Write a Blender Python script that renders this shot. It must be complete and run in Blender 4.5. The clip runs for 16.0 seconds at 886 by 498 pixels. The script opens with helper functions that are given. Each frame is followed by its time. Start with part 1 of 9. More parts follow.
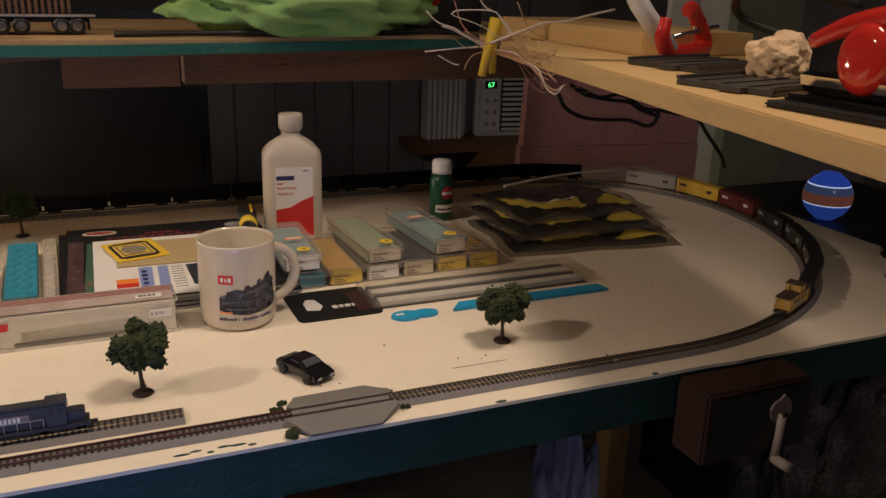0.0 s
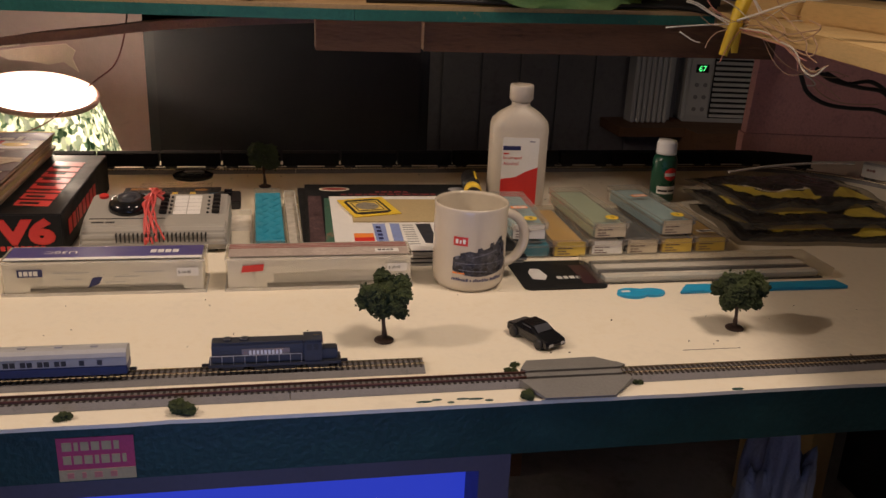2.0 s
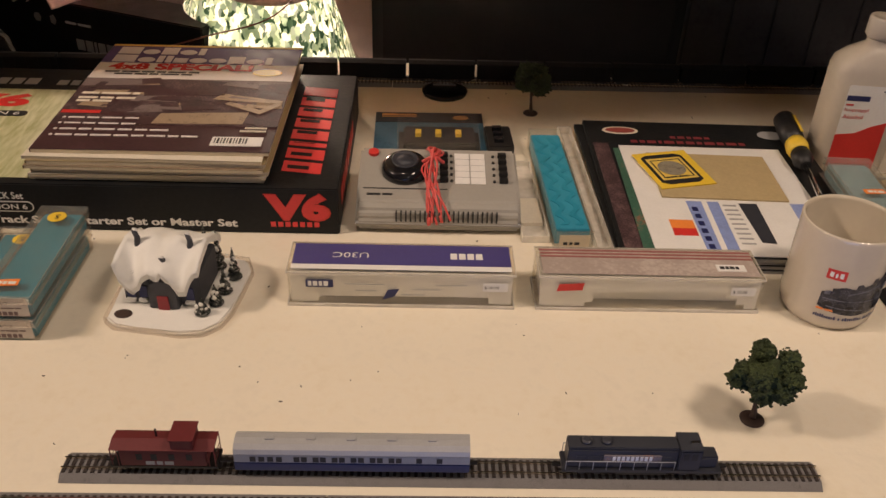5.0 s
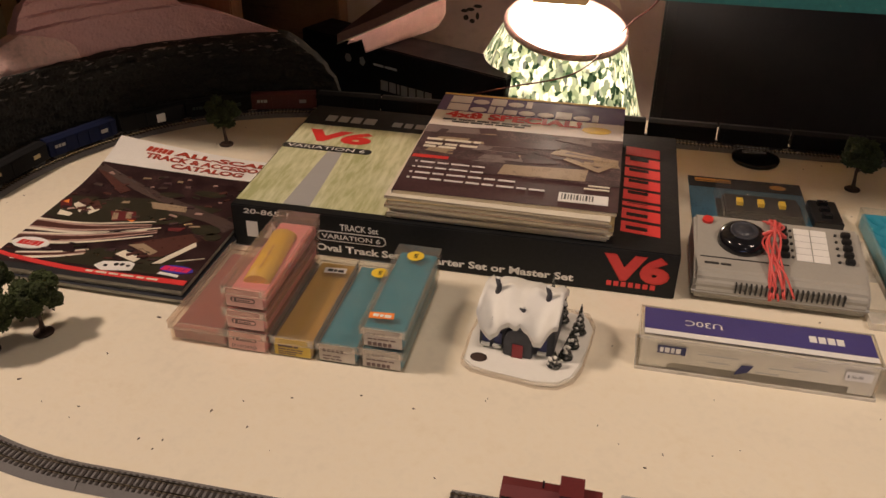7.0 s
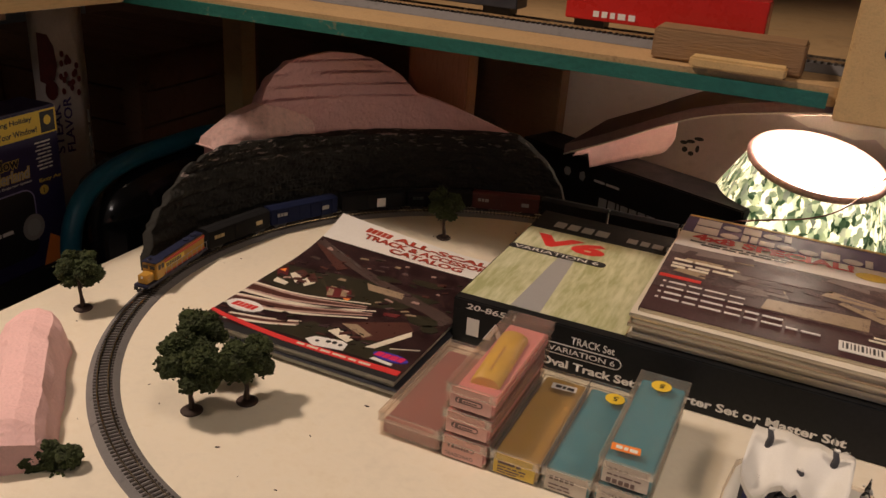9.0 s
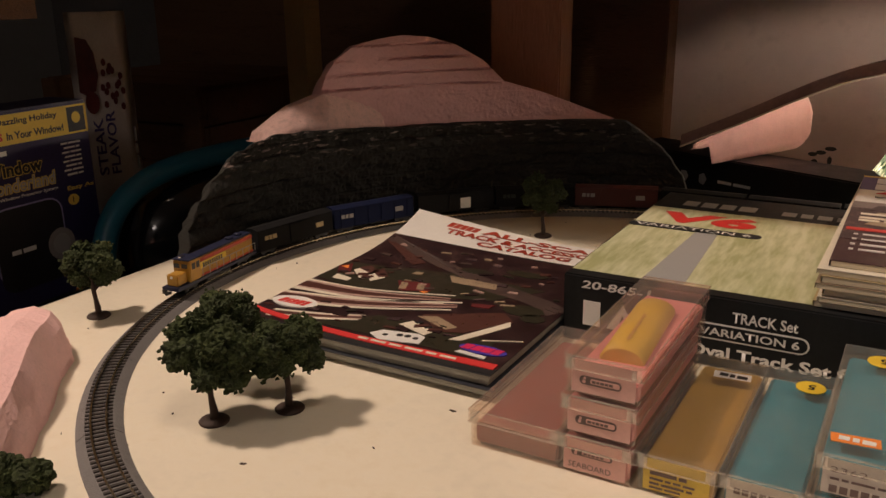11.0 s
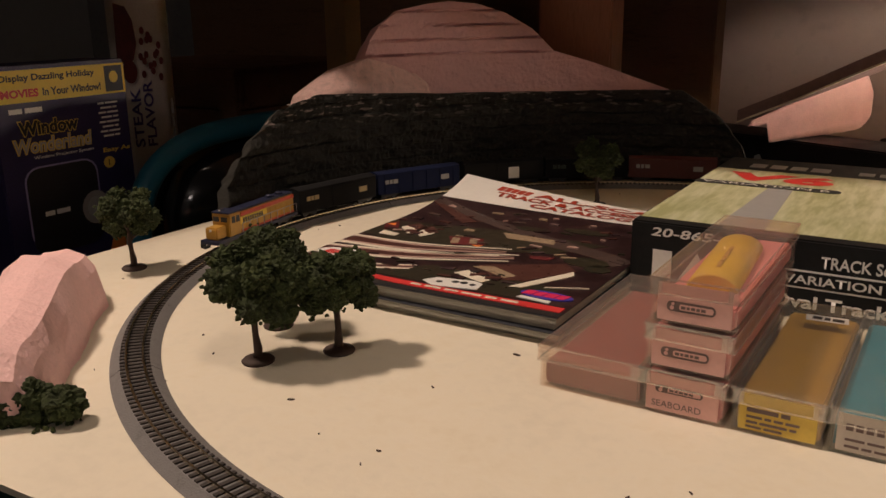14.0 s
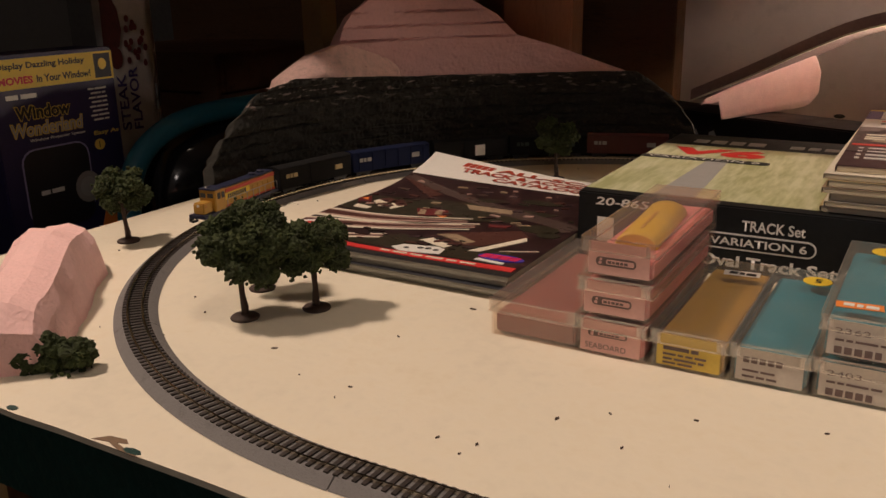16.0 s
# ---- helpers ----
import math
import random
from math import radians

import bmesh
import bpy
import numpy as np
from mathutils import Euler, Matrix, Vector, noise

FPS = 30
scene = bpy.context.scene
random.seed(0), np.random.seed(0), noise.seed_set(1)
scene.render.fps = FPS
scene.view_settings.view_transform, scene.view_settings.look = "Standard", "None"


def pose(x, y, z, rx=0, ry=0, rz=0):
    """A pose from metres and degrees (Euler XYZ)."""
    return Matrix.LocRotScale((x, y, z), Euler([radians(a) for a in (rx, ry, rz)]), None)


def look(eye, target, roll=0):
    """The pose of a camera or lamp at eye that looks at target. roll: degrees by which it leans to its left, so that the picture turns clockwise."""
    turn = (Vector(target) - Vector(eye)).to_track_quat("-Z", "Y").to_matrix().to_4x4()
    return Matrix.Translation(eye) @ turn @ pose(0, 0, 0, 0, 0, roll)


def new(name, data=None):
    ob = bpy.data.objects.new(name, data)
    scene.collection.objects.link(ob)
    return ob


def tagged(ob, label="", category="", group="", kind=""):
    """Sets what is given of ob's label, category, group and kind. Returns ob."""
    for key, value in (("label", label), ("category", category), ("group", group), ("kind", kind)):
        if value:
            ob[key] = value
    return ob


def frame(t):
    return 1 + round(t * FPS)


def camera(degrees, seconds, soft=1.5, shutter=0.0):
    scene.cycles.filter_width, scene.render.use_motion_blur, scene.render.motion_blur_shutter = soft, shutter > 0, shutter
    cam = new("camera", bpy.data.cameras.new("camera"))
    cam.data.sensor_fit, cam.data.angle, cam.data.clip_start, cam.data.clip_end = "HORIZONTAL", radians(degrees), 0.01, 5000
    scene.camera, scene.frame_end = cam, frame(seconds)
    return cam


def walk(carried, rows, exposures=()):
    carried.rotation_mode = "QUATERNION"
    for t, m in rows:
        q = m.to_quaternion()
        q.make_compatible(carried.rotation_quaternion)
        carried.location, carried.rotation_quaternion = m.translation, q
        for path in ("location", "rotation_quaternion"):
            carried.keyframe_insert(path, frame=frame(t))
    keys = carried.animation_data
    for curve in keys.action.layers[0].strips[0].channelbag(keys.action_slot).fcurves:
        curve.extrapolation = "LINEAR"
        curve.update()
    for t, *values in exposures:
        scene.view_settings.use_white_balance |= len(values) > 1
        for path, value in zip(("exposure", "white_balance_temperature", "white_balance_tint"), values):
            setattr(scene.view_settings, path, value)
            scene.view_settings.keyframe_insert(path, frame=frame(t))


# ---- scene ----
cam = camera(54.9, 16.0, soft=1.5)
PATH = [
    (0, (-0.03, 0.53, 0.368), (0.727, 2.278, -0.242), 1.7),
    (0.5, (-0.05, 0.537, 0.366), (0.61, 2.319, -0.259), 1.9),
    (1, (-0.075, 0.538, 0.364), (0.452, 2.361, -0.268), 1.9),
    (1.5, (-0.084, 0.532, 0.362), (0.373, 2.372, -0.276), 2.2),
    (2, (-0.092, 0.539, 0.357), (0.274, 2.388, -0.311), 2.7),
    (2.5, (-0.103, 0.544, 0.361), (0.105, 2.415, -0.312), 2.7),
    (3, (-0.088, 0.538, 0.376), (-0.036, 2.383, -0.393), 2.5),
    (3.2, (-0.085, 0.542, 0.384), (-0.092, 2.364, -0.441), 2.3),
    (5.3, (-0.28, 0.815, 0.48), (-0.224, 2.469, -0.643), 2.1),
    (5.5, (-0.289, 0.815, 0.484), (-0.247, 2.472, -0.634), 2.1),
    (6, (-0.341, 0.811, 0.491), (-0.431, 2.469, -0.624), 0.7),
    (6.5, (-0.392, 0.797, 0.492), (-0.661, 2.474, -0.564), 0.4),
    (7, (-0.422, 0.787, 0.49), (-0.774, 2.454, -0.558), 0.7),
    (7.5, (-0.442, 0.782, 0.489), (-0.891, 2.47, -0.485), 1.2),
    (8, (-0.46, 0.783, 0.482), (-0.958, 2.464, -0.479), 2.2),
    (8.5, (-0.478, 0.793, 0.472), (-1.016, 2.478, -0.462), 3.5),
    (9, (-0.525, 0.826, 0.428), (-1.253, 2.51, -0.368), 4.2),
    (9.5, (-0.561, 0.871, 0.376), (-1.382, 2.555, -0.325), 4.1),
    (9.7, (-0.575, 0.886, 0.355), (-1.432, 2.555, -0.338), 3.1),
    (11.8, (-0.595, 0.98, 0.227), (-1.554, 2.655, -0.295), -0.9),
    (12, (-0.599, 0.981, 0.222), (-1.564, 2.656, -0.289), -0.3),
    (12.5, (-0.61, 0.984, 0.209), (-1.595, 2.652, -0.291), -0.2),
    (13, (-0.613, 0.982, 0.203), (-1.602, 2.645, -0.305), -0.0),
    (13.5, (-0.617, 0.977, 0.202), (-1.616, 2.628, -0.323), -0.3),
    (14, (-0.621, 0.971, 0.194), (-1.636, 2.605, -0.353), -0.7),
    (14.5, (-0.621, 0.968, 0.189), (-1.652, 2.591, -0.364), -0.7),
    (15, (-0.62, 0.967, 0.189), (-1.642, 2.592, -0.373), -0.6),
    (15.5, (-0.604, 0.95, 0.192), (-1.614, 2.575, -0.392), -0.8),
    (16, (-0.576, 0.921, 0.204), (-1.55, 2.565, -0.388), -1.1),
]
walk(cam, [(t, look(eye, target, roll)) for t, eye, target, roll in PATH],
     [(0, 0.0), (16, 0.0)])

# ---- world and lights ----
world = bpy.data.worlds.new("room_air")
world.use_nodes = True
world.node_tree.nodes["Background"].inputs[0].default_value = (0.9, 0.75, 0.6, 1)
world.node_tree.nodes["Background"].inputs[1].default_value = 0.035
scene.world = world


def bulb(name, place, watts, colour, radius=0.05):
    lamp = bpy.data.lights.new(name, "POINT")
    lamp.energy, lamp.color, lamp.shadow_soft_size = watts, colour, radius
    ob = new(name, lamp)
    ob.location = place
    return ob


def spot_bulb(name, place, aim, watts, colour, cone, blend=0.75, size=0.075):
    """A spot lamp with a soft-edged cone, set to leave its surroundings dim."""
    lamp = bpy.data.lights.new(name, "SPOT")
    lamp.energy, lamp.color, lamp.shadow_soft_size, lamp.spot_size, lamp.spot_blend = watts, colour, size, radians(cone), blend
    new(name, lamp).matrix_world = look(place, aim)


spot_bulb("work_light", (-1.72, 1.14, 1.36), (0.0, 1.0, 0), 71, (1.0, 0.76, 0.595), 88, 0.45)
spot_bulb("work_light", (0.69, 0.92, 1.70), (0.06, 1.22, 0), 63, (1.0, 0.77, 0.605), 50, 0.9, 0.2)
bulb("table_lamp_light", (-0.512, 2.165, 0.01), 5.0, (1.0, 0.80, 0.62), 0.035)
bulb("table_lamp_light", (-0.512, 2.145, 0.115), 3.3, (1.0, 0.80, 0.62), 0.02)
# added overhead lamp, unseen, to soften the work lights' shadows
spot_bulb("ceiling_light", (-0.42, 1.10, 1.78), (-0.42, 1.10, 0), 19, (1.0, 0.77, 0.605), 62, 0.6, 0.09)
# added unseen lamp behind the camera to lift faces turned to it
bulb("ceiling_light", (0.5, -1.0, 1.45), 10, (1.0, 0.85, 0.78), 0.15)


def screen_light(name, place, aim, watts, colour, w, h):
    """An unseen blue lamp added in front of the table to tint its front."""
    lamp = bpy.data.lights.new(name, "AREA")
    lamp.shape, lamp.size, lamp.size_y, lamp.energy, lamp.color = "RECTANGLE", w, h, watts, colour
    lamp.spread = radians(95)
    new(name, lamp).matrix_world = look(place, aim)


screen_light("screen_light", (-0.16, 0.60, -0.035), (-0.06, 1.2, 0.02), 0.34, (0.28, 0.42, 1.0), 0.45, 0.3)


# ---- materials ----
def material(name, colour, rough=0.6, metal=0.0, vary=0.12, size=0.03, bump=0.2, coat=0.0, second=None, edge=(0.45, 0.6), stretch=(1, 1, 1), glow=None, random_tint=0.0):
    """Two scales of mottling on a base colour; second: a stain or worn colour that shows in patches."""
    m = bpy.data.materials.new(name)
    m.use_nodes = True
    n, link = m.node_tree.nodes, m.node_tree.links
    b = n["Principled BSDF"]
    b.inputs["Roughness"].default_value, b.inputs["Metallic"].default_value = rough, metal
    b.inputs["Coat Weight"].default_value = coat
    co = n.new("ShaderNodeTexCoord")
    mp = n.new("ShaderNodeMapping")
    mp.inputs["Scale"].default_value = stretch
    link.new(co.outputs["Object"], mp.inputs[0])
    big, fine = n.new("ShaderNodeTexNoise"), n.new("ShaderNodeTexNoise")
    for tex, s in ((big, 1 / size), (fine, 9 / size)):
        tex.inputs["Scale"].default_value, tex.inputs["Detail"].default_value = s, 5
        link.new(mp.outputs[0], tex.inputs[0])
    add = n.new("ShaderNodeMath")
    add.operation = "ADD"
    link.new(big.outputs[0], add.inputs[0]), link.new(fine.outputs[0], add.inputs[1])
    span = n.new("ShaderNodeMapRange")
    for k, v in enumerate((0.6, 1.4, 1 - vary, 1 + vary)):
        span.inputs[k + 1].default_value = v
    link.new(add.outputs[0], span.inputs[0])
    value = span.outputs[0]
    if random_tint:
        info, mr, mul = n.new("ShaderNodeObjectInfo"), n.new("ShaderNodeMapRange"), n.new("ShaderNodeMath")
        mr.inputs[3].default_value, mr.inputs[4].default_value = 1 - random_tint, 1 + random_tint
        mul.operation = "MULTIPLY"
        link.new(info.outputs["Random"], mr.inputs[0]), link.new(mr.outputs[0], mul.inputs[0]), link.new(value, mul.inputs[1])
        value = mul.outputs[0]
    tint = n.new("ShaderNodeVectorMath")
    tint.operation = "SCALE"
    tint.inputs[0].default_value = colour
    link.new(value, tint.inputs["Scale"])
    out = tint.outputs[0]
    if second:
        ramp, mix = n.new("ShaderNodeMapRange"), n.new("ShaderNodeMix")
        ramp.inputs[1].default_value, ramp.inputs[2].default_value = edge
        mix.data_type = "RGBA"
        mix.inputs["B"].default_value = (*second, 1)
        half = n.new("ShaderNodeMath")
        half.operation = "MULTIPLY"
        half.inputs[1].default_value = 0.5
        link.new(add.outputs[0], half.inputs[0]), link.new(half.outputs[0], ramp.inputs[0]), link.new(ramp.outputs[0], mix.inputs["Factor"])
        link.new(out, mix.inputs["A"])
        out = mix.outputs["Result"]
    link.new(out, b.inputs["Base Color"])
    rr = n.new("ShaderNodeMapRange")
    rr.inputs[1].default_value, rr.inputs[2].default_value = 0.3, 0.7
    rr.inputs[3].default_value, rr.inputs[4].default_value = max(0.03, rough - 0.08), min(1, rough + 0.08)
    link.new(big.outputs[0], rr.inputs[0]), link.new(rr.outputs[0], b.inputs["Roughness"])
    if bump:
        bm = n.new("ShaderNodeBump")
        bm.inputs["Strength"].default_value, bm.inputs["Distance"].default_value = bump, size * 0.08
        link.new(fine.outputs[0], bm.inputs["Height"]), link.new(bm.outputs[0], b.inputs["Normal"])
    if glow:
        b.inputs["Emission Color"].default_value, b.inputs["Emission Strength"].default_value = (*glow[0], 1), glow[1]
    return m


def clear(name, tint, haze=0.12, gloss=0.1):
    """Thin clear plastic: see-through with a film of haze and a plain reflection."""
    m = bpy.data.materials.new(name)
    m.use_nodes = True
    n, link = m.node_tree.nodes, m.node_tree.links
    n.remove(n["Principled BSDF"])
    tr, df, gl, a, c = (n.new("ShaderNode" + k) for k in ("BsdfTransparent", "BsdfDiffuse", "BsdfGlossy", "MixShader", "MixShader"))
    tr.inputs[0].default_value = (*tint, 1)
    df.inputs[0].default_value = (*tint, 1)
    gl.inputs["Roughness"].default_value = 0.12
    noise_tex = n.new("ShaderNodeTexNoise")
    noise_tex.inputs["Scale"].default_value = 60
    co, mr = n.new("ShaderNodeTexCoord"), n.new("ShaderNodeMapRange")
    mr.inputs[3].default_value, mr.inputs[4].default_value = haze * 0.5, haze * 1.5
    link.new(co.outputs["Object"], noise_tex.inputs[0]), link.new(noise_tex.outputs[0], mr.inputs[0]), link.new(mr.outputs[0], a.inputs[0])
    c.inputs[0].default_value = gloss
    link.new(tr.outputs[0], a.inputs[1]), link.new(df.outputs[0], a.inputs[2])
    link.new(a.outputs[0], c.inputs[1]), link.new(gl.outputs[0], c.inputs[2])
    link.new(c.outputs[0], n["Material Output"].inputs[0])
    return m


def shade_cloth():
    """Lamp shade: pale cloth printed with green leaves, lit through from inside."""
    m = bpy.data.materials.new("leaf_print_cloth")
    m.use_nodes = True
    n, link = m.node_tree.nodes, m.node_tree.links
    n.remove(n["Principled BSDF"])
    co, vo, no, ramp = n.new("ShaderNodeTexCoord"), n.new("ShaderNodeTexVoronoi"), n.new("ShaderNodeTexNoise"), n.new("ShaderNodeValToRGB")
    vo.inputs["Scale"].default_value, no.inputs["Scale"].default_value = 145, 70
    tall = n.new("ShaderNodeMapping")
    tall.inputs["Scale"].default_value = (1, 1, 0.62)
    mixv = n.new("ShaderNodeVectorMath")
    mixv.operation = "MULTIPLY_ADD"
    mixv.inputs[1].default_value = (0.014, 0.014, 0.018)
    link.new(co.outputs["Object"], no.inputs[0]), link.new(no.outputs["Color"], mixv.inputs[0]), link.new(co.outputs["Object"], mixv.inputs[2])
    link.new(mixv.outputs[0], tall.inputs[0]), link.new(tall.outputs[0], vo.inputs[0])
    e = ramp.color_ramp.elements
    e[0].position, e[0].color = 0.0, (0.05, 0.09, 0.06, 1)
    e[1].position, e[1].color = 1.0, (0.9, 0.85, 0.7, 1)
    for p, c in ((0.2, (0.09, 0.14, 0.10, 1)), (0.30, (0.42, 0.47, 0.36, 1)), (0.40, (0.15, 0.20, 0.16, 1)), (0.52, (0.66, 0.70, 0.60, 1)), (0.62, (0.22, 0.24, 0.24, 1)), (0.70, (0.50, 0.56, 0.44, 1)), (0.80, (0.92, 0.92, 0.88, 1))):
        k = e.new(p)
        k.color = c
    sep = n.new("ShaderNodeSeparateColor")
    link.new(vo.outputs["Color"], sep.inputs[0]), link.new(sep.outputs[0], ramp.inputs[0])
    tl, df, mx = n.new("ShaderNodeBsdfTranslucent"), n.new("ShaderNodeBsdfDiffuse"), n.new("ShaderNodeMixShader")
    mx.inputs[0].default_value = 0.52
    link.new(ramp.outputs[0], tl.inputs[0]), link.new(ramp.outputs[0], df.inputs[0])
    link.new(df.outputs[0], mx.inputs[1]), link.new(tl.outputs[0], mx.inputs[2]), link.new(mx.outputs[0], n["Material Output"].inputs[0])
    return m


WHITE_TOP = material("white_painted_plywood", (0.80, 0.735, 0.60), 0.60, vary=0.07, size=0.075, bump=0.13, second=(0.73, 0.655, 0.51), edge=(0.48, 0.74))
GREEN_EDGE = material("dark_green_paint", (0.006, 0.042, 0.038), 0.5, vary=0.25, size=0.05, bump=0.3, second=(0.014, 0.06, 0.052), edge=(0.55, 0.75))
GREEN_SHELF = material("green_paint_worn", (0.015, 0.13, 0.105), 0.55, vary=0.2, size=0.05, bump=0.3, second=(0.25, 0.19, 0.10), edge=(0.62, 0.72))
PINE = material("pine_wood", (0.64, 0.44, 0.195), 0.55, vary=0.16, size=0.05, bump=0.2, stretch=(3, 0.25, 3), second=(0.44, 0.26, 0.11), edge=(0.54, 0.75))
OSB = material("plywood_face", (0.50, 0.33, 0.16), 0.7, vary=0.25, size=0.03, bump=0.35, second=(0.3, 0.19, 0.09), edge=(0.52, 0.7))
OLD_WOOD = material("old_brown_wood", (0.20, 0.10, 0.05), 0.7, vary=0.3, size=0.05, bump=0.35, stretch=(0.3, 2, 2), second=(0.09, 0.045, 0.025), edge=(0.5, 0.7))
PLASTER = material("beige_wall", (0.56, 0.44, 0.415), 0.85, vary=0.06, size=0.25, bump=0.12, second=(0.38, 0.30, 0.28), edge=(0.55, 0.75))
BOUNCE_WALL = material("pale_bounce_paint", (0.5, 0.48, 0.45), 0.8, vary=0.08, size=0.3, bump=0.1, second=(0.4, 0.38, 0.35), edge=(0.55, 0.75))
DARK_WALL = material("grey_panelling", (0.30, 0.29, 0.29), 0.7, vary=0.2, size=0.2, bump=0.15, second=(0.20, 0.19, 0.19), edge=(0.5, 0.7))
CONCRETE = material("concrete_floor", (0.22, 0.21, 0.2), 0.8, vary=0.25, size=0.25, bump=0.3, second=(0.12, 0.11, 0.1), edge=(0.5, 0.7))
BLACK = material("matt_black_plastic", (0.012, 0.012, 0.013), 0.45, vary=0.2, size=0.03, bump=0.08)
GLOSS_BLACK = material("gloss_black_plastic", (0.01, 0.01, 0.012), 0.16, vary=0.2, size=0.03, bump=0.0)
SOOT = material("black_cardboard", (0.011, 0.012, 0.013), 0.55, vary=0.3, size=0.04, bump=0.1)
INK = material("black_ink", (0.02, 0.02, 0.022), 0.5, vary=0.1, size=0.01, bump=0)
WHITE = material("white_print", (0.78, 0.77, 0.74), 0.5, vary=0.05, size=0.02, bump=0.04)
PAPER = material("cream_paper", (0.72, 0.66, 0.54), 0.7, vary=0.1, size=0.02, bump=0.1)
PAGES = material("page_edges", (0.66, 0.56, 0.38), 0.8, vary=0.18, size=0.012, bump=0.5, stretch=(1, 1, 12))
RED = material("red_print", (0.62, 0.035, 0.03), 0.45, vary=0.1, size=0.02, bump=0.03)
YELLOW = material("yellow_print", (0.80, 0.56, 0.05), 0.45, vary=0.08, size=0.02, bump=0.03)
ORANGE = material("orange_print", (0.85, 0.26, 0.05), 0.45, vary=0.08, size=0.02, bump=0.03)
NAVY = material("navy_print", (0.02, 0.026, 0.11), 0.4, vary=0.12, size=0.02, bump=0.03)
PURPLE = material("purple_blue_print", (0.07, 0.06, 0.22), 0.4, vary=0.12, size=0.02, bump=0.03)
LIME = material("pale_green_print", (0.43, 0.45, 0.22), 0.4, vary=0.10, size=0.30, bump=0.0, second=(0.66, 0.66, 0.46), edge=(0.40, 0.60), stretch=(7, 1.2, 1))
PHOTO_DARK = material("dark_photo_print", (0.062, 0.036, 0.040), 0.55, vary=0.6, size=0.016, bump=0.03, second=(0.16, 0.10, 0.095), edge=(0.5, 0.66))
PHOTO_MAROON = material("maroon_photo_print", (0.060, 0.028, 0.032), 0.45, vary=0.35, size=0.03, bump=0.02)
PHOTO_TAN = material("tan_photo_print", (0.36, 0.27, 0.18), 0.45, vary=0.35, size=0.010, bump=0.03, second=(0.18, 0.13, 0.09), edge=(0.5, 0.62))
PHOTO_SKY = material("hazy_photo_print", (0.20, 0.155, 0.15), 0.55, vary=0.4, size=0.016, bump=0.02, second=(0.10, 0.075, 0.07), edge=(0.5, 0.65))
PINK_FOAM = material("pink_insulation_foam", (0.72, 0.43, 0.43), 0.85, vary=0.07, size=0.03, bump=0.5)
LEAF = material("dark_green_foliage", (0.036, 0.050, 0.015), 0.95, vary=0.7, size=0.011, bump=0.9, second=(0.078, 0.085, 0.026), edge=(0.57, 0.72))
TRUNK = material("brown_trunk", (0.045, 0.025, 0.018), 0.7, vary=0.25, size=0.006, bump=0.4)
ROADBED = material("grey_track_bed", (0.185, 0.178, 0.180), 0.75, vary=0.22, size=0.008, bump=0.7, second=(0.11, 0.105, 0.105), edge=(0.5, 0.7))
TIE = material("dark_brown_tie", (0.024, 0.017, 0.015), 0.6, vary=0.2, size=0.01, bump=0.2, random_tint=0.2)
RAIL = material("nickel_rail", (0.82, 0.74, 0.60), 0.20, metal=1.0, vary=0.12, size=0.02, bump=0.05)
BROWN_RAIL = material("red_brown_rail", (0.13, 0.055, 0.045), 0.55, metal=0.3, vary=0.2, size=0.02, bump=0.1)
GREY_PLASTIC = material("light_grey_plastic", (0.35, 0.335, 0.30), 0.5, vary=0.05, size=0.03, bump=0.06)
CERAMIC = material("cream_glazed_ceramic", (0.60, 0.535, 0.43), 0.18, vary=0.03, size=0.05, bump=0.02, coat=0.4)
MILK = material("milky_plastic", (0.86, 0.85, 0.82), 0.4, vary=0.04, size=0.05, bump=0.04)
BOTTLE = material("milky_bottle_plastic", (0.58, 0.52, 0.43), 0.4, vary=0.04, size=0.05, bump=0.04)
CLEAR = clear("clear_plastic", (0.96, 0.95, 0.92), 0.045, 0.06)
EDGE_CLEAR = clear("clear_plastic_edge", (0.98, 0.95, 0.92), 0.10, 0.16)
FROST = clear("frosted_plastic", (0.9, 0.87, 0.8), 0.55, 0.06)
CLEAR_ROSE = clear("aged_clear_plastic", (0.985, 0.94, 0.90), 0.045, 0.08)
BLUE_FOAM = material("teal_blue_plastic", (0.015, 0.24, 0.36), 0.6, vary=0.12, size=0.02, bump=0.15)
SKY_BLUE = material("bright_blue_plastic", (0.02, 0.33, 0.60), 0.4, vary=0.06, size=0.02, bump=0.05)
AMBER = material("amber_foam", (0.64, 0.40, 0.09), 0.7, vary=0.12, size=0.02, bump=0.15)
ROSE = material("rose_pink_plastic", (0.78, 0.31, 0.34), 0.6, vary=0.1, size=0.02, bump=0.1)
DULL_ROSE = material("dull_rose_foam", (0.34, 0.13, 0.12), 0.7, vary=0.12, size=0.02, bump=0.15)
SNOW = material("painted_snow", (0.80, 0.79, 0.74), 0.55, vary=0.04, size=0.01, bump=0.3)
CHROME = material("chrome", (0.7, 0.7, 0.7), 0.15, metal=1.0, vary=0.05, size=0.02, bump=0)
RED_PLASTIC = material("red_plastic", (0.55, 0.025, 0.02), 0.3, vary=0.1, size=0.02, bump=0.03, coat=0.3)
DARK_BLUE = material("navy_enamel", (0.02, 0.035, 0.12), 0.4, vary=0.15, size=0.01, bump=0.05)
GREY_PAINT = material("grey_enamel", (0.36, 0.36, 0.36), 0.45, vary=0.08, size=0.01, bump=0.05)
CHARCOAL = material("charcoal_enamel", (0.034, 0.037, 0.048), 0.45, vary=0.15, size=0.01, bump=0.05)
MAROON = material("maroon_enamel", (0.125, 0.018, 0.020), 0.5, vary=0.15, size=0.01, bump=0.05)
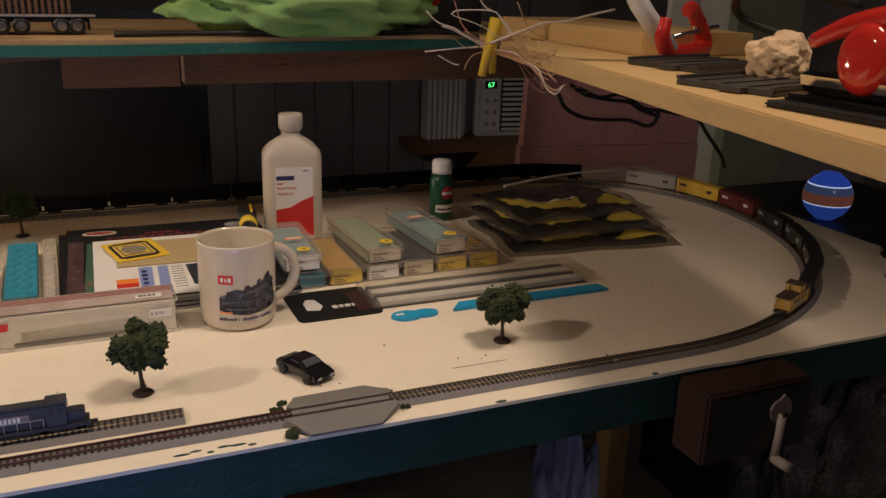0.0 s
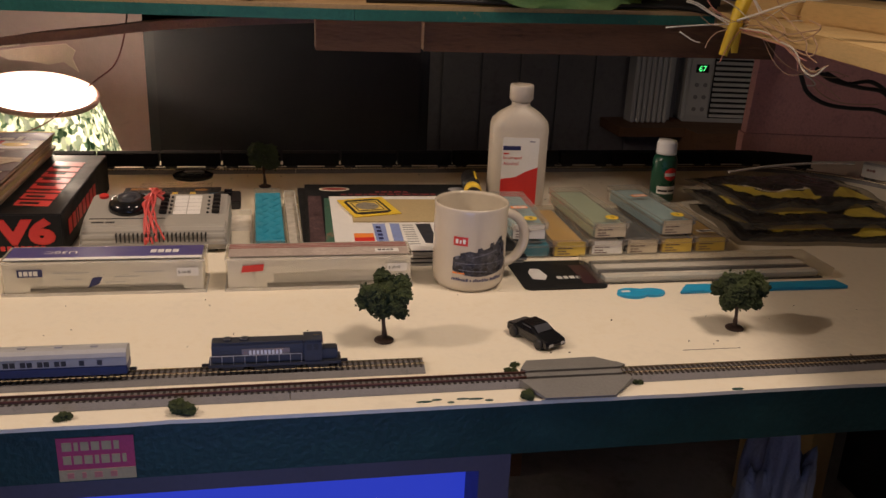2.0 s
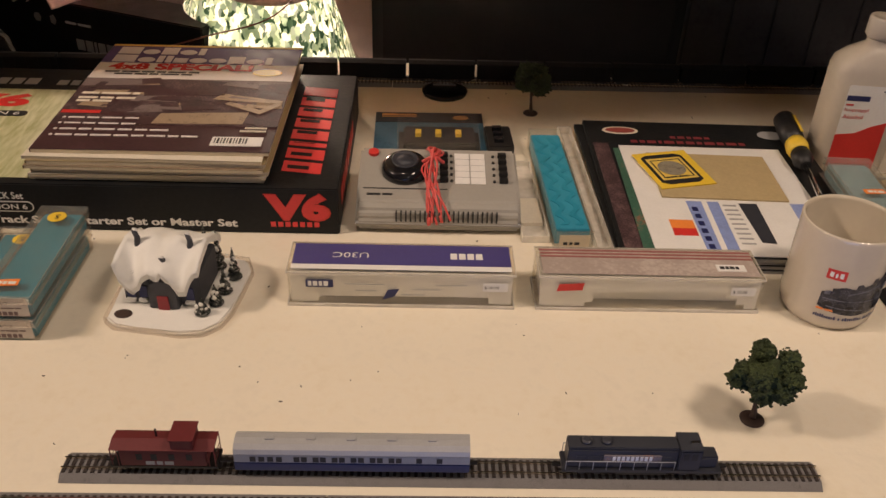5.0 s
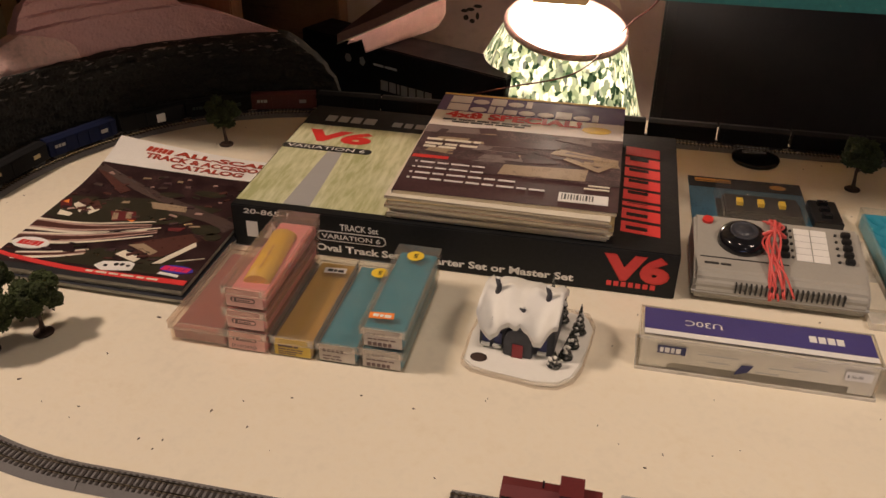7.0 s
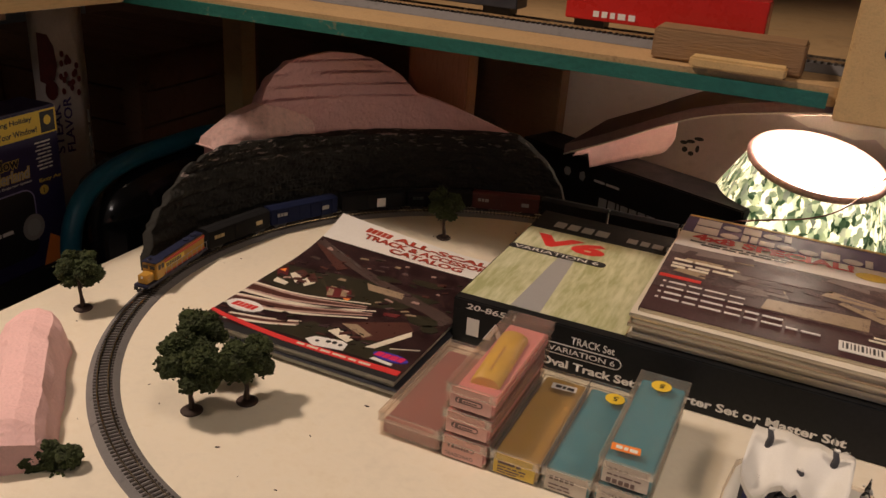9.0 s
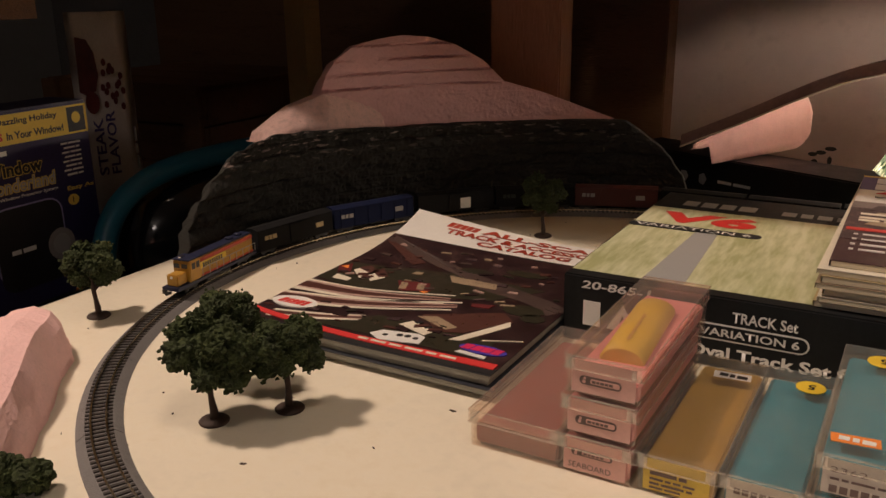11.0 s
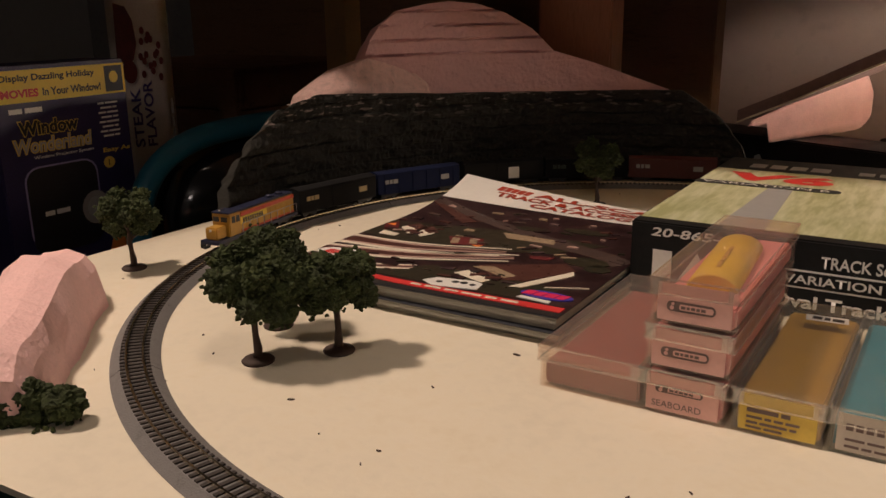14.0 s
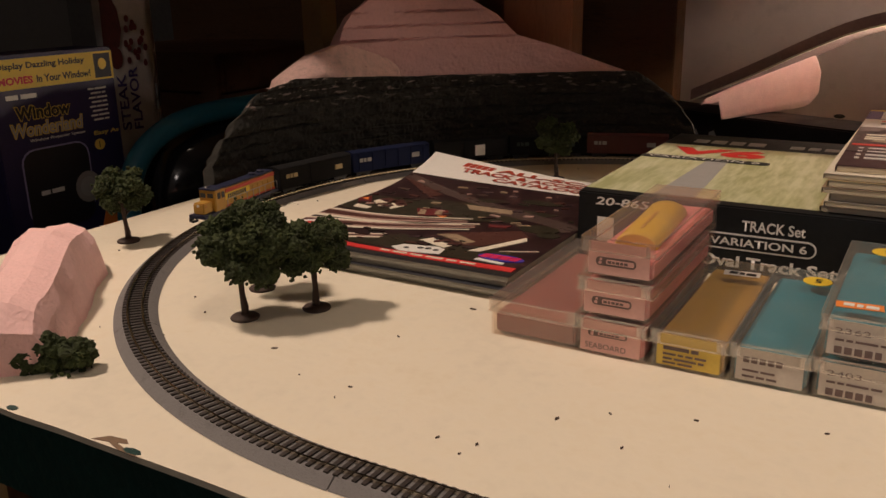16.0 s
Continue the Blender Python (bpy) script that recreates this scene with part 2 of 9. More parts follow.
LIME_CLOTH = material("lime_green_cloth", (0.30, 0.52, 0.17), 0.9, vary=0.1, size=0.03, bump=0.4)
TEAL = material("teal_plastic", (0.01, 0.11, 0.18), 0.4, vary=0.1, size=0.04, bump=0.05)
ACID = material("acid_yellow_print", (0.58, 0.46, 0.08), 0.4, vary=0.1, size=0.03, bump=0.05)
KRAFT = material("tan_envelope_paper", (0.46, 0.36, 0.19), 0.7, vary=0.1, size=0.03, bump=0.15)


# ---- mesh helpers ----
def box(bm, x0, y0, z0, x1, y1, z1, m=None):
    q = [bm.verts.new(p) for p in ((x0, y0, z0), (x1, y0, z0), (x1, y1, z0), (x0, y1, z0), (x0, y0, z1), (x1, y0, z1), (x1, y1, z1), (x0, y1, z1))]
    if m:
        for v in q:
            v.co = m @ v.co
    for f in ((0, 3, 2, 1), (4, 5, 6, 7), (0, 1, 5, 4), (1, 2, 6, 5), (2, 3, 7, 6), (3, 0, 4, 7)):
        bm.faces.new([q[k] for k in f])
    return q


def prism(bm, outline, z0, z1, m=None):
    """An upright slab on an outline given anticlockwise."""
    low = [bm.verts.new((x, y, z0)) for x, y in outline]
    high = [bm.verts.new((x, y, z1)) for x, y in outline]
    bm.faces.new(low[::-1]), bm.faces.new(high)
    for k in range(len(low)):
        j = (k + 1) % len(low)
        bm.faces.new((low[k], low[j], high[j], high[k]))
    if m:
        for v in low + high:
            v.co = m @ v.co


def spin(bm, profile, n=32, m=None, cap=True):
    """A turned shape from (radius, height) pairs."""
    rings = [[bm.verts.new((r * math.cos(2 * math.pi * k / n), r * math.sin(2 * math.pi * k / n), z)) for k in range(n)] for r, z in profile]
    for a, b in zip(rings, rings[1:]):
        for k in range(n):
            j = (k + 1) % n
            f = bm.faces.new((a[k], a[j], b[j], b[k]))
            f.smooth = True
    if cap:
        bm.faces.new(rings[0][::-1]), bm.faces.new(rings[-1])
    if m:
        for ring in rings:
            for v in ring:
                v.co = m @ v.co


def tube(bm, points, r, n=6):
    """A round rod along points."""
    points = [Vector(p) for p in points]
    rings = []
    for k, p in enumerate(points):
        way = (points[min(k + 1, len(points) - 1)] - points[max(k - 1, 0)]).normalized()
        side = way.orthogonal().normalized() if not rings else (last - way * last.dot(way)).normalized()
        last = side
        up = way.cross(side)
        rr = r[k] if isinstance(r, (list, tuple)) else r
        rings.append([bm.verts.new(p + rr * (math.cos(2 * math.pi * j / n) * side + math.sin(2 * math.pi * j / n) * up)) for j in range(n)])
    for a, b in zip(rings, rings[1:]):
        for k in range(n):
            j = (k + 1) % n
            bm.faces.new((a[k], a[j], b[j], b[k])).smooth = True
    bm.faces.new(rings[0][::-1]), bm.faces.new(rings[-1])


def curve_points(points, steps=8):
    """A smooth line through points."""
    p = [Vector(q) for q in points]
    p = [2 * p[0] - p[1], *p, 2 * p[-1] - p[-2]]
    out = []
    for a, b, c, d in zip(p, p[1:], p[2:], p[3:]):
        for k in range(steps):
            t = k / steps
            out.append(0.5 * (2 * b + (c - a) * t + (2 * a - 5 * b + 4 * c - d) * t * t + (3 * b - a - 3 * c + d) * t ** 3))
    return out + [p[-2]]


def rounded(x0, y0, x1, y1, r, n=4):
    out = []
    for cx, cy, a in ((x1 - r, y0 + r, -90), (x1 - r, y1 - r, 0), (x0 + r, y1 - r, 90), (x0 + r, y0 + r, 180)):
        out += [(cx + r * math.cos(radians(a + 90 * k / n)), cy + r * math.sin(radians(a + 90 * k / n))) for k in range(n + 1)]
    return out


def thing(name, x, y, z, rz=0.0, label="", category="", group=""):
    ob = new(name)
    ob.empty_display_size = 0.02
    ob.matrix_basis = pose(x, y, z, 0, 0, rz)
    return tagged(ob, label, category, group)


def mesh_of(name, bm, mats, bevel=0.0):
    if bevel:
        bmesh.ops.bevel(bm, geom=bm.edges[:], offset=bevel, segments=2, affect="EDGES", clamp_overlap=True)
    me = bpy.data.meshes.new(name)
    bm.to_mesh(me)
    bm.free()
    for m in mats if isinstance(mats, (list, tuple)) else (mats,):
        me.materials.append(m)
    return me


def part(name, bm, mats, parent, label="", bevel=0.0):
    ob = new(name, mesh_of(name, bm, mats, bevel))
    ob.parent = parent
    return tagged(ob, label)


def solid(name, bm, mats, label="", category="", kind="", bevel=0.0, group=""):
    """A top-level thing or piece of the setting in one mesh."""
    return tagged(new(name, mesh_of(name, bm, mats, bevel)), label, category, group, kind)


def slab(name, x0, y0, z0, x1, y1, z1, mat, parent=None, label="", bevel=0.0, **tags):
    bm = bmesh.new()
    box(bm, x0, y0, z0, x1, y1, z1)
    return part(name, bm, mat, parent, label, bevel) if parent else solid(name, bm, mat, label, bevel=bevel, **tags)


def face(origin, u, v):
    """A frame on a flat face: u to the reader's right, v up the lettering, both unit ways."""
    u, v = Vector(u).normalized(), Vector(v).normalized()
    m = Matrix((u, v, u.cross(v))).transposed().to_4x4()
    return Matrix.Translation(origin) @ m




def patch(name, m, shapes, mat, parent, lift=0.0004, label=""):
    """Printed shapes, each a part: rectangles (u0, v0, u1, v1) or outlines of (u, v), laid on a face."""
    for s in shapes:
        bm = bmesh.new()
        s = list(s)
        if not isinstance(s[0], (tuple, list)):
            u0, v0, u1, v1 = s
            s = [(u0, v0), (u1, v0), (u1, v1), (u0, v1)]
        prism(bm, s, 0.0, lift, m)
        part(name, bm, mat, parent, label)


def disc(u, v, ru, rv=None, n=20):
    return [(u + ru * math.cos(2 * math.pi * k / n), v + (rv or ru) * math.sin(2 * math.pi * k / n)) for k in range(n)]


def words(name, text, m, u, v, height, mat, parent, width=None, lift=0.0005, shear=0.0, bold=0.0):
    """Raised lettering in the built-in font with its lower left corner at (u, v)."""
    c = bpy.data.curves.new(name, "FONT")
    c.body, c.size, c.extrude, c.shear, c.offset = text, 1.0, 0.0, shear, bold
    c.resolution_u = 3
    ob = bpy.data.objects.new(name, c)
    scene.collection.objects.link(ob)
    bpy.context.view_layer.update()
    me = bpy.data.meshes.new_from_object(ob.evaluated_get(bpy.context.evaluated_depsgraph_get()))
    scene.collection.objects.unlink(ob)
    bpy.data.objects.remove(ob)
    xs, ys = [q.co.x for q in me.vertices], [q.co.y for q in me.vertices]
    sy = height / (max(ys) - min(ys))
    sx = width / (max(xs) - min(xs)) if width else sy
    me.transform(m @ Matrix.Translation((u - min(xs) * sx, v - min(ys) * sy, lift)) @ Matrix.Diagonal((sx, sy, 1, 1)))
    me.materials.clear()
    me.materials.append(mat)
    ob = new(name, me)
    ob.parent = parent
    return ob


def bars(name, m, u, v, height, widths, mat, parent, gap=None, lift=0.0004, slant=0.0):
    """A line of plain bars that stands for lettering."""
    shapes, gap = [], gap or height * 0.4
    for w in widths:
        shapes.append([(u, v), (u + w, v), (u + w + slant, v + height), (u + slant, v + height)])
        u += w + gap
    patch(name.replace("bars", "bar"), m, shapes, mat, parent, lift)


# ---- the room ----
FLOOR = -0.82
slab("floor", -4.2, -2.2, FLOOR - 0.1, 3.6, 4.0, FLOOR, CONCRETE, label="grey concrete basement floor", kind="structure")
# unseen ceiling and two walls kept pale to bounce light into the room
slab("ceiling", -4.2, -2.2, 1.85, 3.6, 4.0, 1.95, BOUNCE_WALL, label="pale painted basement ceiling", kind="structure")
slab("wall_south", -4.2, -2.3, FLOOR, 3.6, -2.2, 1.85, BOUNCE_WALL, label="dim grey panelled wall", kind="structure")
slab("wall_west", -4.3, -2.2, FLOOR, -4.2, 4.0, 1.85, BOUNCE_WALL, label="pale grey painted wall", kind="structure")
slab("wall_east", 3.6, -2.2, FLOOR, 3.7, 4.0, 1.85, DARK_WALL, label="dim grey panelled wall", kind="structure")
slab("wall_north", -4.2, 3.62, FLOOR, 3.6, 3.72, 1.85, DARK_WALL, label="dim grey wall with vertical panel joints", kind="structure")
north = bpy.data.objects["wall_north"]
for k in range(12):
    bm = bmesh.new()
    x = 0.05 + 0.145 * k
    box(bm, x, 3.607, FLOOR, x + 0.135, 3.617, 1.2)
    part("panel", bm, DARK_WALL, north)
slab("wall_inner", -1.05, 2.66, FLOOR, -0.20, 2.72, 1.2, PLASTER, label="beige plastered wall behind the table lamp", kind="structure")
wall_i = bpy.data.objects["wall_inner"]
stain = face((-0.775, 2.6595, -0.085), (1, 0, 0), (0, 0, 1))
patch("stain", stain, [disc(0, 0.03, 0.008, 0.004), disc(0.014, 0.034, 0.009, 0.004), disc(0.03, 0.042, 0.010, 0.004), disc(0.004, 0.015, 0.006, 0.006), disc(0.018, 0.008, 0.006, 0.005), disc(0.03, 0.02, 0.004, 0.008)], INK, wall_i)
slab("wall_stub", -2.6, 2.78, FLOOR, -1.051, 2.84, 1.2, OLD_WOOD, label="dark brown board wall behind the mountain", kind="structure")

SHELF_LOW = 0.265
# posts behind the mountain
RED_WOOD = material("reddish_brown_wood", (0.36, 0.17, 0.10), 0.65, vary=0.25, size=0.05, bump=0.3, stretch=(2, 2, 0.3), second=(0.2, 0.09, 0.05), edge=(0.5, 0.7))
for nm, x0, y0, x1, y1, mt, lb in (("wall_post", -1.095, 1.965, -0.999, 2.005, RED_WOOD, "brown wooden upright post behind the mountain"), ("wall_post", -1.15, 2.50, -1.015, 2.56, OLD_WOOD, "dark brown wooden upright post")):
    slab(nm, x0, y0, FLOOR, x1, y1, SHELF_LOW, mt, label=lb, category="post", bevel=0.002)

# ---- the layout table ----
X0, X1, Y0, Y1 = -1.225, 1.06, 1.146, 1.985
table = thing("layout_table", 0, 1.55, FLOOR, 0, "long white-topped model railway table with a dark green painted edge", "table")
L = lambda z: z - FLOOR
bm = bmesh.new()
n = 70
rim = [(X0 + (X1 - X0) * k / n, Y0 - 1.55 + 0.0025 * noise.noise((k * 0.7, 3.1, 0))) for k in range(n + 1)]
prism(bm, rim + [(X1, Y1 - 1.55), (X0, Y1 - 1.55)], L(-0.0035), L(0.0))
part("tabletop", bm, WHITE_TOP, table, "white painted plywood top with specks and scuffs")
for nm, a in (("front_edge", (X0 + 0.002, Y0 - 1.5475, X1 - 0.002, Y0 - 1.528)), ("back_edge", (X0, Y1 - 1.57, X1, Y1 - 1.552))):
    bm = bmesh.new()
    box(bm, a[0], a[1], L(-0.052), a[2], a[3], L(-0.0037))
    part(nm, bm, GREEN_EDGE, table, "dark green painted edge board")
for nm, a in (("side_edge", (X0, Y0 - 1.527, X0 + 0.018, Y1 - 1.571)), ("side_edge", (X1 - 0.018, Y0 - 1.527, X1, Y1 - 1.571))):
    bm = bmesh.new()
    box(bm, a[0], a[1], L(-0.052), a[2], a[3], L(-0.0037))
    part(nm, bm, GREEN_EDGE, table)
for x in (X0 + 0.06, X1 - 0.06):
    for y in (Y0 + 0.06, Y1 - 0.06):
        bm = bmesh.new()
        box(bm, x - 0.025, y - 1.55 - 0.025, 0, x + 0.025, y - 1.55 + 0.025, L(-0.0525))
        part("leg", bm, PINE, table)
# wire hole at the back with a dark ring
bm = bmesh.new()
spin(bm, [(0.030, 0.0), (0.031, 0.004), (0.026, 0.005), (0.024, 0.003)], 28, Matrix.Translation((-0.23, 1.882 - 1.55, L(0.0))))
part("wire_grommet", bm, GLOSS_BLACK, table, "round black wire grommet")
# flakes and crumbs of dirt
bm = bmesh.new()
rnd = random.Random(5)
spots = [(-0.556, 1.31), (-0.365, 1.285), (-0.141, 1.299), (-0.83, 1.25), (-0.9, 1.27), (-0.72, 1.27), (-0.66, 1.3), (0.24, 1.3), (0.3, 1.245)]
spots += [(rnd.uniform(X0 + 0.05, X1 - 0.1), rnd.uniform(1.2, 1.95)) for _ in range(260)]
for k, (x, y) in enumerate(spots):
    s, a = (rnd.uniform(0.0006, 0.0010) if k < 9 else rnd.uniform(0.0002, 0.0007) * (2 if k % 23 == 0 else 1)), rnd.uniform(0, 6)
    m = Matrix.Translation((x, y - 1.55, L(0.0))) @ Matrix.Rotation(a, 4, "Z")
    prism(bm, [(-2 * s, -0.4 * s), (1.2 * s, -0.7 * s), (2 * s, 0.2 * s), (-0.5 * s, 0.6 * s)], 0.0, 0.0008, m)
part("crumbs", bm, TRUNK, table)["kind"] = "stuff"
# paint scars on the front rim and pencil line
fr = face((0, -0.0, L(0.0)), (1, 0, 0), (0, 1, 0))
patch("paint_chip", fr, [disc(0.02 + 0.011 * k, Y0 - 1.55 + 0.008 + 0.003 * math.sin(k * 2.3), 0.005 + 0.002 * math.cos(k * 1.7), 0.0016, 8) for k in range(6)], GREEN_EDGE, table, 0.0003)
BARE = material("bare_plywood_scar", (0.20, 0.13, 0.08), 0.8, vary=0.3, size=0.004, bump=0.4)
patch("worn_spot", fr, [[(u_ - 0.897, v_ + Y0 + 0.003 - 1.55) for u_, v_ in ((-0.010, -0.002), (-0.004, 0.004), (0.006, 0.0055), (0.010, 0.003), (0.004, 0.0012), (0.016, -0.0018), (0.024, -0.0035), (0.010, -0.0032), (0.0, 0.0))]], BARE, table, 0.0003)
patch("paint_chip", fr, [disc(x_, Y0 - 1.55 + 0.0022, w_, 0.0022, 7) for x_, w_ in ((-1.13, 0.006), (-1.108, 0.003), (-1.02, 0.007), (-0.97, 0.004), (-0.88, 0.006), (-0.70, 0.005), (-0.52, 0.008), (-0.38, 0.004), (0.30, 0.006), (0.47, 0.004))], GREEN_EDGE, table, 0.0004)
patch("scratch", fr, [(0.285, 1.226 - 1.55, 0.345, 1.2268 - 1.55)], TRUNK, table, 0.0002)
# rose price-tag style sticker with unread lettering on the front edge
sf = face((-0.2675, Y0 - 1.5477, L(-0.0505)), (1, 0, 0), (0, 0, 1))
patch("sticker", sf, [(0, 0.0, 0.057, 0.0385)], material("magenta_sticker", (0.50, 0.05, 0.13), 0.5, vary=0.15, size=0.02, bump=0.05), table, 0.0004, "magenta sticker")
patch("sticker_band", sf, [(0, 0.0, 0.057, 0.010)], KRAFT, table, 0.0008)
for v, ws in ((0.027, [0.007, 0.003, 0.006, 0.006, 0.007, 0.004]), (0.015, [0.006, 0.006, 0.006, 0.003, 0.006, 0.006, 0.003])):
    bars("sticker_bars", sf, 0.004, v, 0.0075, ws, KRAFT, table, 0.0018, 0.0008)
bars("sticker_bars", sf, 0.006, 0.0025, 0.005, [0.005, 0.003, 0.006, 0.005], material("faded_rose_ink", (0.55, 0.2, 0.15), 0.5), table, 0.006, 0.0012)

# ---- the upper shelf: back board and two side planks ----
SB, ST = 0.266, 0.283
shelf = thing("upper_shelf", 0, 1.7, SB, 0, "plywood shelf with worn green edge over the table", "shelf")
# unseen rear runs to the wall, added to shade what stands behind
bm = bmesh.new()
prism(bm, [(-1.6, 1.632 - 1.7), (0.0, 1.655 - 1.7), (0.54, 1.752 - 1.7), (0.86, 1.80 - 1.7), (1.02, 2.12 - 1.7), (-0.15, 2.12 - 1.7), (-0.15, 2.64 - 1.7), (-1.6, 2.64 - 1.7)], 0.0, ST - SB)
part("board", bm, OSB, shelf, "raw plywood board")
for a, b in (((-1.6, 1.628), (-0.522, 1.6435)), ((-0.455, 1.6445), (0.0, 1.651)), ((0.0, 1.651), (0.54, 1.748))):
    bm = bmesh.new()
    way = Vector((b[0] - a[0], b[1] - a[1], 0)).normalized() * 0.0025
    prism(bm, [(a[0] + way.y, a[1] - 1.7 - 0.0), (b[0] + way.y, b[1] - 1.7 - 0.0), (b[0], b[1] - 1.7 + 0.0035), (a[0], a[1] - 1.7 + 0.0035)], -0.002, ST - SB - 0.0055)
    part("painted_edge", bm, GREEN_SHELF, shelf, "green painted edge, worn to wood")
for x0, x1, y, h, mt in ((-0.045, 0.10, 1.735, 0.05, OLD_WOOD), (0.11, 0.66, 1.77, 0.052, OLD_WOOD)):
    bm = bmesh.new()
    box(bm, x0, y - 1.7, -h, x1, y - 1.7 + 0.04, -0.001)
    part("brace", bm, mt, shelf, "dark wooden brace", 0.001)
for x, y in ((-1.5, 2.09), (0.965, 2.085)):
    bm = bmesh.new()
    box(bm, x - 0.02, y - 1.72, FLOOR - SB, x + 0.02, y - 1.68, -0.001)
    part("support_post", bm, PINE, shelf)
post = thing("shelf_post", -0.487, 1.640, SB - 0.008, 0, "pale pine post in front of the shelf", "post")
bm = bmesh.new()
box(bm, -0.028, -0.012, 0, 0.028, 0.012, 0.36)
part("upright", bm, PINE, post, "", 0.0015)
patch("screw_hole", face((0, -0.0121, 0), (1, 0, 0), (0, 0, 1)), [disc(0.005, 0.062, 0.006), disc(0.0, 0.15, 0.005)], INK, post)

plank = thing("side_plank", 0.60, 1.40, SB, 0, "pale pine plank along the side of the table", "plank")
bm = bmesh.new()
prism(bm, [(0.372 - 0.6, 0.80 - 1.4), (0.62 - 0.6, 0.76 - 1.4), (0.82 - 0.6, 1.775 - 1.4), (0.545 - 0.6, 1.75 - 1.4)], -0.002, ST - SB + 0.001)
part("board", bm, PINE, plank, "", 0.0015)
plank2 = thing("side_plank", -1.5, 1.30, SB, 0, "pale pine plank along the far side of the table", "plank")
bm = bmesh.new()
prism(bm, [(-0.10, -0.32), (0.13, -0.30), (0.19, 0.326), (-0.10, 0.325)], 0.0, ST - SB)
part("board", bm, PINE, plank2, "", 0.0015)
for x in (-0.02,):
    bm = bmesh.new()
    box(bm, x, -0.25, -0.04, x + 0.035, 0.3, -0.001)
    part("brace", bm, OLD_WOOD, plank2)
for px, py, pp in ((0.66, 0.78, plank), (-0.06, -0.28, plank2)):
    bm = bmesh.new()
    box(bm, (-0.05 if pp is plank else px), (-0.55 if pp is plank else py), FLOOR - SB, (-0.01 if pp is plank else px + 0.04), (-0.51 if pp is plank else py + 0.04), -0.003)
    part("support_post", bm, PINE, pp)
slab("timber_block", 0.585, 1.38, ST + 0.001, 0.75, 1.75, ST + 0.028, PINE, label="short pale pine timber on the plank", category="timber", bevel=0.002)
slab("timber_block", -0.685, 1.662, ST + 0.0005, -0.548, 1.705, ST + 0.030, material("weathered_brown_wood", (0.30, 0.18, 0.085), 0.7, vary=0.3, size=0.04, bump=0.4, stretch=(0.3, 3, 3), second=(0.15, 0.08, 0.04), edge=(0.5, 0.7)), label="old brown timber offcut on the shelf", category="timber", bevel=0.002)
slab("timber_block", -0.645, 1.640, ST + 0.0005, -0.560, 1.6605, ST + 0.011, PINE, label="pale timber offcut at the shelf edge", category="timber", bevel=0.002)
slab("timber_block", -0.42, 1.662, ST + 0.0005, -0.22, 1.70, ST + 0.045, OLD_WOOD, label="brown timber standing on the shelf", category="timber", bevel=0.002)

# ---- track ----
CL, RL = (-0.7805, 1.5405), 0.3608
CR, RR = (0.525, 1.630), 0.447
CK, RK, BEND = (0.691, 1.6455), 0.280, radians(95)
FS = CR[0] - CL[0]
BACK = math.hypot(CK[0] - CL[0], CK[1] + RK - CL[1] - RL)
RIGHT = RR * BEND + RK * (math.pi - BEND)
TOTAL = FS + RIGHT + BACK + math.pi * RL


def on_track(s):
    """The place and heading at s metres along the oval, from the left end of the front straight."""
    s %= TOTAL
    if s < FS:
        return CL[0] + s, CL[1] - RL + (CR[1] - RR - CL[1] + RL) * s / FS, 0.0
    s -= FS
    if s < RIGHT:
        c, r, a = (CR, RR, s / RR) if s < RR * BEND else (CK, RK, BEND + (s - RR * BEND) / RK)
        return c[0] + r * math.sin(a), c[1] - r * math.cos(a), a
    s -= RIGHT
    if s < BACK:
        k = s / BACK
        return CK[0] + (CL[0] - CK[0]) * k, CK[1] + RK + (CL[1] + RL - CK[1] - RK) * k, math.pi
    a = (s - BACK) / RL + math.pi / 2
    return CL[0] + RL * math.cos(a), CL[1] + RL * math.sin(a), a + math.pi / 2


def sweep(bm, stations, section, closed):
    """Carries a cross-section (offset, height) along stations of x, y, heading."""
    rings = []
    for x, y, a in stations:
        c, s = math.cos(a), math.sin(a)
        rings.append([bm.verts.new((x - s * o, y + c * o, z)) for o, z in section])
    pairs = list(zip(rings, rings[1:] + rings[:1])) if closed else list(zip(rings, rings[1:]))
    k = len(section)
    for a, b in pairs:
        for j in range(k):
            i = (j + 1) % k
            bm.faces.new((a[i], a[j], b[j], b[i]))
    if not closed:
        bm.faces.new(rings[0]), bm.faces.new(rings[-1][::-1])


BED = [(-0.0140, 0.0003), (0.0140, 0.0003), (0.0085, 0.0042), (-0.0085, 0.0042)]
RAILS = [[(o - 0.00055, 0.0047), (o + 0.00055, 0.0047), (o + 0.00055, 0.0066), (o - 0.00055, 0.0066)] for o in (-0.0046, 0.0046)]
bm = bmesh.new()
box(bm, -0.00115, -0.0081, 0.0040, 0.00115, 0.0081, 0.0050)
tie_mesh = mesh_of("tie", bm, TIE)


def lay_ties(parent, stations, as_parts):
    for n, (x, y, a) in enumerate(stations):
        if as_parts(x, y, n):
            ob = new("tie", tie_mesh)
            ob.parent, ob.matrix_basis = parent, pose(x, y, 0, 0, 0, math.degrees(a))
    bm = bmesh.new()
    for n, (x, y, a) in enumerate(stations):
        if not as_parts(x, y, n):
            box(bm, -0.00115, -0.0081, 0.0040, 0.00115, 0.0081, 0.0050, pose(x, y, 0, 0, 0, math.degrees(a)))
    if len(bm.verts):
        part("tie_strip", bm, TIE, parent)["kind"] = "stuff"
    else:
        bm.free()


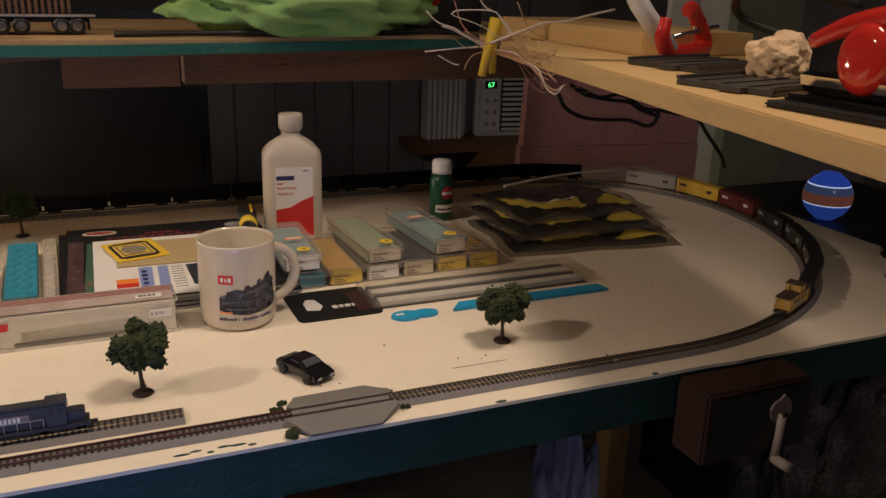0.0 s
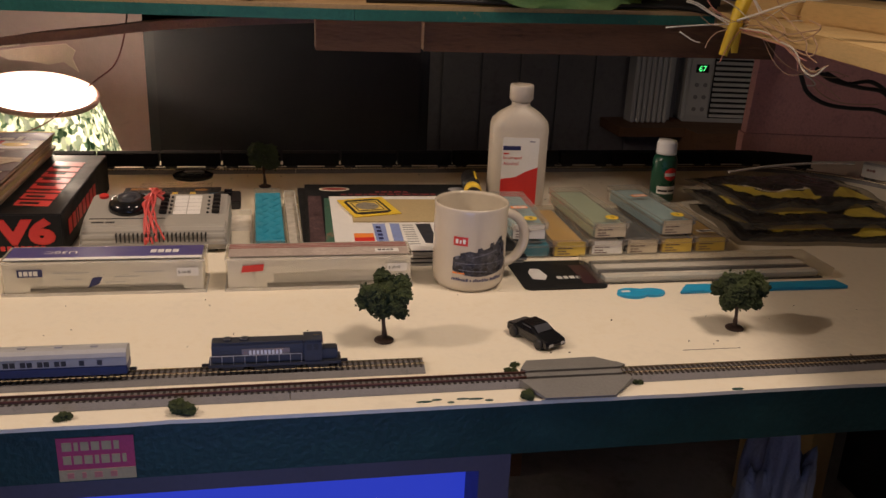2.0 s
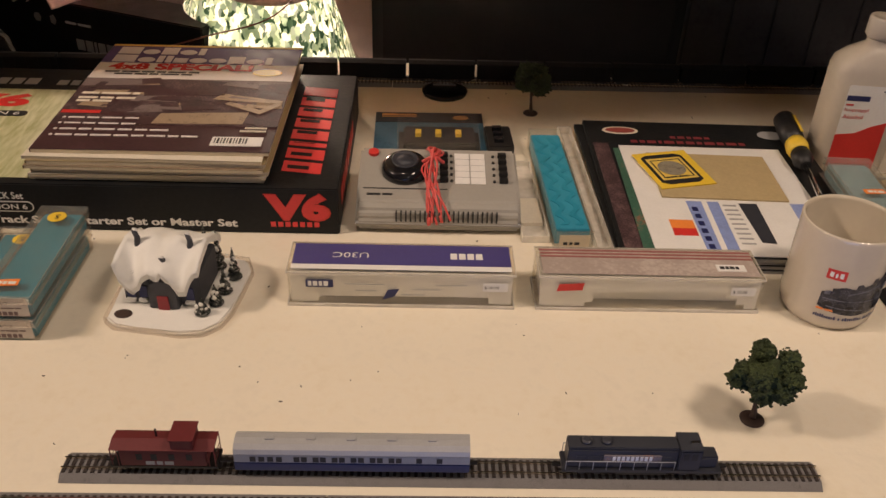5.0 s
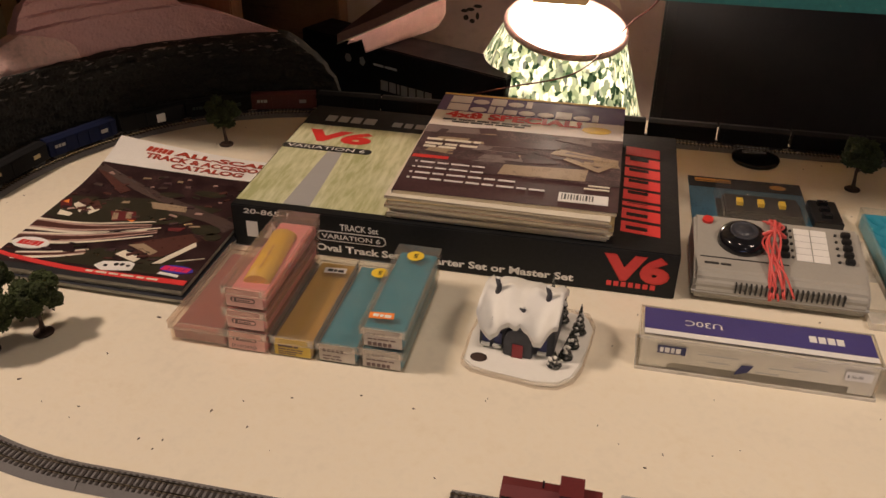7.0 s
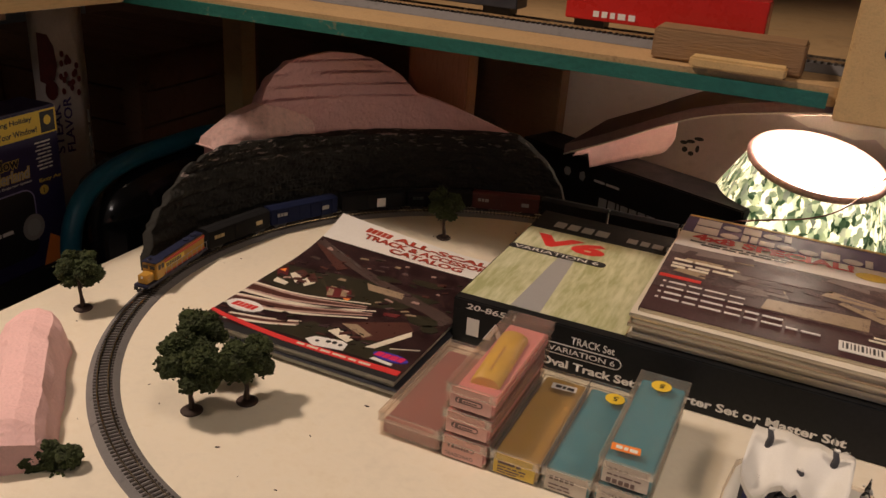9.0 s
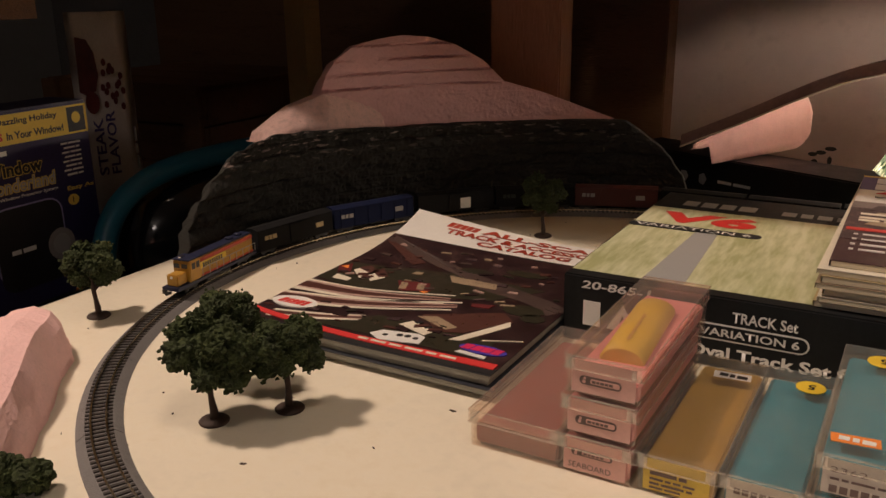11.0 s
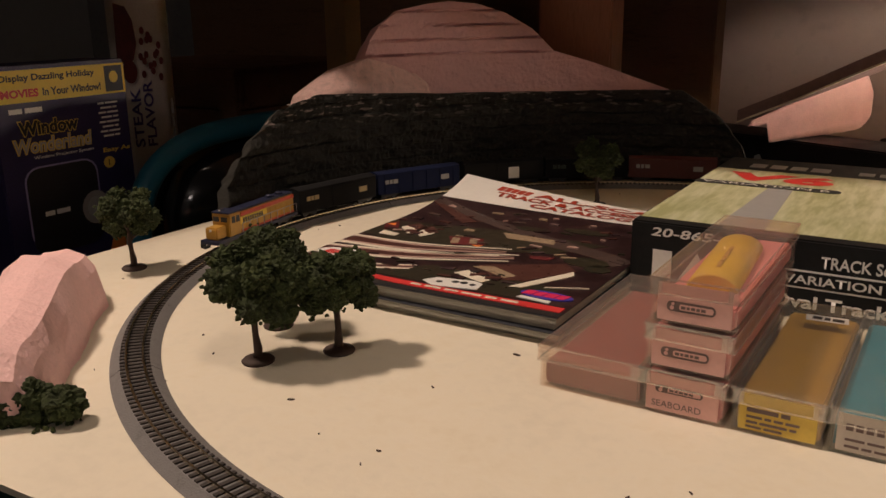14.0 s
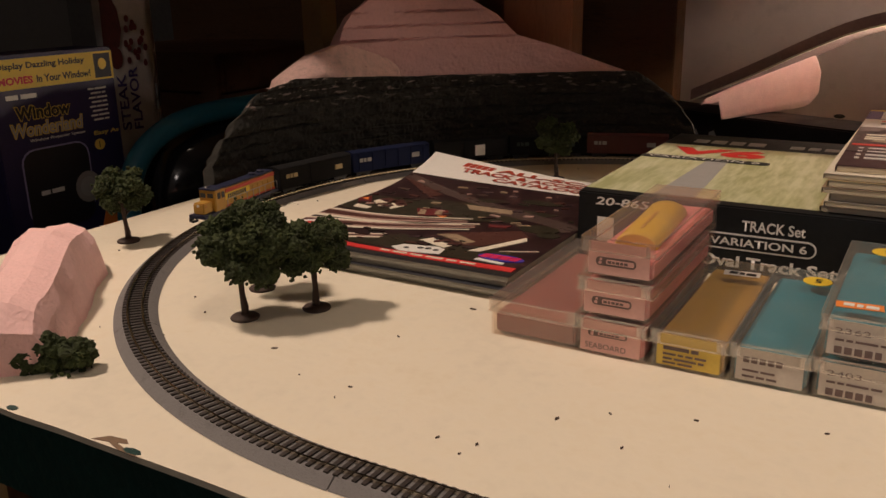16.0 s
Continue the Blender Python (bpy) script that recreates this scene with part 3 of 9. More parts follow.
oval = thing("railway_track", 0, 0, 0, 0, "oval of small-gauge track on grey plastic bed", "model track")
joints = [TOTAL * k / 22 for k in range(22)]
for k in range(22):
    bm = bmesh.new()
    a, b = joints[k] + 0.0004, joints[k] + TOTAL / 22 - 0.0004
    sweep(bm, [on_track(a + (b - a) * j / 18) for j in range(19)], BED, False)
    part("bed_section", bm, ROADBED, oval)
# this stretch of the front straight has duller reddish brown rails
BROWN_FROM, BROWN_TO = 0.26, 0.90
for sec in RAILS:
    for a, b, mt, lb in ((BROWN_FROM, BROWN_TO, BROWN_RAIL, "tarnished reddish brown rail"), (BROWN_TO, TOTAL + BROWN_FROM, RAIL, "shiny nickel rail")):
        bm = bmesh.new()
        steps = int((b - a) / 0.0108)
        sweep(bm, [on_track(a + 0.0002 + (b - a - 0.0004) * k / steps) for k in range(steps + 1)], sec, False)
        part("rail", bm, mt, oval, lb)

siding = thing("siding_track", 0, 0, 0, 0, "short straight siding on grey plastic bed", "model track")
side = [(x, 1.2165, 0.0) for x in np.linspace(-0.506, 0.029, 20)]
bm = bmesh.new()
sweep(bm, side, BED, False)
part("bed_section", bm, ROADBED, siding)
for sec in RAILS:
    bm = bmesh.new()
    sweep(bm, side, sec, False)
    part("rail", bm, RAIL, siding)

# rubber-grey road crossing laid over the track
cross = thing("road_crossing", 0.158, 1.178, 0.0, 0, "grey plastic road crossing over the track", "road crossing")
for y0, y1, o in ((0.0075, 0.037, [(-0.042, 0.0075), (0.046, 0.0075), (0.052, 0.012), (0.032, 0.038), (-0.034, 0.036), (-0.046, 0.012)]),
                  (-0.036, -0.0075, [(-0.052, -0.0075), (-0.05, -0.012), (-0.036, -0.033), (0.026, -0.034), (0.050, -0.012), (0.048, -0.0075)]),
                  (0, 0, [(-0.044, -0.0036), (0.044, -0.0036), (0.044, 0.0036), (-0.044, 0.0036)])):
    bm = bmesh.new()
    prism(bm, o, 0.0015, 0.0078)
    for v in bm.verts:
        if abs(v.co.y) > 0.02 and v.co.z > 0.004:
            v.co.z = 0.003
    part("road_plate", bm, material("grey_road_plastic", (0.17, 0.165, 0.155), 0.7, vary=0.12, size=0.02, bump=0.3), cross)


# ---- trees and bushes ----
def ico():
    bm = bmesh.new()
    bmesh.ops.create_icosphere(bm, subdivisions=1, radius=1.0)
    out = [v.co.copy() for v in bm.verts], [[v.index for v in f.verts] for f in bm.faces]
    bm.free()
    return out


ICO = ico()


def leaf_clumps(bm, rnd, centres, size):
    for c in centres:
        s = size * rnd.uniform(0.6, 1.3)
        turn = Euler((rnd.uniform(0, 6), rnd.uniform(0, 6), rnd.uniform(0, 6))).to_matrix()
        made = [bm.verts.new(turn @ (p * s * rnd.uniform(0.5, 1.4)) + Vector(c)) for p in ICO[0]]
        for f in ICO[1]:
            bm.faces.new([made[i] for i in f])


def unit_lobe():
    bm = bmesh.new()
    bmesh.ops.create_icosphere(bm, subdivisions=4, radius=1.0)
    out = [v.co.copy() for v in bm.verts], [[v.index for v in f.verts] for f in bm.faces]
    bm.free()
    return out


LOBE = unit_lobe()


def foam_lobe(bm, p, r, seed):
    """One torn tuft of coarse ground foam: a lump broken into crumbs."""
    off = Vector((seed * 1.37, seed * 0.61, seed * 2.13))
    made = []
    for c in LOBE[0]:
        k = 0.92 + 0.30 * noise.noise(c * 1.6 + off) + 0.26 * noise.noise(c * 4.3 + off) + 0.17 * noise.noise(c * 9.5 + off)
        made.append(bm.verts.new(p + Vector((c.x, c.y, c.z * 0.88)) * r * k))
    for f in LOBE[1]:
        bm.faces.new([made[i] for i in f])


def tree(x, y, tall, wide, seed, label, rz=0, low=0.30, group="small model trees"):
    """A bent wire trunk with limbs; ground-foam clumps stick to the limb ends in uneven tufts."""
    rnd = random.Random(seed)
    t = thing("model_tree", x, y, 0.0, rz, label, "model tree", group)
    bm = bmesh.new()
    spin(bm, [(0.0092, 0.0), (0.0096, 0.0010), (0.0085, 0.0020), (0.0040, 0.0030)], 18)
    part("base", bm, TRUNK, t, "dark round base")
    bm = bmesh.new()
    tube(bm, [(0, 0, 0.002), (0.0003, 0.0002, 0.0055), (0.0003, 0.0003, 0.007), (-0.0006, 0, tall * 0.22), (-0.0012, 0.0004, tall * 0.36), (-0.0004, 0.0004, tall * 0.55), (0, 0, tall * 0.8)], [0.0030, 0.0024, 0.0026, 0.0018, 0.0019, 0.0012, 0.0005], 8)
    crown = bmesh.new()
    mid, up = tall * (low + 1) / 2, tall * (1 - low) * 0.5
    lobes = [(Vector((0, 0, mid)), wide * 0.22)]
    for k in range(15):
        a, h = k * 2.4 + rnd.uniform(-0.5, 0.5), -0.74 + 1.5 * (k + 0.5) / 15
        out = math.sqrt(1 - h * h) * rnd.uniform(0.36, 0.66)
        p = Vector((out * math.cos(a) * wide * 0.5, out * math.sin(a) * wide * 0.5, mid + h * up * rnd.uniform(0.66, 0.86)))
        lobes.append((p, wide * rnd.uniform(0.105, 0.165)))
        if k % 3 == 0:
            tube(bm, [(0, 0, max(tall * 0.34, p.z * 0.62)), (p.x * 0.5, p.y * 0.5, max(tall * 0.40, p.z * 0.85)), p], [0.0010, 0.0007, 0.0004], 5)
    part("trunk", bm, TRUNK, t)
    centres = []
    for k, (p, r) in enumerate(lobes):
        foam_lobe(crown, p, r, seed * 17 + k)
        for _ in range(26):
            d = Vector((rnd.gauss(0, 1), rnd.gauss(0, 1), rnd.gauss(0, 1))).normalized()
            centres.append(p + d * r * rnd.uniform(0.95, 1.16))
    leaf_clumps(crown, rnd, centres, wide * 0.020)
    part("crown", crown, LEAF, t, "dark green foam foliage")
    return t


def bush(x, y, s, seed, label="small dark green foam bush", z=0.0, group="green foam bushes"):
    rnd = random.Random(seed)
    bm = bmesh.new()
    for k in range(9):
        foam_lobe(bm, Vector((rnd.uniform(-0.40, 0.40) * s, rnd.uniform(-0.22, 0.22) * s, rnd.uniform(0.08, 0.34) * s)), s * rnd.uniform(0.20, 0.29), seed * 9 + k)
    leaf_clumps(bm, rnd, [(rnd.uniform(-0.5, 0.5) * s, rnd.uniform(-0.3, 0.3) * s, 0.0008) for _ in range(26)], s * 0.035)
    for v in bm.verts:
        v.co.z = max(v.co.z, 0.0)
    ob = solid("bush", bm, LEAF, label, "bush", group=group)
    ob.location = (x, y, z)
    return ob


tree(0.0, 1.273, 0.071, 0.066, 1, "round dark green model tree beside the siding end")
tree(0.362, 1.270, 0.063, 0.066, 2, "broad dark green model tree by the front track", 40)
tree(-0.931, 1.764, 0.07, 0.052, 3, "dark green model tree at the back curve")
tree(-1.162, 1.385, 0.068, 0.058, 4, "dark green model tree near the table corner", 70)
tree(-0.950, 1.299, 0.074, 0.072, 5, "bushy green model tree in a group of three", 10)
tree(-0.919, 1.334, 0.066, 0.060, 6, "smaller green model tree in a group of three", 130)
tree(-0.978, 1.347, 0.072, 0.055, 7, "green model tree behind two others", 200)
tree(-0.119, 1.822, 0.072, 0.062, 8, "thin dark model tree at the back of the table", 20)
tree(0.955, 1.285, 0.066, 0.06, 9, "dark model tree beside the far curve", 20)
for x, y, s, k in ((-0.172, 1.1585, 0.02, 1), (-0.262, 1.156, 0.012, 2), (0.108, 1.152, 0.013, 3), (0.105, 1.196, 0.011, 4), (0.204, 1.200, 0.009, 5), (0.214, 1.166, 0.008, 6), (0.112, 1.210, 0.008, 7)):
    bush(x, y, s, k)
bush(-0.994, 1.188, 0.040, 11, "dark green foam bush against the pink foam")


# ---- foam mountain round the left curve ----
def ridge(table_of, a):
    for (a0, h0), (a1, h1) in zip(table_of, table_of[1:]):
        if a1 <= a <= a0:
            return h0 + (h1 - h0) * (a0 - a) / (a0 - a1)
    return 0.0


GREY = [(188, 0.002), (186.4, 0.032), (183.7, 0.058), (180, 0.080), (174, 0.102), (167, 0.112), (156, 0.108), (145, 0.103), (128, 0.100), (113, 0.101), (107, 0.101), (101, 0.073), (97.5, 0.043), (95, 0.002)]
PINK = [(165, 0.106), (159.6, 0.13), (155, 0.140), (153.6, 0.160), (151.6, 0.176), (148.4, 0.191), (144.5, 0.197), (141, 0.2), (137, 0.197), (133, 0.187), (129, 0.168), (126, 0.143), (120, 0.129), (114, 0.112), (109, 0.099)]


def foam_mass(outline, z_low, r_front, r_back, lean, layer, rough, seed, deep=0.004, step=0.004, cracks_from=0.0):
    """A stack of foam sheets bent round the curve; every sheet is set in or out a little."""
    bm = bmesh.new()
    a_hi, a_lo = outline[0][0], outline[-1][0]
    na, nz = 260, 84
    grid = []
    rnd = random.Random(seed)
    sets = [rnd.uniform(-step, step) for _ in range(40)]
    for i in range(na + 1):
        a = a_hi + (a_lo - a_hi) * i / na
        top = max(z_low + 0.001, ridge(outline, a))
        column = []
        for j in range(nz + 1):
            z = z_low + (top - z_low) * j / nz
            k = int(z / layer)
            inset = (sets[k] if z > cracks_from else 0.0) + lean * (z - z_low)
            gap = abs(z / layer - round(z / layer))
            crack = deep * max(0, 1 - gap / 0.09) * (0.45 + 1.2 * noise.noise((a * 0.12, round(z / layer) * 3.3, seed))) * (z > cracks_from)
            rr = r_front + inset + max(0, crack) + rough * noise.noise((a * 0.35, z * 90, seed)) + 0.4 * rough * noise.noise((a * 1.6, z * 260, seed + 5))
            column.append((a, rr, z))
        thick = 0.012 + (r_back - r_front - 0.012) * min(1.0, max(0.0, (178 - a) / 45.0)) ** 1.5
        thick *= 0.08 + 0.92 * min(1.0, max(0.0, (a - a_lo) / 14.0))
        for r2 in (0.2, 0.5, 0.8, 1.0):
            column.append((a, column[nz][1] + thick * r2, top * (1 - 0.12 * r2 * r2)))
        column.append((a, column[-1][1], z_low))
        grid.append([bm.verts.new((CL[0] + r * math.cos(radians(q)), CL[1] + r * math.sin(radians(q)), z)) for q, r, z in column])
    for p, q in zip(grid, grid[1:]):
        for j in range(len(p) - 1):
            bm.faces.new((p[j], q[j], q[j + 1], p[j + 1]))
    bm.faces.new(grid[0]), bm.faces.new(grid[-1][::-1])
    bmesh.ops.recalc_face_normals(bm, faces=bm.faces[:])
    return bm


def dry_brushed():
    """Charcoal paint with pale dry-brushed streaks near the top of the rock."""
    m = material("dry_brushed_rock", (0.038, 0.037, 0.034), 0.92, vary=0.35, size=0.02, bump=0.6, stretch=(0.7, 0.7, 3.5))
    n, link = m.node_tree.nodes, m.node_tree.links
    b = n["Principled BSDF"]
    before = b.inputs["Base Color"].links[0].from_socket
    co, mp, no, sep = n.new("ShaderNodeTexCoord"), n.new("ShaderNodeMapping"), n.new("ShaderNodeTexNoise"), n.new("ShaderNodeSeparateXYZ")
    mp.inputs["Scale"].default_value = (60, 60, 260)
    no.inputs["Scale"].default_value, no.inputs["Detail"].default_value = 1.0, 9
    link.new(co.outputs["Object"], mp.inputs[0]), link.new(mp.outputs[0], no.inputs[0]), link.new(co.outputs["Object"], sep.inputs[0])
    b.inputs["Specular IOR Level"].default_value = 0.1
    hi, th, mul, mix = n.new("ShaderNodeMapRange"), n.new("ShaderNodeMapRange"), n.new("ShaderNodeMath"), n.new("ShaderNodeMix")
    hi.inputs[1].default_value, hi.inputs[2].default_value = 0.076, 0.116
    th.inputs[1].default_value, th.inputs[2].default_value = 0.585, 0.66
    mul.operation, mix.data_type = "MULTIPLY", "RGBA"
    mix.inputs["B"].default_value = (0.48, 0.38, 0.36, 1)
    link.new(sep.outputs["Z"], hi.inputs[0]), link.new(no.outputs[0], th.inputs[0])
    link.new(hi.outputs[0], mul.inputs[0]), link.new(th.outputs[0], mul.inputs[1]), link.new(mul.outputs[0], mix.inputs["Factor"])
    link.new(before, mix.inputs["A"]), link.new(mix.outputs["Result"], b.inputs["Base Color"])
    return m


mountain = thing("foam_mountain", 0, 0, 0, 0, "model mountain of stacked pink foam, lower half painted charcoal", "model mountain")
part("painted_rock", foam_mass(GREY, 0.0, 0.390, 0.47, 0.10, 0.0128, 0.0062, 3, 0.0048, 0.0022), dry_brushed(), mountain, "charcoal painted lower rock with pale streaks")
part("bare_foam", foam_mass(PINK, 0.06, 0.430, 0.50, 0.30, 0.0158, 0.0012, 8, 0.010, 0.0016, 0.132), PINK_FOAM, mountain, "bare pink foam summit cut in layers")
# rough torn shoulder, coloured paler than the summit for light catching it
bm = bmesh.new()
rows = []
for i in range(41):
    a = 166.0 - 20.0 * i / 40
    top = min(ridge(PINK, a) + 0.001, 0.142 - 0.0011 * max(0, 156 - a) ** 1.35)
    low = 0.097 - 0.0009 * max(0, 156 - a)
    line = []
    for j in range(15):
        s = j / 14
        z = low + max(0.001, top - low) * s
        r = 0.4315 - 0.010 * math.sin(math.pi * min(1, 0.15 + 0.75 * i / 40)) * (1 - 0.5 * s) + 0.02 * s ** 2 + 0.0030 * noise.noise((a * 0.9, z * 130, 4)) + 0.0016 * noise.noise((a * 2.6, z * 420, 7))
        line.append(bm.verts.new((CL[0] + r * math.cos(radians(a)), CL[1] + r * math.sin(radians(a)), z)))
    for z, r in ((line[-1].co.z - 0.002, 0.470), (low, 0.470)):
        line.append(bm.verts.new((CL[0] + r * math.cos(radians(a)), CL[1] + r * math.sin(radians(a)), z)))
    rows.append(line)
for p, q in zip(rows, rows[1:]):
    for j in range(len(p)):
        bm.faces.new((p[j], q[j], q[(j + 1) % len(p)], p[(j + 1) % len(p)])).smooth = j < 13
bm.faces.new(rows[0]), bm.faces.new(rows[-1][::-1])
bmesh.ops.recalc_face_normals(bm, faces=bm.faces[:])
part("broken_shoulder", bm, material("torn_lit_foam", (0.80, 0.54, 0.50), 0.9, vary=0.3, size=0.006, bump=1.0, second=(0.42, 0.24, 0.22), edge=(0.58, 0.66)), mountain, "torn foam shoulder coloured paler for light on it")
patch("dark_chip", face((CL[0] + 0.468 * math.cos(radians(134)), CL[1] + 0.468 * math.sin(radians(134)), 0.152), (-math.sin(radians(134)) * -1, math.cos(radians(134)) * -1 * -1 * -1, 0), (0, 0, 1)), [[(-0.003, 0), (0.004, 0), (0.001, 0.006)]], INK, mountain, 0.004)

# ---- shaped lump of pink foam at the table's corner ----
log = thing("foam_block", -1.092, 1.248, 0.0, 133.0, "rough hand-carved block of pale pink insulation foam", "foam block")
bm = bmesh.new()
rows = []
rnd = random.Random(44)
for i in range(27):
    t = i / 26
    x = -0.115 + 0.22 * t
    peak = 0.045 * min(1, 0.25 + 9.0 * (1 - t)) * (0.9 + 0.1 * math.sin(t * 9 + 2.6)) * min(1.0, 0.6 + 4 * t)
    w = 0.036 * (1 - 0.25 * max(0, t - 0.8) / 0.2)
    ring = [(-w, 0.0), (-w * 0.93, peak * 0.30), (-w * 0.84, peak * 0.62), (-w * 0.70, peak * 0.90), (-w * 0.30, peak * 1.0), (w * 0.14, peak * 1.02), (w * 0.38, peak * 0.80), (w * 0.62, peak * 0.54), (w * 0.84, peak * 0.26), (w, 0.0)]
    line = []
    for j, (y, z) in enumerate(ring):
        q = 0.0032 * noise.noise((x * 24, j * 0.5, 9)) + 0.0020 * noise.noise((x * 75, j * 0.9, 5))
        line.append(bm.verts.new((x + rnd.uniform(-0.002, 0.002) * (0 < i < 26), y + 0.7 * q * (1 if y > 0 else -1), max(0, z + q) if 0 < j < len(ring) - 1 else 0.0)))
    rows.append(line)
for p, q in zip(rows, rows[1:]):
    for j in range(len(p) - 1):
        bm.faces.new((p[j], p[j + 1], q[j + 1], q[j]))
    bm.faces.new((p[-1], p[0], q[0], q[-1]))
bm.faces.new(rows[0]), bm.faces.new(rows[-1][::-1])
bmesh.ops.recalc_face_normals(bm, faces=bm.faces[:])
part("carved_foam", bm, material("pale_pink_foam", (0.93, 0.60, 0.59), 0.85, vary=0.07, size=0.026, bump=0.6), log)


# ---- clear plastic boxes for model cars ----
def open_box(bm, x0, y0, x1, y1, shut, rim, wall=0.0009):
    """Four thin walls and one end in a single skin; the end at height shut, the opening at height rim."""
    step = wall if rim > shut else -wall
    loops = []
    for d, z in ((0, shut), (0, rim), (wall, rim), (wall, shut + step)):
        loops.append([bm.verts.new(p) for p in ((x0 + d, y0 + d, z), (x1 - d, y0 + d, z), (x1 - d, y1 - d, z), (x0 + d, y1 - d, z))])
    bm.faces.new(loops[0]), bm.faces.new(loops[-1])
    for a, b in zip(loops, loops[1:]):
        for k in range(4):
            bm.faces.new((a[k], a[(k + 1) % 4], b[(k + 1) % 4], b[k]))
    bmesh.ops.recalc_face_normals(bm, faces=bm.faces[:])


def hoop(bm, x0, y0, x1, y1, z0, z1, wall):
    """A rectangular frame in one skin."""
    loops = []
    for d, z in ((0, z0), (0, z1), (wall, z1), (wall, z0)):
        loops.append([bm.verts.new(p) for p in ((x0 + d, y0 + d, z), (x1 - d, y0 + d, z), (x1 - d, y1 - d, z), (x0 + d, y1 - d, z))])
    for a, b in zip(loops, loops[1:] + loops[:1]):
        for k in range(4):
            bm.faces.new((a[k], a[(k + 1) % 4], b[(k + 1) % 4], b[k]))
    bmesh.ops.recalc_face_normals(bm, faces=bm.faces[:])


FADED_INK = material("faded_label_ink", (0.16, 0.11, 0.10), 0.6, vary=0.3, size=0.003, bump=0.02)


def car_box(x, y, z, w, d, h, insert, label_mat, text, label, sticker=None, rz=0, plastic=None, fill=0.74, price=None):
    plastic = plastic or CLEAR
    t = thing("car_box", x, y, z, rz, label, "plastic box", "clear boxes for model cars")
    bm = bmesh.new()
    open_box(bm, 0, 0, w, d, 0.0003, h * 0.74)
    part("tray", bm, plastic, t, "clear plastic tray")
    bm = bmesh.new()
    open_box(bm, -0.0013, -0.0013, w + 0.0013, d + 0.0013, h - 0.0001, h * 0.66)
    lid = part("lid", bm, plastic, t, "clear plastic lid")
    bm = bmesh.new()
    hoop(bm, -0.0016, -0.0016, w + 0.0016, d + 0.0016, h * 0.64, h * 0.68, 0.0005)
    part("lip", bm, EDGE_CLEAR, lid)
    bm = bmesh.new()
    hoop(bm, -0.0015, -0.0015, w + 0.0015, d + 0.0015, h - 0.0009, h + 0.0001, 0.0006)
    part("edge", bm, EDGE_CLEAR, lid)
    for cx in (0.0, w - 0.005):
        slab("catch", cx, -0.0021, h * 0.70, cx + 0.005, -0.00165, h * 0.96, EDGE_CLEAR, lid)
    if insert:
        bm = bmesh.new()
        box(bm, 0.0016, 0.0025, 0.0015, w - 0.0016, d - 0.003, h * fill)
        part("insert", bm, insert, t, "coloured foam insert", 0.0012)
    f = face((0, -0.0003, 0), (1, 0, 0), (0, 0, 1))
    if label_mat:
        patch("end_label", f, [(0.003, 0.0022, w - 0.003, h * 0.90)], label_mat, t, 0.00025)
        k = 0
        for v, ws, hh in text:
            if ws == "capsule":
                patch("emblem", f, [rounded(0.0075, v, 0.0305, v + hh, hh * 0.45)], FADED_INK, t, 0.0005, "dark rounded emblem")
                patch("emblem_field", f, [rounded(0.0135, v + hh * 0.22, 0.0295, v + hh * 0.78, hh * 0.2)], label_mat, t, 0.0007)
                bars("emblem_bars", f, 0.0145, v + hh * 0.36, hh * 0.28, [0.002, 0.0014, 0.002, 0.0016, 0.002], FADED_INK, t, 0.0006, 0.0009)
                patch("emblem_wheel", f, [disc(0.0100, v + hh * 0.34, 0.0010, n=10), disc(0.0104, v + hh * 0.74, 0.0008, n=10)], label_mat, t, 0.0007)
            elif isinstance(ws, str):
                words("lettering", ws, f, (w - 0.028) / 2 if ws.isdigit() else 0.006, v, hh, FADED_INK, t, 0.016 if ws.isdigit() else None, 0.0006)
            else:
                bars("label_bars", f, 0.0065, v, hh * 0.8, ws, FADED_INK, t, 0.0011, 0.0006)
    if sticker:
        u, v = sticker
        tf = face((0, 0, h + 0.0002), (1, 0, 0), (0, 1, 0))
        patch("price_dot", tf, [disc(u, v, 0.0085, 0.0085, 24)], YELLOW, t, 0.0003, "round yellow price sticker")
        words("lettering", "5", tf @ pose(u, v, 0, 0, 0, 180), -0.0026, -0.0035, 0.007, INK, t, None, 0.0005, 0, 0.02)
    if price:
        tf = face((0, 0, h), (1, 0, 0), (0, 1, 0))
        u, v, mt = price
        patch("price_tag", tf, [[(u, v), (u + 0.022, v + 0.002), (u + 0.021, v + 0.011), (u - 0.001, v + 0.009)]], mt, t, 0.0003, "paper price sticker")
        bars("tag_bars", tf, u + 0.003, v + 0.003, 0.004, [0.005, 0.003, 0.006], WHITE if mt is ORANGE else INK, t, 0.0012, 0.0006)
    return t


CAR = [(0.0115, [0.006, 0.004, 0.007], 0.0016), (0.0075, [0.004, 0.006], 0.0016), (0.0042, [0.009, 0.006], 0.0016)]
LOGO = [(0.0072, "capsule", 0.0050)]
BIG = [(0.0138, "2362", 0.0030), (0.0098, [0.004, 0.003, 0.010, 0.005], 0.0014), (0.0032, [0.0035, 0.0035, 0.0035, 0.0035, 0.003], 0.0046)]
ROSE_BOX = material("rose_box_label", (0.76, 0.45, 0.40), 0.55, vary=0.06, size=0.02, bump=0.03)
LABEL_YELLOW = material("faded_yellow_label", (0.72, 0.52, 0.10), 0.55, vary=0.08, size=0.02, bump=0.03)
LABEL_WHITE = material("aged_white_label", (0.62, 0.56, 0.49), 0.6, vary=0.08, size=0.015, bump=0.05)
D = 0.138
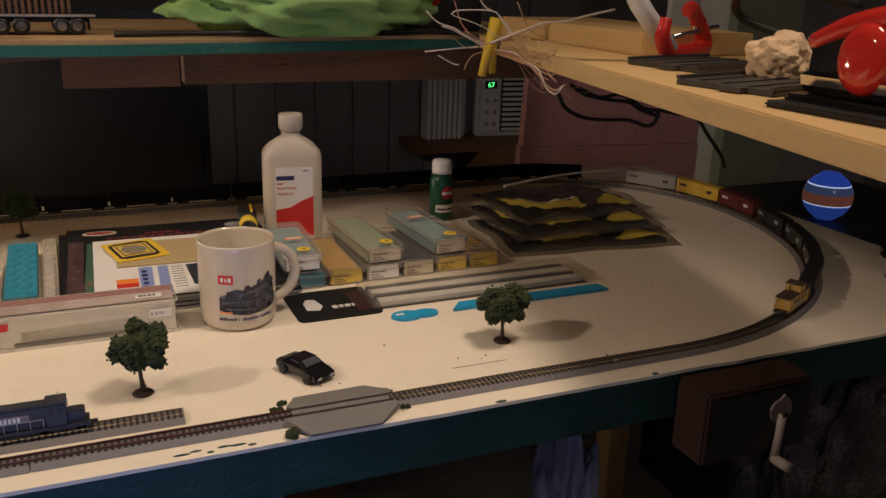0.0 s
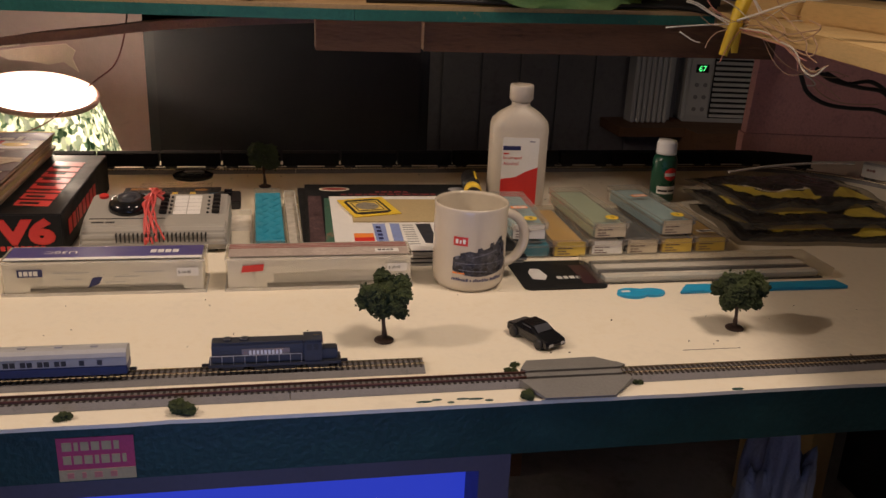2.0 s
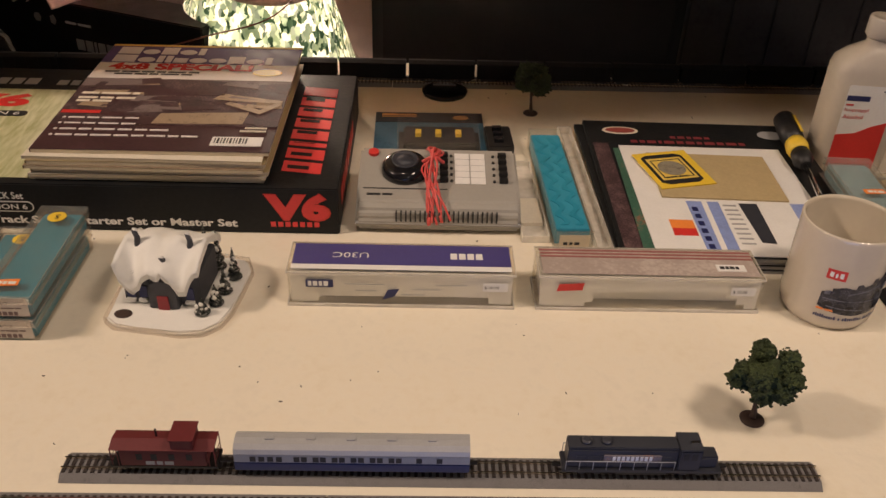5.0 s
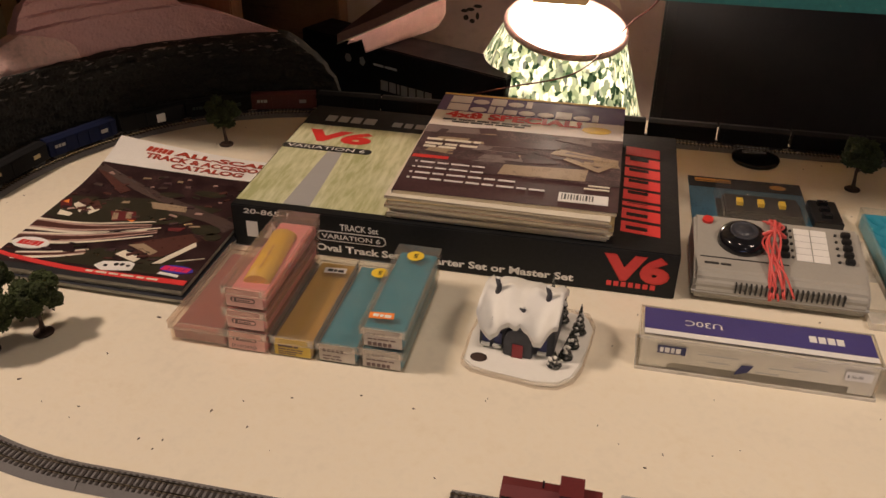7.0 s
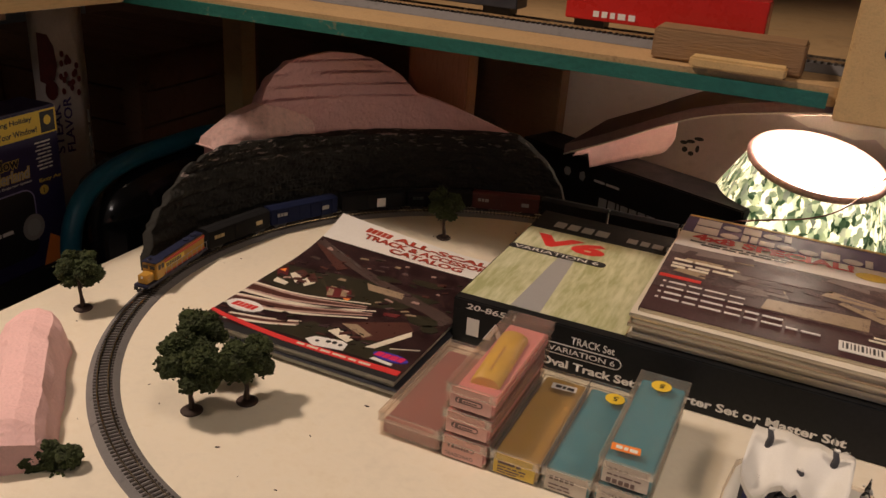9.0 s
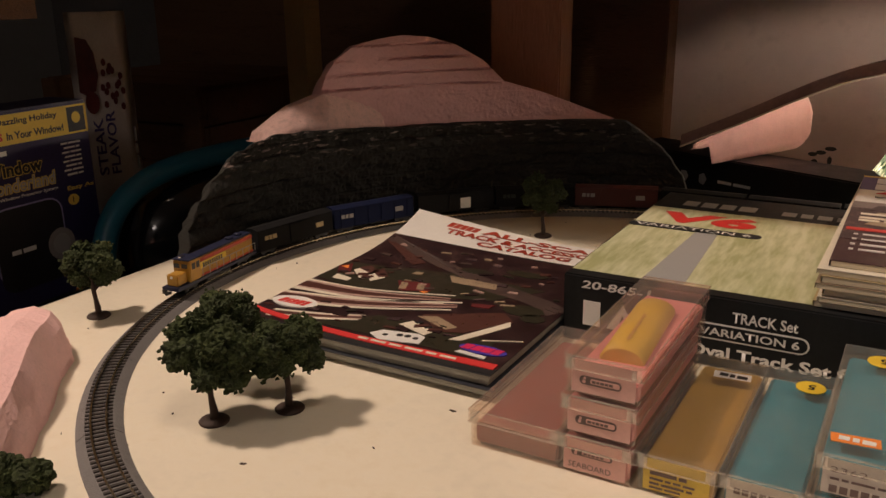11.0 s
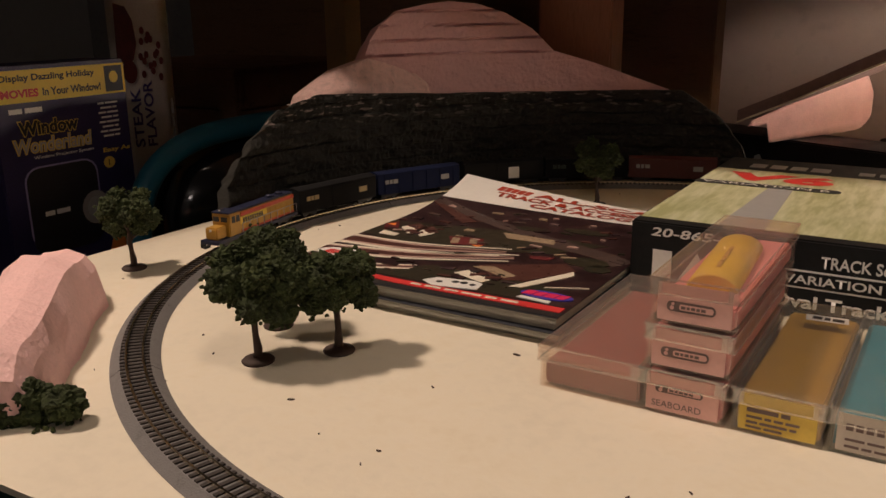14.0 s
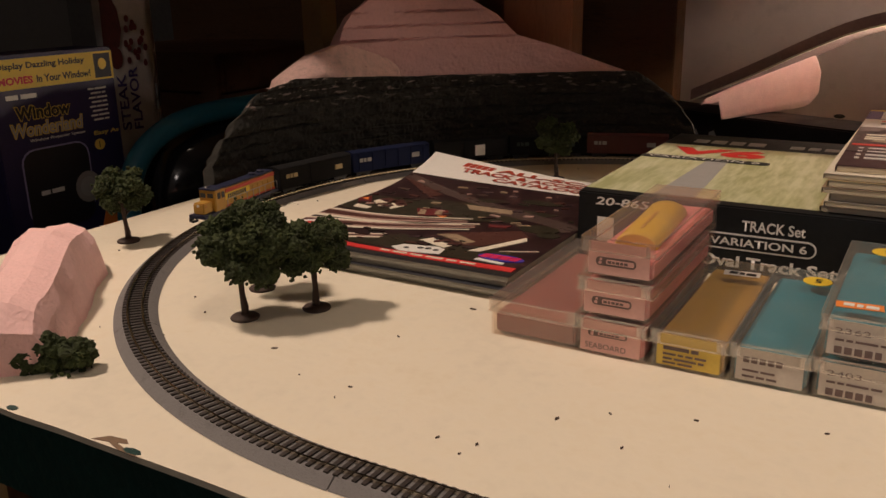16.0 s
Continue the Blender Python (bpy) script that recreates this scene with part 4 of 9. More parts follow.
car_box(-0.797, 1.3505, 0, 0.0545, D, 0.0235, DULL_ROSE, None, [], "empty-looking clear box with dull rose base", plastic=CLEAR_ROSE, fill=0.60)
for k in range(3):
    car_box(-0.7415 + 0.0012 * (k - 1), 1.351 + 0.001 * k, 0.0232 * k, 0.0410, D, 0.0231, ROSE, ROSE_BOX, LOGO if k else [(0.0118, "capsule", 0.0036), (0.0042, "SEABOARD", 0.0034)], ("top" if k == 2 else "middle" if k else "bottom") + " clear box with rose-pink insert in a stack", plastic=CLEAR_ROSE, fill=0.86 if k < 2 else 0.5)
wrap = thing("wrapped_coil", -0.7215, 1.42, 0.0232 * 2 + 0.0125, 4, "roll of yellow printed paper inside the top rose box", "paper roll")
bm = bmesh.new()
spin(bm, [(0.011, -0.042), (0.0125, -0.0415), (0.0125, 0.0415), (0.011, 0.042)], 24, Matrix.Scale(0.62, 4, (0, 0, 1)) @ Matrix.Rotation(radians(90), 4, "X"))
for v in bm.verts:
    v.co.z = max(v.co.z, -0.0015)
part("roll", bm, YELLOW, wrap)
bars("roll_bars", face((-0.006, -0.03, 0.00785), (0, 1, 0), (-1, 0, 0)), 0.0, -0.007, 0.002, [0.01, 0.006, 0.012, 0.008], AMBER, wrap, 0.002)
car_box(-0.6985, 1.352, 0, 0.0400, D, 0.0225, AMBER, LABEL_YELLOW, [(0.0115, [0.014, 0.004], 0.0026), (0.0085, [0.007, 0.003, 0.004, 0.006], 0.0014), (0.0058, [0.005, 0.012, 0.003], 0.0014), (0.0035, [0.007, 0.008], 0.0012)], "clear box with amber insert and yellow end label", price=(0.013, 0.108, WHITE))
car_box(-0.6565, 1.353, 0, 0.0392, D, 0.0225, BLUE_FOAM, LABEL_WHITE, [(0.0125, [0.003, 0.003, 0.003, 0.003, 0.003], 0.0040), (0.0075, [0.008, 0.007], 0.0014), (0.0042, [0.006, 0.004, 0.005], 0.0014)], "clear box with blue insert and white end label", sticker=(0.026, 0.118))
for k in range(2):
    car_box(-0.616 + 0.0015 * k, 1.3535 + 0.001 * k, 0.0228 * k, 0.0405, D, 0.0227, BLUE_FOAM, LABEL_WHITE, BIG if k else [(0.0138, "2403", 0.0030)] + BIG[1:], ("upper" if k else "lower") + " of two stacked clear boxes with blue inserts", sticker=(0.02, 0.120) if k else None, price=(0.004, 0.012, ORANGE) if k else None)

# right-hand group of boxes behind the mug
CREAM = material("cream_end_label", (0.60, 0.52, 0.38), 0.6, vary=0.08, size=0.02)
PALE_BLUE = material("pale_blue_foam", (0.24, 0.38, 0.43), 0.7, vary=0.15, size=0.02, bump=0.1)
row = [(0.186, BLUE_FOAM, None), (0.2335, AMBER, LABEL_YELLOW), (0.2825, CREAM, WHITE), (0.3305, CHARCOAL, CREAM), (0.3785, AMBER, LABEL_YELLOW), (0.4255, AMBER, LABEL_YELLOW)]
for k, (x, ins, lab) in enumerate(row):
    car_box(x, 1.486 + 0.002 * k, 0, 0.0455, D + 0.01, 0.0225, ins, lab, CAR if lab else [], "clear box with %s insert in a row behind the mug" % ("blue", "amber", "cream", "dark", "amber", "tan")[k], price=(0.012, 0.014, WHITE) if k == 5 else None)
car_box(0.179, 1.490, 0.0228, 0.046, D, 0.0225, PALE_BLUE, WHITE, CAR, "clear box with blue insert stacked beside the mug", sticker=(0.028, 0.018), price=(0.014, 0.06, ORANGE), rz=-2)
car_box(0.284, 1.489, 0.0228, 0.047, D + 0.02, 0.0225, material("pale_green_foam", (0.32, 0.40, 0.29), 0.7, vary=0.12, size=0.02), CREAM, CAR, "clear box with pale green insert on top of the row", sticker=(0.031, 0.016), rz=3)
car_box(0.377, 1.497, 0.0228, 0.047, D + 0.02, 0.0225, PALE_BLUE, CREAM, CAR, "clear box with blue-grey insert on top of the row", sticker=(0.030, 0.016), price=(0.01, 0.10, ORANGE), rz=4)


# ---- long engine cases with moulded frosted trays ----
def engine_case(x, top_mat, label, flip_text, second_bars):
    w, d, h = 0.200, 0.046, 0.0375
    t = thing("engine_case", x, 1.4075, 0, 0, label, "plastic case", "cases for model engines")
    bm = bmesh.new()
    open_box(bm, 0, 0, w, d, 0.0004, h - 0.0011)
    part("case", bm, CLEAR, t, "clear plastic case")
    bm = bmesh.new()
    box(bm, -0.0005, -0.0005, h - 0.001, w + 0.0005, d + 0.0005, h)
    part("lid", bm, CLEAR, t)
    bm = bmesh.new()
    hoop(bm, -0.0014, -0.0014, w + 0.0014, d + 0.0014, 0.0, 0.003, 0.0013)
    part("foot_rim", bm, FROST, t)
    bm = bmesh.new()
    hoop(bm, -0.0008, -0.0008, w + 0.0008, d + 0.0008, h - 0.0022, h - 0.0005, 0.0007)
    part("top_rim", bm, FROST, t)
    bm = bmesh.new()
    if second_bars:
        gap = [(w - 0.012, 0.003), (w - 0.012, 0.0075), (w - 0.020, 0.0075), (w - 0.020, 0.014), (w - 0.030, 0.014), (w - 0.030, 0.021), (w - 0.085, 0.0215), (w - 0.110, 0.0200), (0.050, 0.0185), (0.050, 0.0080), (0.043, 0.0080), (0.043, 0.003)]
    else:
        gap = [(w - 0.022, 0.004), (w - 0.022, 0.0105), (w - 0.060, 0.0105), (0.030, 0.0100), (0.026, 0.0075), (0.026, 0.004)]
    o = [(0.002, 0.003), (0.002, h - 0.0015), (w - 0.002, h - 0.0015), (w - 0.002, 0.003)] + gap
    prism(bm, o[::-1], 0.0016, 0.0026, Matrix(((1, 0, 0, 0), (0, 0, 1, 0), (0, 1, 0, 0), (0, 0, 0, 1))))
    bmesh.ops.recalc_face_normals(bm, faces=bm.faces[:])
    part("moulded_front", bm, MILK, t, "milky moulded tray front")
    slab("moulded_tray", 0.003, 0.0115, 0.003, w - 0.003, 0.043, h - 0.004, MILK, t, "milky moulded tray", 0.002)
    tf = face((0, 0, h), (1, 0, 0), (0, 1, 0))
    patch("top_card", tf, [(0.003, 0.003, w - 0.003, d - 0.003)], top_mat, t, 0.0004, "printed card")
    ff = face((0, -0.0003, 0), (1, 0, 0), (0, 0, 1))
    patch("price_tag", ff, [(w - 0.028, 0.019, w - 0.006, 0.028)], WHITE, t, 0.0003)
    words("lettering", "$ 50.00" if second_bars else "$ 56.00", ff, w - 0.0265, 0.0215, 0.0035, INK, t, None, 0.0006)
    return t, tf, ff


c1, tf, ff = engine_case(-0.375, PURPLE, "clear engine case with a blue and white printed card", True, False)
patch("card_band", tf, [(0.003, 0.003, 0.197, 0.010)], WHITE, c1, 0.0008)
up = face((0.2, 0.046, 0.0375), (-1, 0, 0), (0, -1, 0))
bars("brand_bars", up, 0.028, 0.016, 0.009, [0.006, 0.006, 0.006, 0.006], WHITE, c1, 0.0016, 0.0008)
words("lettering", "U30C", up, 0.13, 0.017, 0.008, WHITE, c1, 0.032, 0.0008)
patch("emblem", ff, [[(0.083, 0.008), (0.094, 0.012), (0.098, 0.020), (0.088, 0.019)], (0.016, 0.021, 0.04, 0.029)], NAVY, c1, 0.0004)
bars("case_bars", ff, 0.018, 0.0225, 0.005, [0.003, 0.004, 0.003, 0.004], WHITE, c1, 0.0012, 0.0008)
patch("moulding_line", ff, [(0.05, 0.0245, 0.085, 0.0252), (0.06, 0.0175, 0.078, 0.0182), (0.11, 0.0195, 0.135, 0.0202), (0.13, 0.0245, 0.158, 0.0252), (0.10, 0.0135, 0.12, 0.0142)], GREY_PAINT, c1, 0.0004)
c2, tf, ff = engine_case(-0.1535, material("greyed_card", (0.40, 0.33, 0.29), 0.5, vary=0.12, size=0.03, bump=0.05, second=(0.52, 0.45, 0.40), edge=(0.5, 0.66)), "clear engine case with a greyish red-striped card", False, True)
for v, e in ((0.0285, 0.197), (0.0335, 0.197), (0.0385, 0.197)):
    patch("stripe", tf, [(0.003, v, e, v + 0.0022)], material("dull_red_stripe", (0.30, 0.10, 0.09), 0.5), c2, 0.0008)
patch("stripe_tag", tf, [(0.160, 0.010, 0.186, 0.020)], WHITE, c2, 0.0011)
bars("tag_bars", tf, 0.163, 0.013, 0.004, [0.004, 0.003, 0.004, 0.003], INK, c2, 0.001, 0.0014)
patch("red_emblem", ff, [[(0.016, 0.021), (0.039, 0.0225), (0.040, 0.030), (0.018, 0.0285)]], RED, c2, 0.0004)

# ---- snowy miniature house ----
house = thing("miniature_house", -0.478, 1.425, 0, -4, "small snow-roofed model house on a white base with a red door", "model house")
bm = bmesh.new()
o = [(-0.046, -0.050), (-0.036, -0.058), (-0.016, -0.060), (0.004, -0.0615), (0.022, -0.0635), (0.040, -0.060), (0.052, -0.048), (0.057, -0.030), (0.059, -0.002), (0.060, 0.030), (0.052, 0.048), (0.01, 0.054), (-0.03, 0.050), (-0.046, 0.030), (-0.048, -0.010)]
prism(bm, o, 0.0003, 0.0055)
part("base", bm, SNOW, house, "white snow base", 0.002)
GREY_STONE = material("grey_painted_stone", (0.055, 0.057, 0.066), 0.7, vary=0.4, size=0.006, bump=0.6)
bm = bmesh.new()
box(bm, -0.037, -0.026, 0.0055, 0.031, 0.025, 0.038)
part("wall_block", bm, GREY_STONE, house, "grey stone walls", 0.001)
bm = bmesh.new()
prism(bm, [(0.0055, -0.013), (0.0055, 0.013), (0.026, 0.013), (0.032, 0.010), (0.0355, 0.004), (0.0355, -0.004), (0.032, -0.010), (0.026, -0.013)][::-1], 0.0262, 0.0340, Matrix(((0, 1, 0, 0), (0, 0, -1, 0), (1, 0, 0, 0), (0, 0, 0, 1))))
bmesh.ops.recalc_face_normals(bm, faces=bm.faces[:])
part("porch", bm, GREY_STONE, house, "", 0.001)
bm = bmesh.new()
na, nb = 22, 14
grid = []
for i in range(na + 1):
    u = i / na
    line = []
    for j in range(nb + 1):
        v = j / nb
        y = -0.035 + 0.070 * v
        z = 0.060 - 0.46 * abs(y) + 0.0012 * noise.noise((i * 0.6, j * 0.6, 2)) + 0.0045 * noise.noise((i * 0.2, j * 0.22, 7))
        dip = (0.009 * abs(2 * u - 1) ** 6 - 0.017 * math.exp(-((u - 0.17) / 0.12) ** 2) - 0.015 * math.exp(-((u - 0.76) / 0.13) ** 2)) * max(0.0, 1 - v / 0.45) ** 1.3
        drip = (0.0035 * math.sin(u * 17) + 0.002 * math.sin(u * 41)) * (1 if j in (0, nb) else 0.5 if j in (1, nb - 1) else 0)
        line.append((-0.0390 + 0.073 * u + 0.001 * noise.noise((j, i * 0.5, 6)), y, z + dip - abs(drip)))
    grid.append(line)
top = [[bm.verts.new(p) for p in line] for line in grid]
low = [[bm.verts.new((x, y * 0.96, z - 0.006)) for x, y, z in line] for line in grid]
for i in range(na):
    for j in range(nb):
        bm.faces.new((top[i][j], top[i + 1][j], top[i + 1][j + 1], top[i][j + 1])).smooth = True
        bm.faces.new((low[i][j], low[i][j + 1], low[i + 1][j + 1], low[i + 1][j]))
for i in range(na):
    bm.faces.new((top[i][0], low[i][0], low[i + 1][0], top[i + 1][0])), bm.faces.new((top[i + 1][nb], low[i + 1][nb], low[i][nb], top[i][nb]))
for j in range(nb):
    bm.faces.new((top[0][j], top[0][j + 1], low[0][j + 1], low[0][j])), bm.faces.new((top[na][j + 1], top[na][j], low[na][j], low[na][j + 1]))
part("roof", bm, SNOW, house, "thick snow-covered roof")
for x, y, z, h in ((-0.026, -0.006, 0.050, 0.018), (0.020, -0.006, 0.050, 0.017), (0.000, -0.022, 0.046, 0.006)):
    bm = bmesh.new()
    tube(bm, [(x, y, z), (x + 0.0008, y, z + h * 0.6), (x - 0.0012, y, z + h)], [0.0034, 0.0024, 0.0020], 9)
    part("chimney", bm, GREY_STONE, house, "dark stub on the roof")
    bm = bmesh.new()
    leaf_clumps(bm, random.Random(3), [(x - 0.0012 + 0.001 * k, y, z + h + 0.0006) for k in range(3)], 0.0018)
    part("snow_cap", bm, SNOW, house)
bm = bmesh.new()
for z0, z1, grow in ((0.0004, 0.007, 1.035),):
    rings = [[bm.verts.new((x * k, y * k, z)) for x, y in o] for k, z in ((grow, z0), (grow, z1), (grow * 0.985, z1), (grow * 0.985, z0))]
    for p, q in zip(rings, rings[1:] + rings[:1]):
        for k in range(len(o)):
            bm.faces.new((p[k], p[(k + 1) % len(o)], q[(k + 1) % len(o)], q[k]))
bmesh.ops.recalc_face_normals(bm, faces=bm.faces[:])
part("clear_rim", bm, EDGE_CLEAR, house, "clear plastic rim round the base")
slab("door", -0.0048, -0.0352, 0.0056, 0.0048, -0.0341, 0.0195, material("dark_red_door", (0.26, 0.02, 0.025), 0.5, vary=0.15, size=0.005, bump=0.1), house, "red front door")
for x in (-0.034, -0.023, 0.018):
    slab("window", x, -0.0272, 0.012, x + 0.007, -0.0261, 0.024, NAVY, house)
    slab("window_ledge", x - 0.001, -0.0295, 0.0085, x + 0.007, -0.0262, 0.0108, SNOW, house)
bm = bmesh.new()
spin(bm, [(0.0085, 0.007), (0.0085, 0.0078), (0.006, 0.0082)], 20, Matrix.Translation((-0.033, -0.044, -0.0014)) @ Matrix.Diagonal((0.9, 0.7, 1, 1)))
part("manhole", bm, TRUNK, house, "round brown plaque")
FIR = material("blackish_fir_paint", (0.016, 0.022, 0.018), 0.8, vary=0.5, size=0.005, bump=0.5, second=(0.55, 0.53, 0.49), edge=(0.53, 0.60), stretch=(1, 1, 4))
rnd = random.Random(12)
for x, y, h in ((0.034, -0.036, 0.015), (0.042, -0.022, 0.020), (0.045, -0.004, 0.026), (0.048, 0.018, 0.032), (0.018, 0.036, 0.046), (0.030, 0.032, 0.040)):
    bm = bmesh.new()
    for k in range(4):
        z = 0.007 + h * k / 4.6
        r = 0.0072 * (1 - k / 4.6)
        spin(bm, [(r, z), (r * 0.5, z + h * 0.16), (0.0005, z + h * 0.34)], 9, Matrix.Translation((x, y, 0)))
    part("fir_tree", bm, FIR, house, "dark fir with snow")
    bm = bmesh.new()
    leaf_clumps(bm, rnd, [(x + rnd.gauss(0, 0.003), y - 0.003 + rnd.gauss(0, 0.002), 0.008 + rnd.random() * h * 0.8) for _ in range(9)], 0.0018)
    part("snow_clump", bm, SNOW, house, "flecks of painted snow")["kind"] = "stuff"

for m_ in (PHOTO_DARK, PHOTO_MAROON, PHOTO_SKY, PHOTO_TAN, SOOT):
    m_.node_tree.nodes["Principled BSDF"].inputs["Specular IOR Level"].default_value = 0.25

# ---- big black track-set box with magazines on it ----
setbox = thing("track_set_box", -0.8105, 1.5225, 0.0, 0.2, "large flat black and pale green track set carton", "cardboard box")
W, DD, H = 0.470, 0.285, 0.052
bm = bmesh.new()
box(bm, 0, 0, 0.0003, W, DD, H)
part("carton", bm, SOOT, setbox, "black printed cardboard", 0.0012)
tf = face((0, 0, H), (1, 0, 0), (0, 1, 0))
ff = face((0, -0.0001, 0), (1, 0, 0), (0, 0, 1))
patch("green_panel", tf, [[(0.002, 0.012), (0.385, 0.012), (0.385, 0.222), (0.002, 0.222)]], LIME, setbox, 0.0003, "pale green picture panel")
patch("grey_stroke", tf, [[(0.055, 0.012), (0.085, 0.012), (0.078, 0.15), (0.06, 0.155)]], GREY_PAINT, setbox, 0.0005)
words("lettering", "V6", tf, 0.018, 0.172, 0.036, RED, setbox, 0.085, 0.0007, 0.1, 0.05)
patch("black_strip", tf, [rounded(0.0, 0.148, 0.112, 0.162, 0.006)], INK, setbox, 0.0005)
words("lettering", "VARIATION 6", tf, 0.006, 0.151, 0.008, WHITE, setbox, 0.098, 0.0008)
patch("white_fleck", tf, [(0.235, 0.09, 0.245, 0.096), (0.2, 0.05, 0.212, 0.054)], INK, setbox, 0.0005)
bars("brand_bars", tf, 0.026, 0.236, 0.018, [0.013, 0.013, 0.013, 0.015], GREY_PAINT, setbox, 0.004)
bars("title_bars", tf, 0.115, 0.236, 0.014, [0.012, 0.01, 0.012, 0.005, 0.012, 0.01], GREY_PAINT, setbox, 0.004)
rf = face((W - 0.02, 0.03, H), (0, 1, 0), (-1, 0, 0))
RED_GLOW = material("bright_red_print", (0.70, 0.05, 0.05), 0.4, vary=0.08, size=0.02, bump=0.02)
bars("brand_bars", rf, 0.0, 0.0, 0.04, [0.022, 0.022, 0.009, 0.022, 0.022, 0.022, 0.022, 0.024], RED_GLOW, setbox, 0.0065, 0.0004, 0.006)
bars("brand_counters", rf, 0.0085, 0.013, 0.022, [0.007, 0.007, 0.001, 0.007, 0.007, 0.007, 0.009], SOOT, setbox, 0.0215, 0.0006, 0.003)
words("lettering", "20-865-1", ff, 0.014, 0.0425, 0.0062, WHITE, setbox, 0.052, 0.0004, 0.15, 0.02)
bars("brand_bars", ff, 0.016, 0.014, 0.019, [0.013], WHITE, setbox, 0.004)
patch("brand_triangle", ff, [[(0.034, 0.014), (0.042, 0.014), (0.046, 0.026), (0.050, 0.014), (0.058, 0.014), (0.046, 0.034)]], WHITE, setbox)
bars("brand_bars", ff, 0.060, 0.014, 0.019, [0.013, 0.015], WHITE, setbox, 0.004)
words("lettering", "TRACK Set", ff, 0.122, 0.0350, 0.0078, WHITE, setbox, 0.042, 0.0004, 0, 0.02)
bm = bmesh.new()
patch("oval_frame", ff, [rounded(0.096, 0.0205, 0.172, 0.0325, 0.006)], WHITE, setbox, 0.0003)
patch("oval_fill", ff, [rounded(0.0972, 0.0217, 0.1708, 0.0313, 0.0048)], SOOT, setbox, 0.0005)
words("lettering", "VARIATION 6", ff, 0.101, 0.0237, 0.0058, WHITE, setbox, 0.065, 0.0008, 0, 0.02)
words("lettering", "Oval Track Set for Starter Set or Master Set", ff, 0.094, 0.0075, 0.0088, WHITE, setbox, 0.275, 0.0004, 0, 0.032)
words("lettering_edge", "V6", ff, 0.3965, 0.0150, 0.0325, RED, setbox, 0.066, 0.0003, 0.0, 0.06)
words("lettering", "V6", ff, 0.3985, 0.0168, 0.0290, RED_GLOW, setbox, 0.062, 0.0006, 0.0, 0.05)
bars("brand_bars", ff, 0.402, 0.0085, 0.0055, [0.005] * 7, RED_GLOW, setbox, 0.0022)
bars("brand_bars", face((W + 0.0001, 0, 0), (0, 1, 0), (0, 0, 1)), 0.03, 0.018, 0.018, [0.016, 0.016, 0.006, 0.016, 0.016, 0.016, 0.016, 0.016], RED, setbox, 0.006)


GREY_PAGES = material("grey_page_edges", (0.36, 0.35, 0.30), 0.8, vary=0.35, size=0.012, bump=0.5, stretch=(1, 1, 12))


def magazine(name, x, y, z, w, d, h, rz, mat, label, cat="magazine", group="pile of magazines"):
    t = thing(name, x, y, z, rz, label, cat, group)
    bm = bmesh.new()
    box(bm, 0.0008, 0.0004, 0.0003, w - 0.0008, d - 0.0004, h - 0.0004)
    part("page_block", bm, PAGES if cat == "magazine" else GREY_PAGES, t, "cream page edges" if cat == "magazine" else "grey page edges")
    bm = bmesh.new()
    box(bm, 0, 0, h - 0.0004, w, d, h)
    box(bm, -0.0003, 0, 0, 0.0, d, h - 0.0004)
    part("cover", bm, mat, t, "glossy printed cover")
    return t


rnd = random.Random(21)
z = H + 0.0005
for k in range(7):
    h = (0.0046, 0.004, 0.005, 0.0042, 0.0048, 0.004, 0.0045)[k]
    top_mag = magazine("magazine", -0.638 + rnd.uniform(-0.004, 0.004), 1.530 + rnd.uniform(-0.004, 0.004) + (0.002 if k == 6 else 0), z, 0.228, 0.276, h, rnd.uniform(-0.6, 0.6), PHOTO_MAROON if k == 6 else (KRAFT, PAPER, KRAFT, PHOTO_TAN)[k % 4], "hobby magazine on top of the pile" if k == 6 else "hobby magazine in the pile")
    z += h + 0.0002
m = face((0, 0, h), (1, 0, 0), (0, 1, 0))
VIOLET = material("violet_print", (0.085, 0.050, 0.17), 0.6, vary=0.15, size=0.02, bump=0.02)
MAG_WHITE = material("white_cover_print", (0.74, 0.70, 0.68), 0.6, vary=0.06, size=0.02, bump=0.02)
MAG_RED = material("red_cover_print", (0.55, 0.015, 0.015), 0.6, vary=0.06, size=0.02, bump=0.02)
for m_ in (VIOLET, MAG_WHITE, MAG_RED):
    m_.node_tree.nodes["Principled BSDF"].inputs["Specular IOR Level"].default_value = 0.2
patch("masthead_band", m, [(0.0, 0.218, 0.228, 0.276)], VIOLET, top_mag, 0.0003)
patch("gold_band", m, [(0.0, 0.2705, 0.228, 0.276)], AMBER, top_mag, 0.0005)
PALE = material("pale_lilac_print", (0.66, 0.62, 0.68), 0.6, vary=0.06, size=0.02, bump=0.02)
for u, v, kinds_ in ((0.012, 0.2455, "TOHOI"), (0.012, 0.2205, "TOIIDOOHOI")):
    # plain tall blocks, rounds and stems in the place of the title
    for c_ in kinds_:
        w = {"T": 0.026, "O": 0.0205, "H": 0.019, "I": 0.0075, "D": 0.016}[c_]
        hh = {"T": 0.0215, "O": 0.015, "H": 0.0215, "I": 0.0205, "D": 0.014}[c_]
        patch("masthead_shape", m, [disc(u + w / 2, v + hh / 2, w / 2, hh / 2, 14) if c_ == "O" else (u, v, u + w, v + hh)], PALE, top_mag, 0.0006)
        u += w + 0.0022
patch("headline_band", m, [(0.0, 0.196, 0.228, 0.218)], MAG_WHITE, top_mag, 0.0003)
words("lettering", "4x8 SPECIAL!", m, 0.014, 0.1975, 0.0195, MAG_RED, top_mag, 0.165, 0.0006, 0, 0.05)
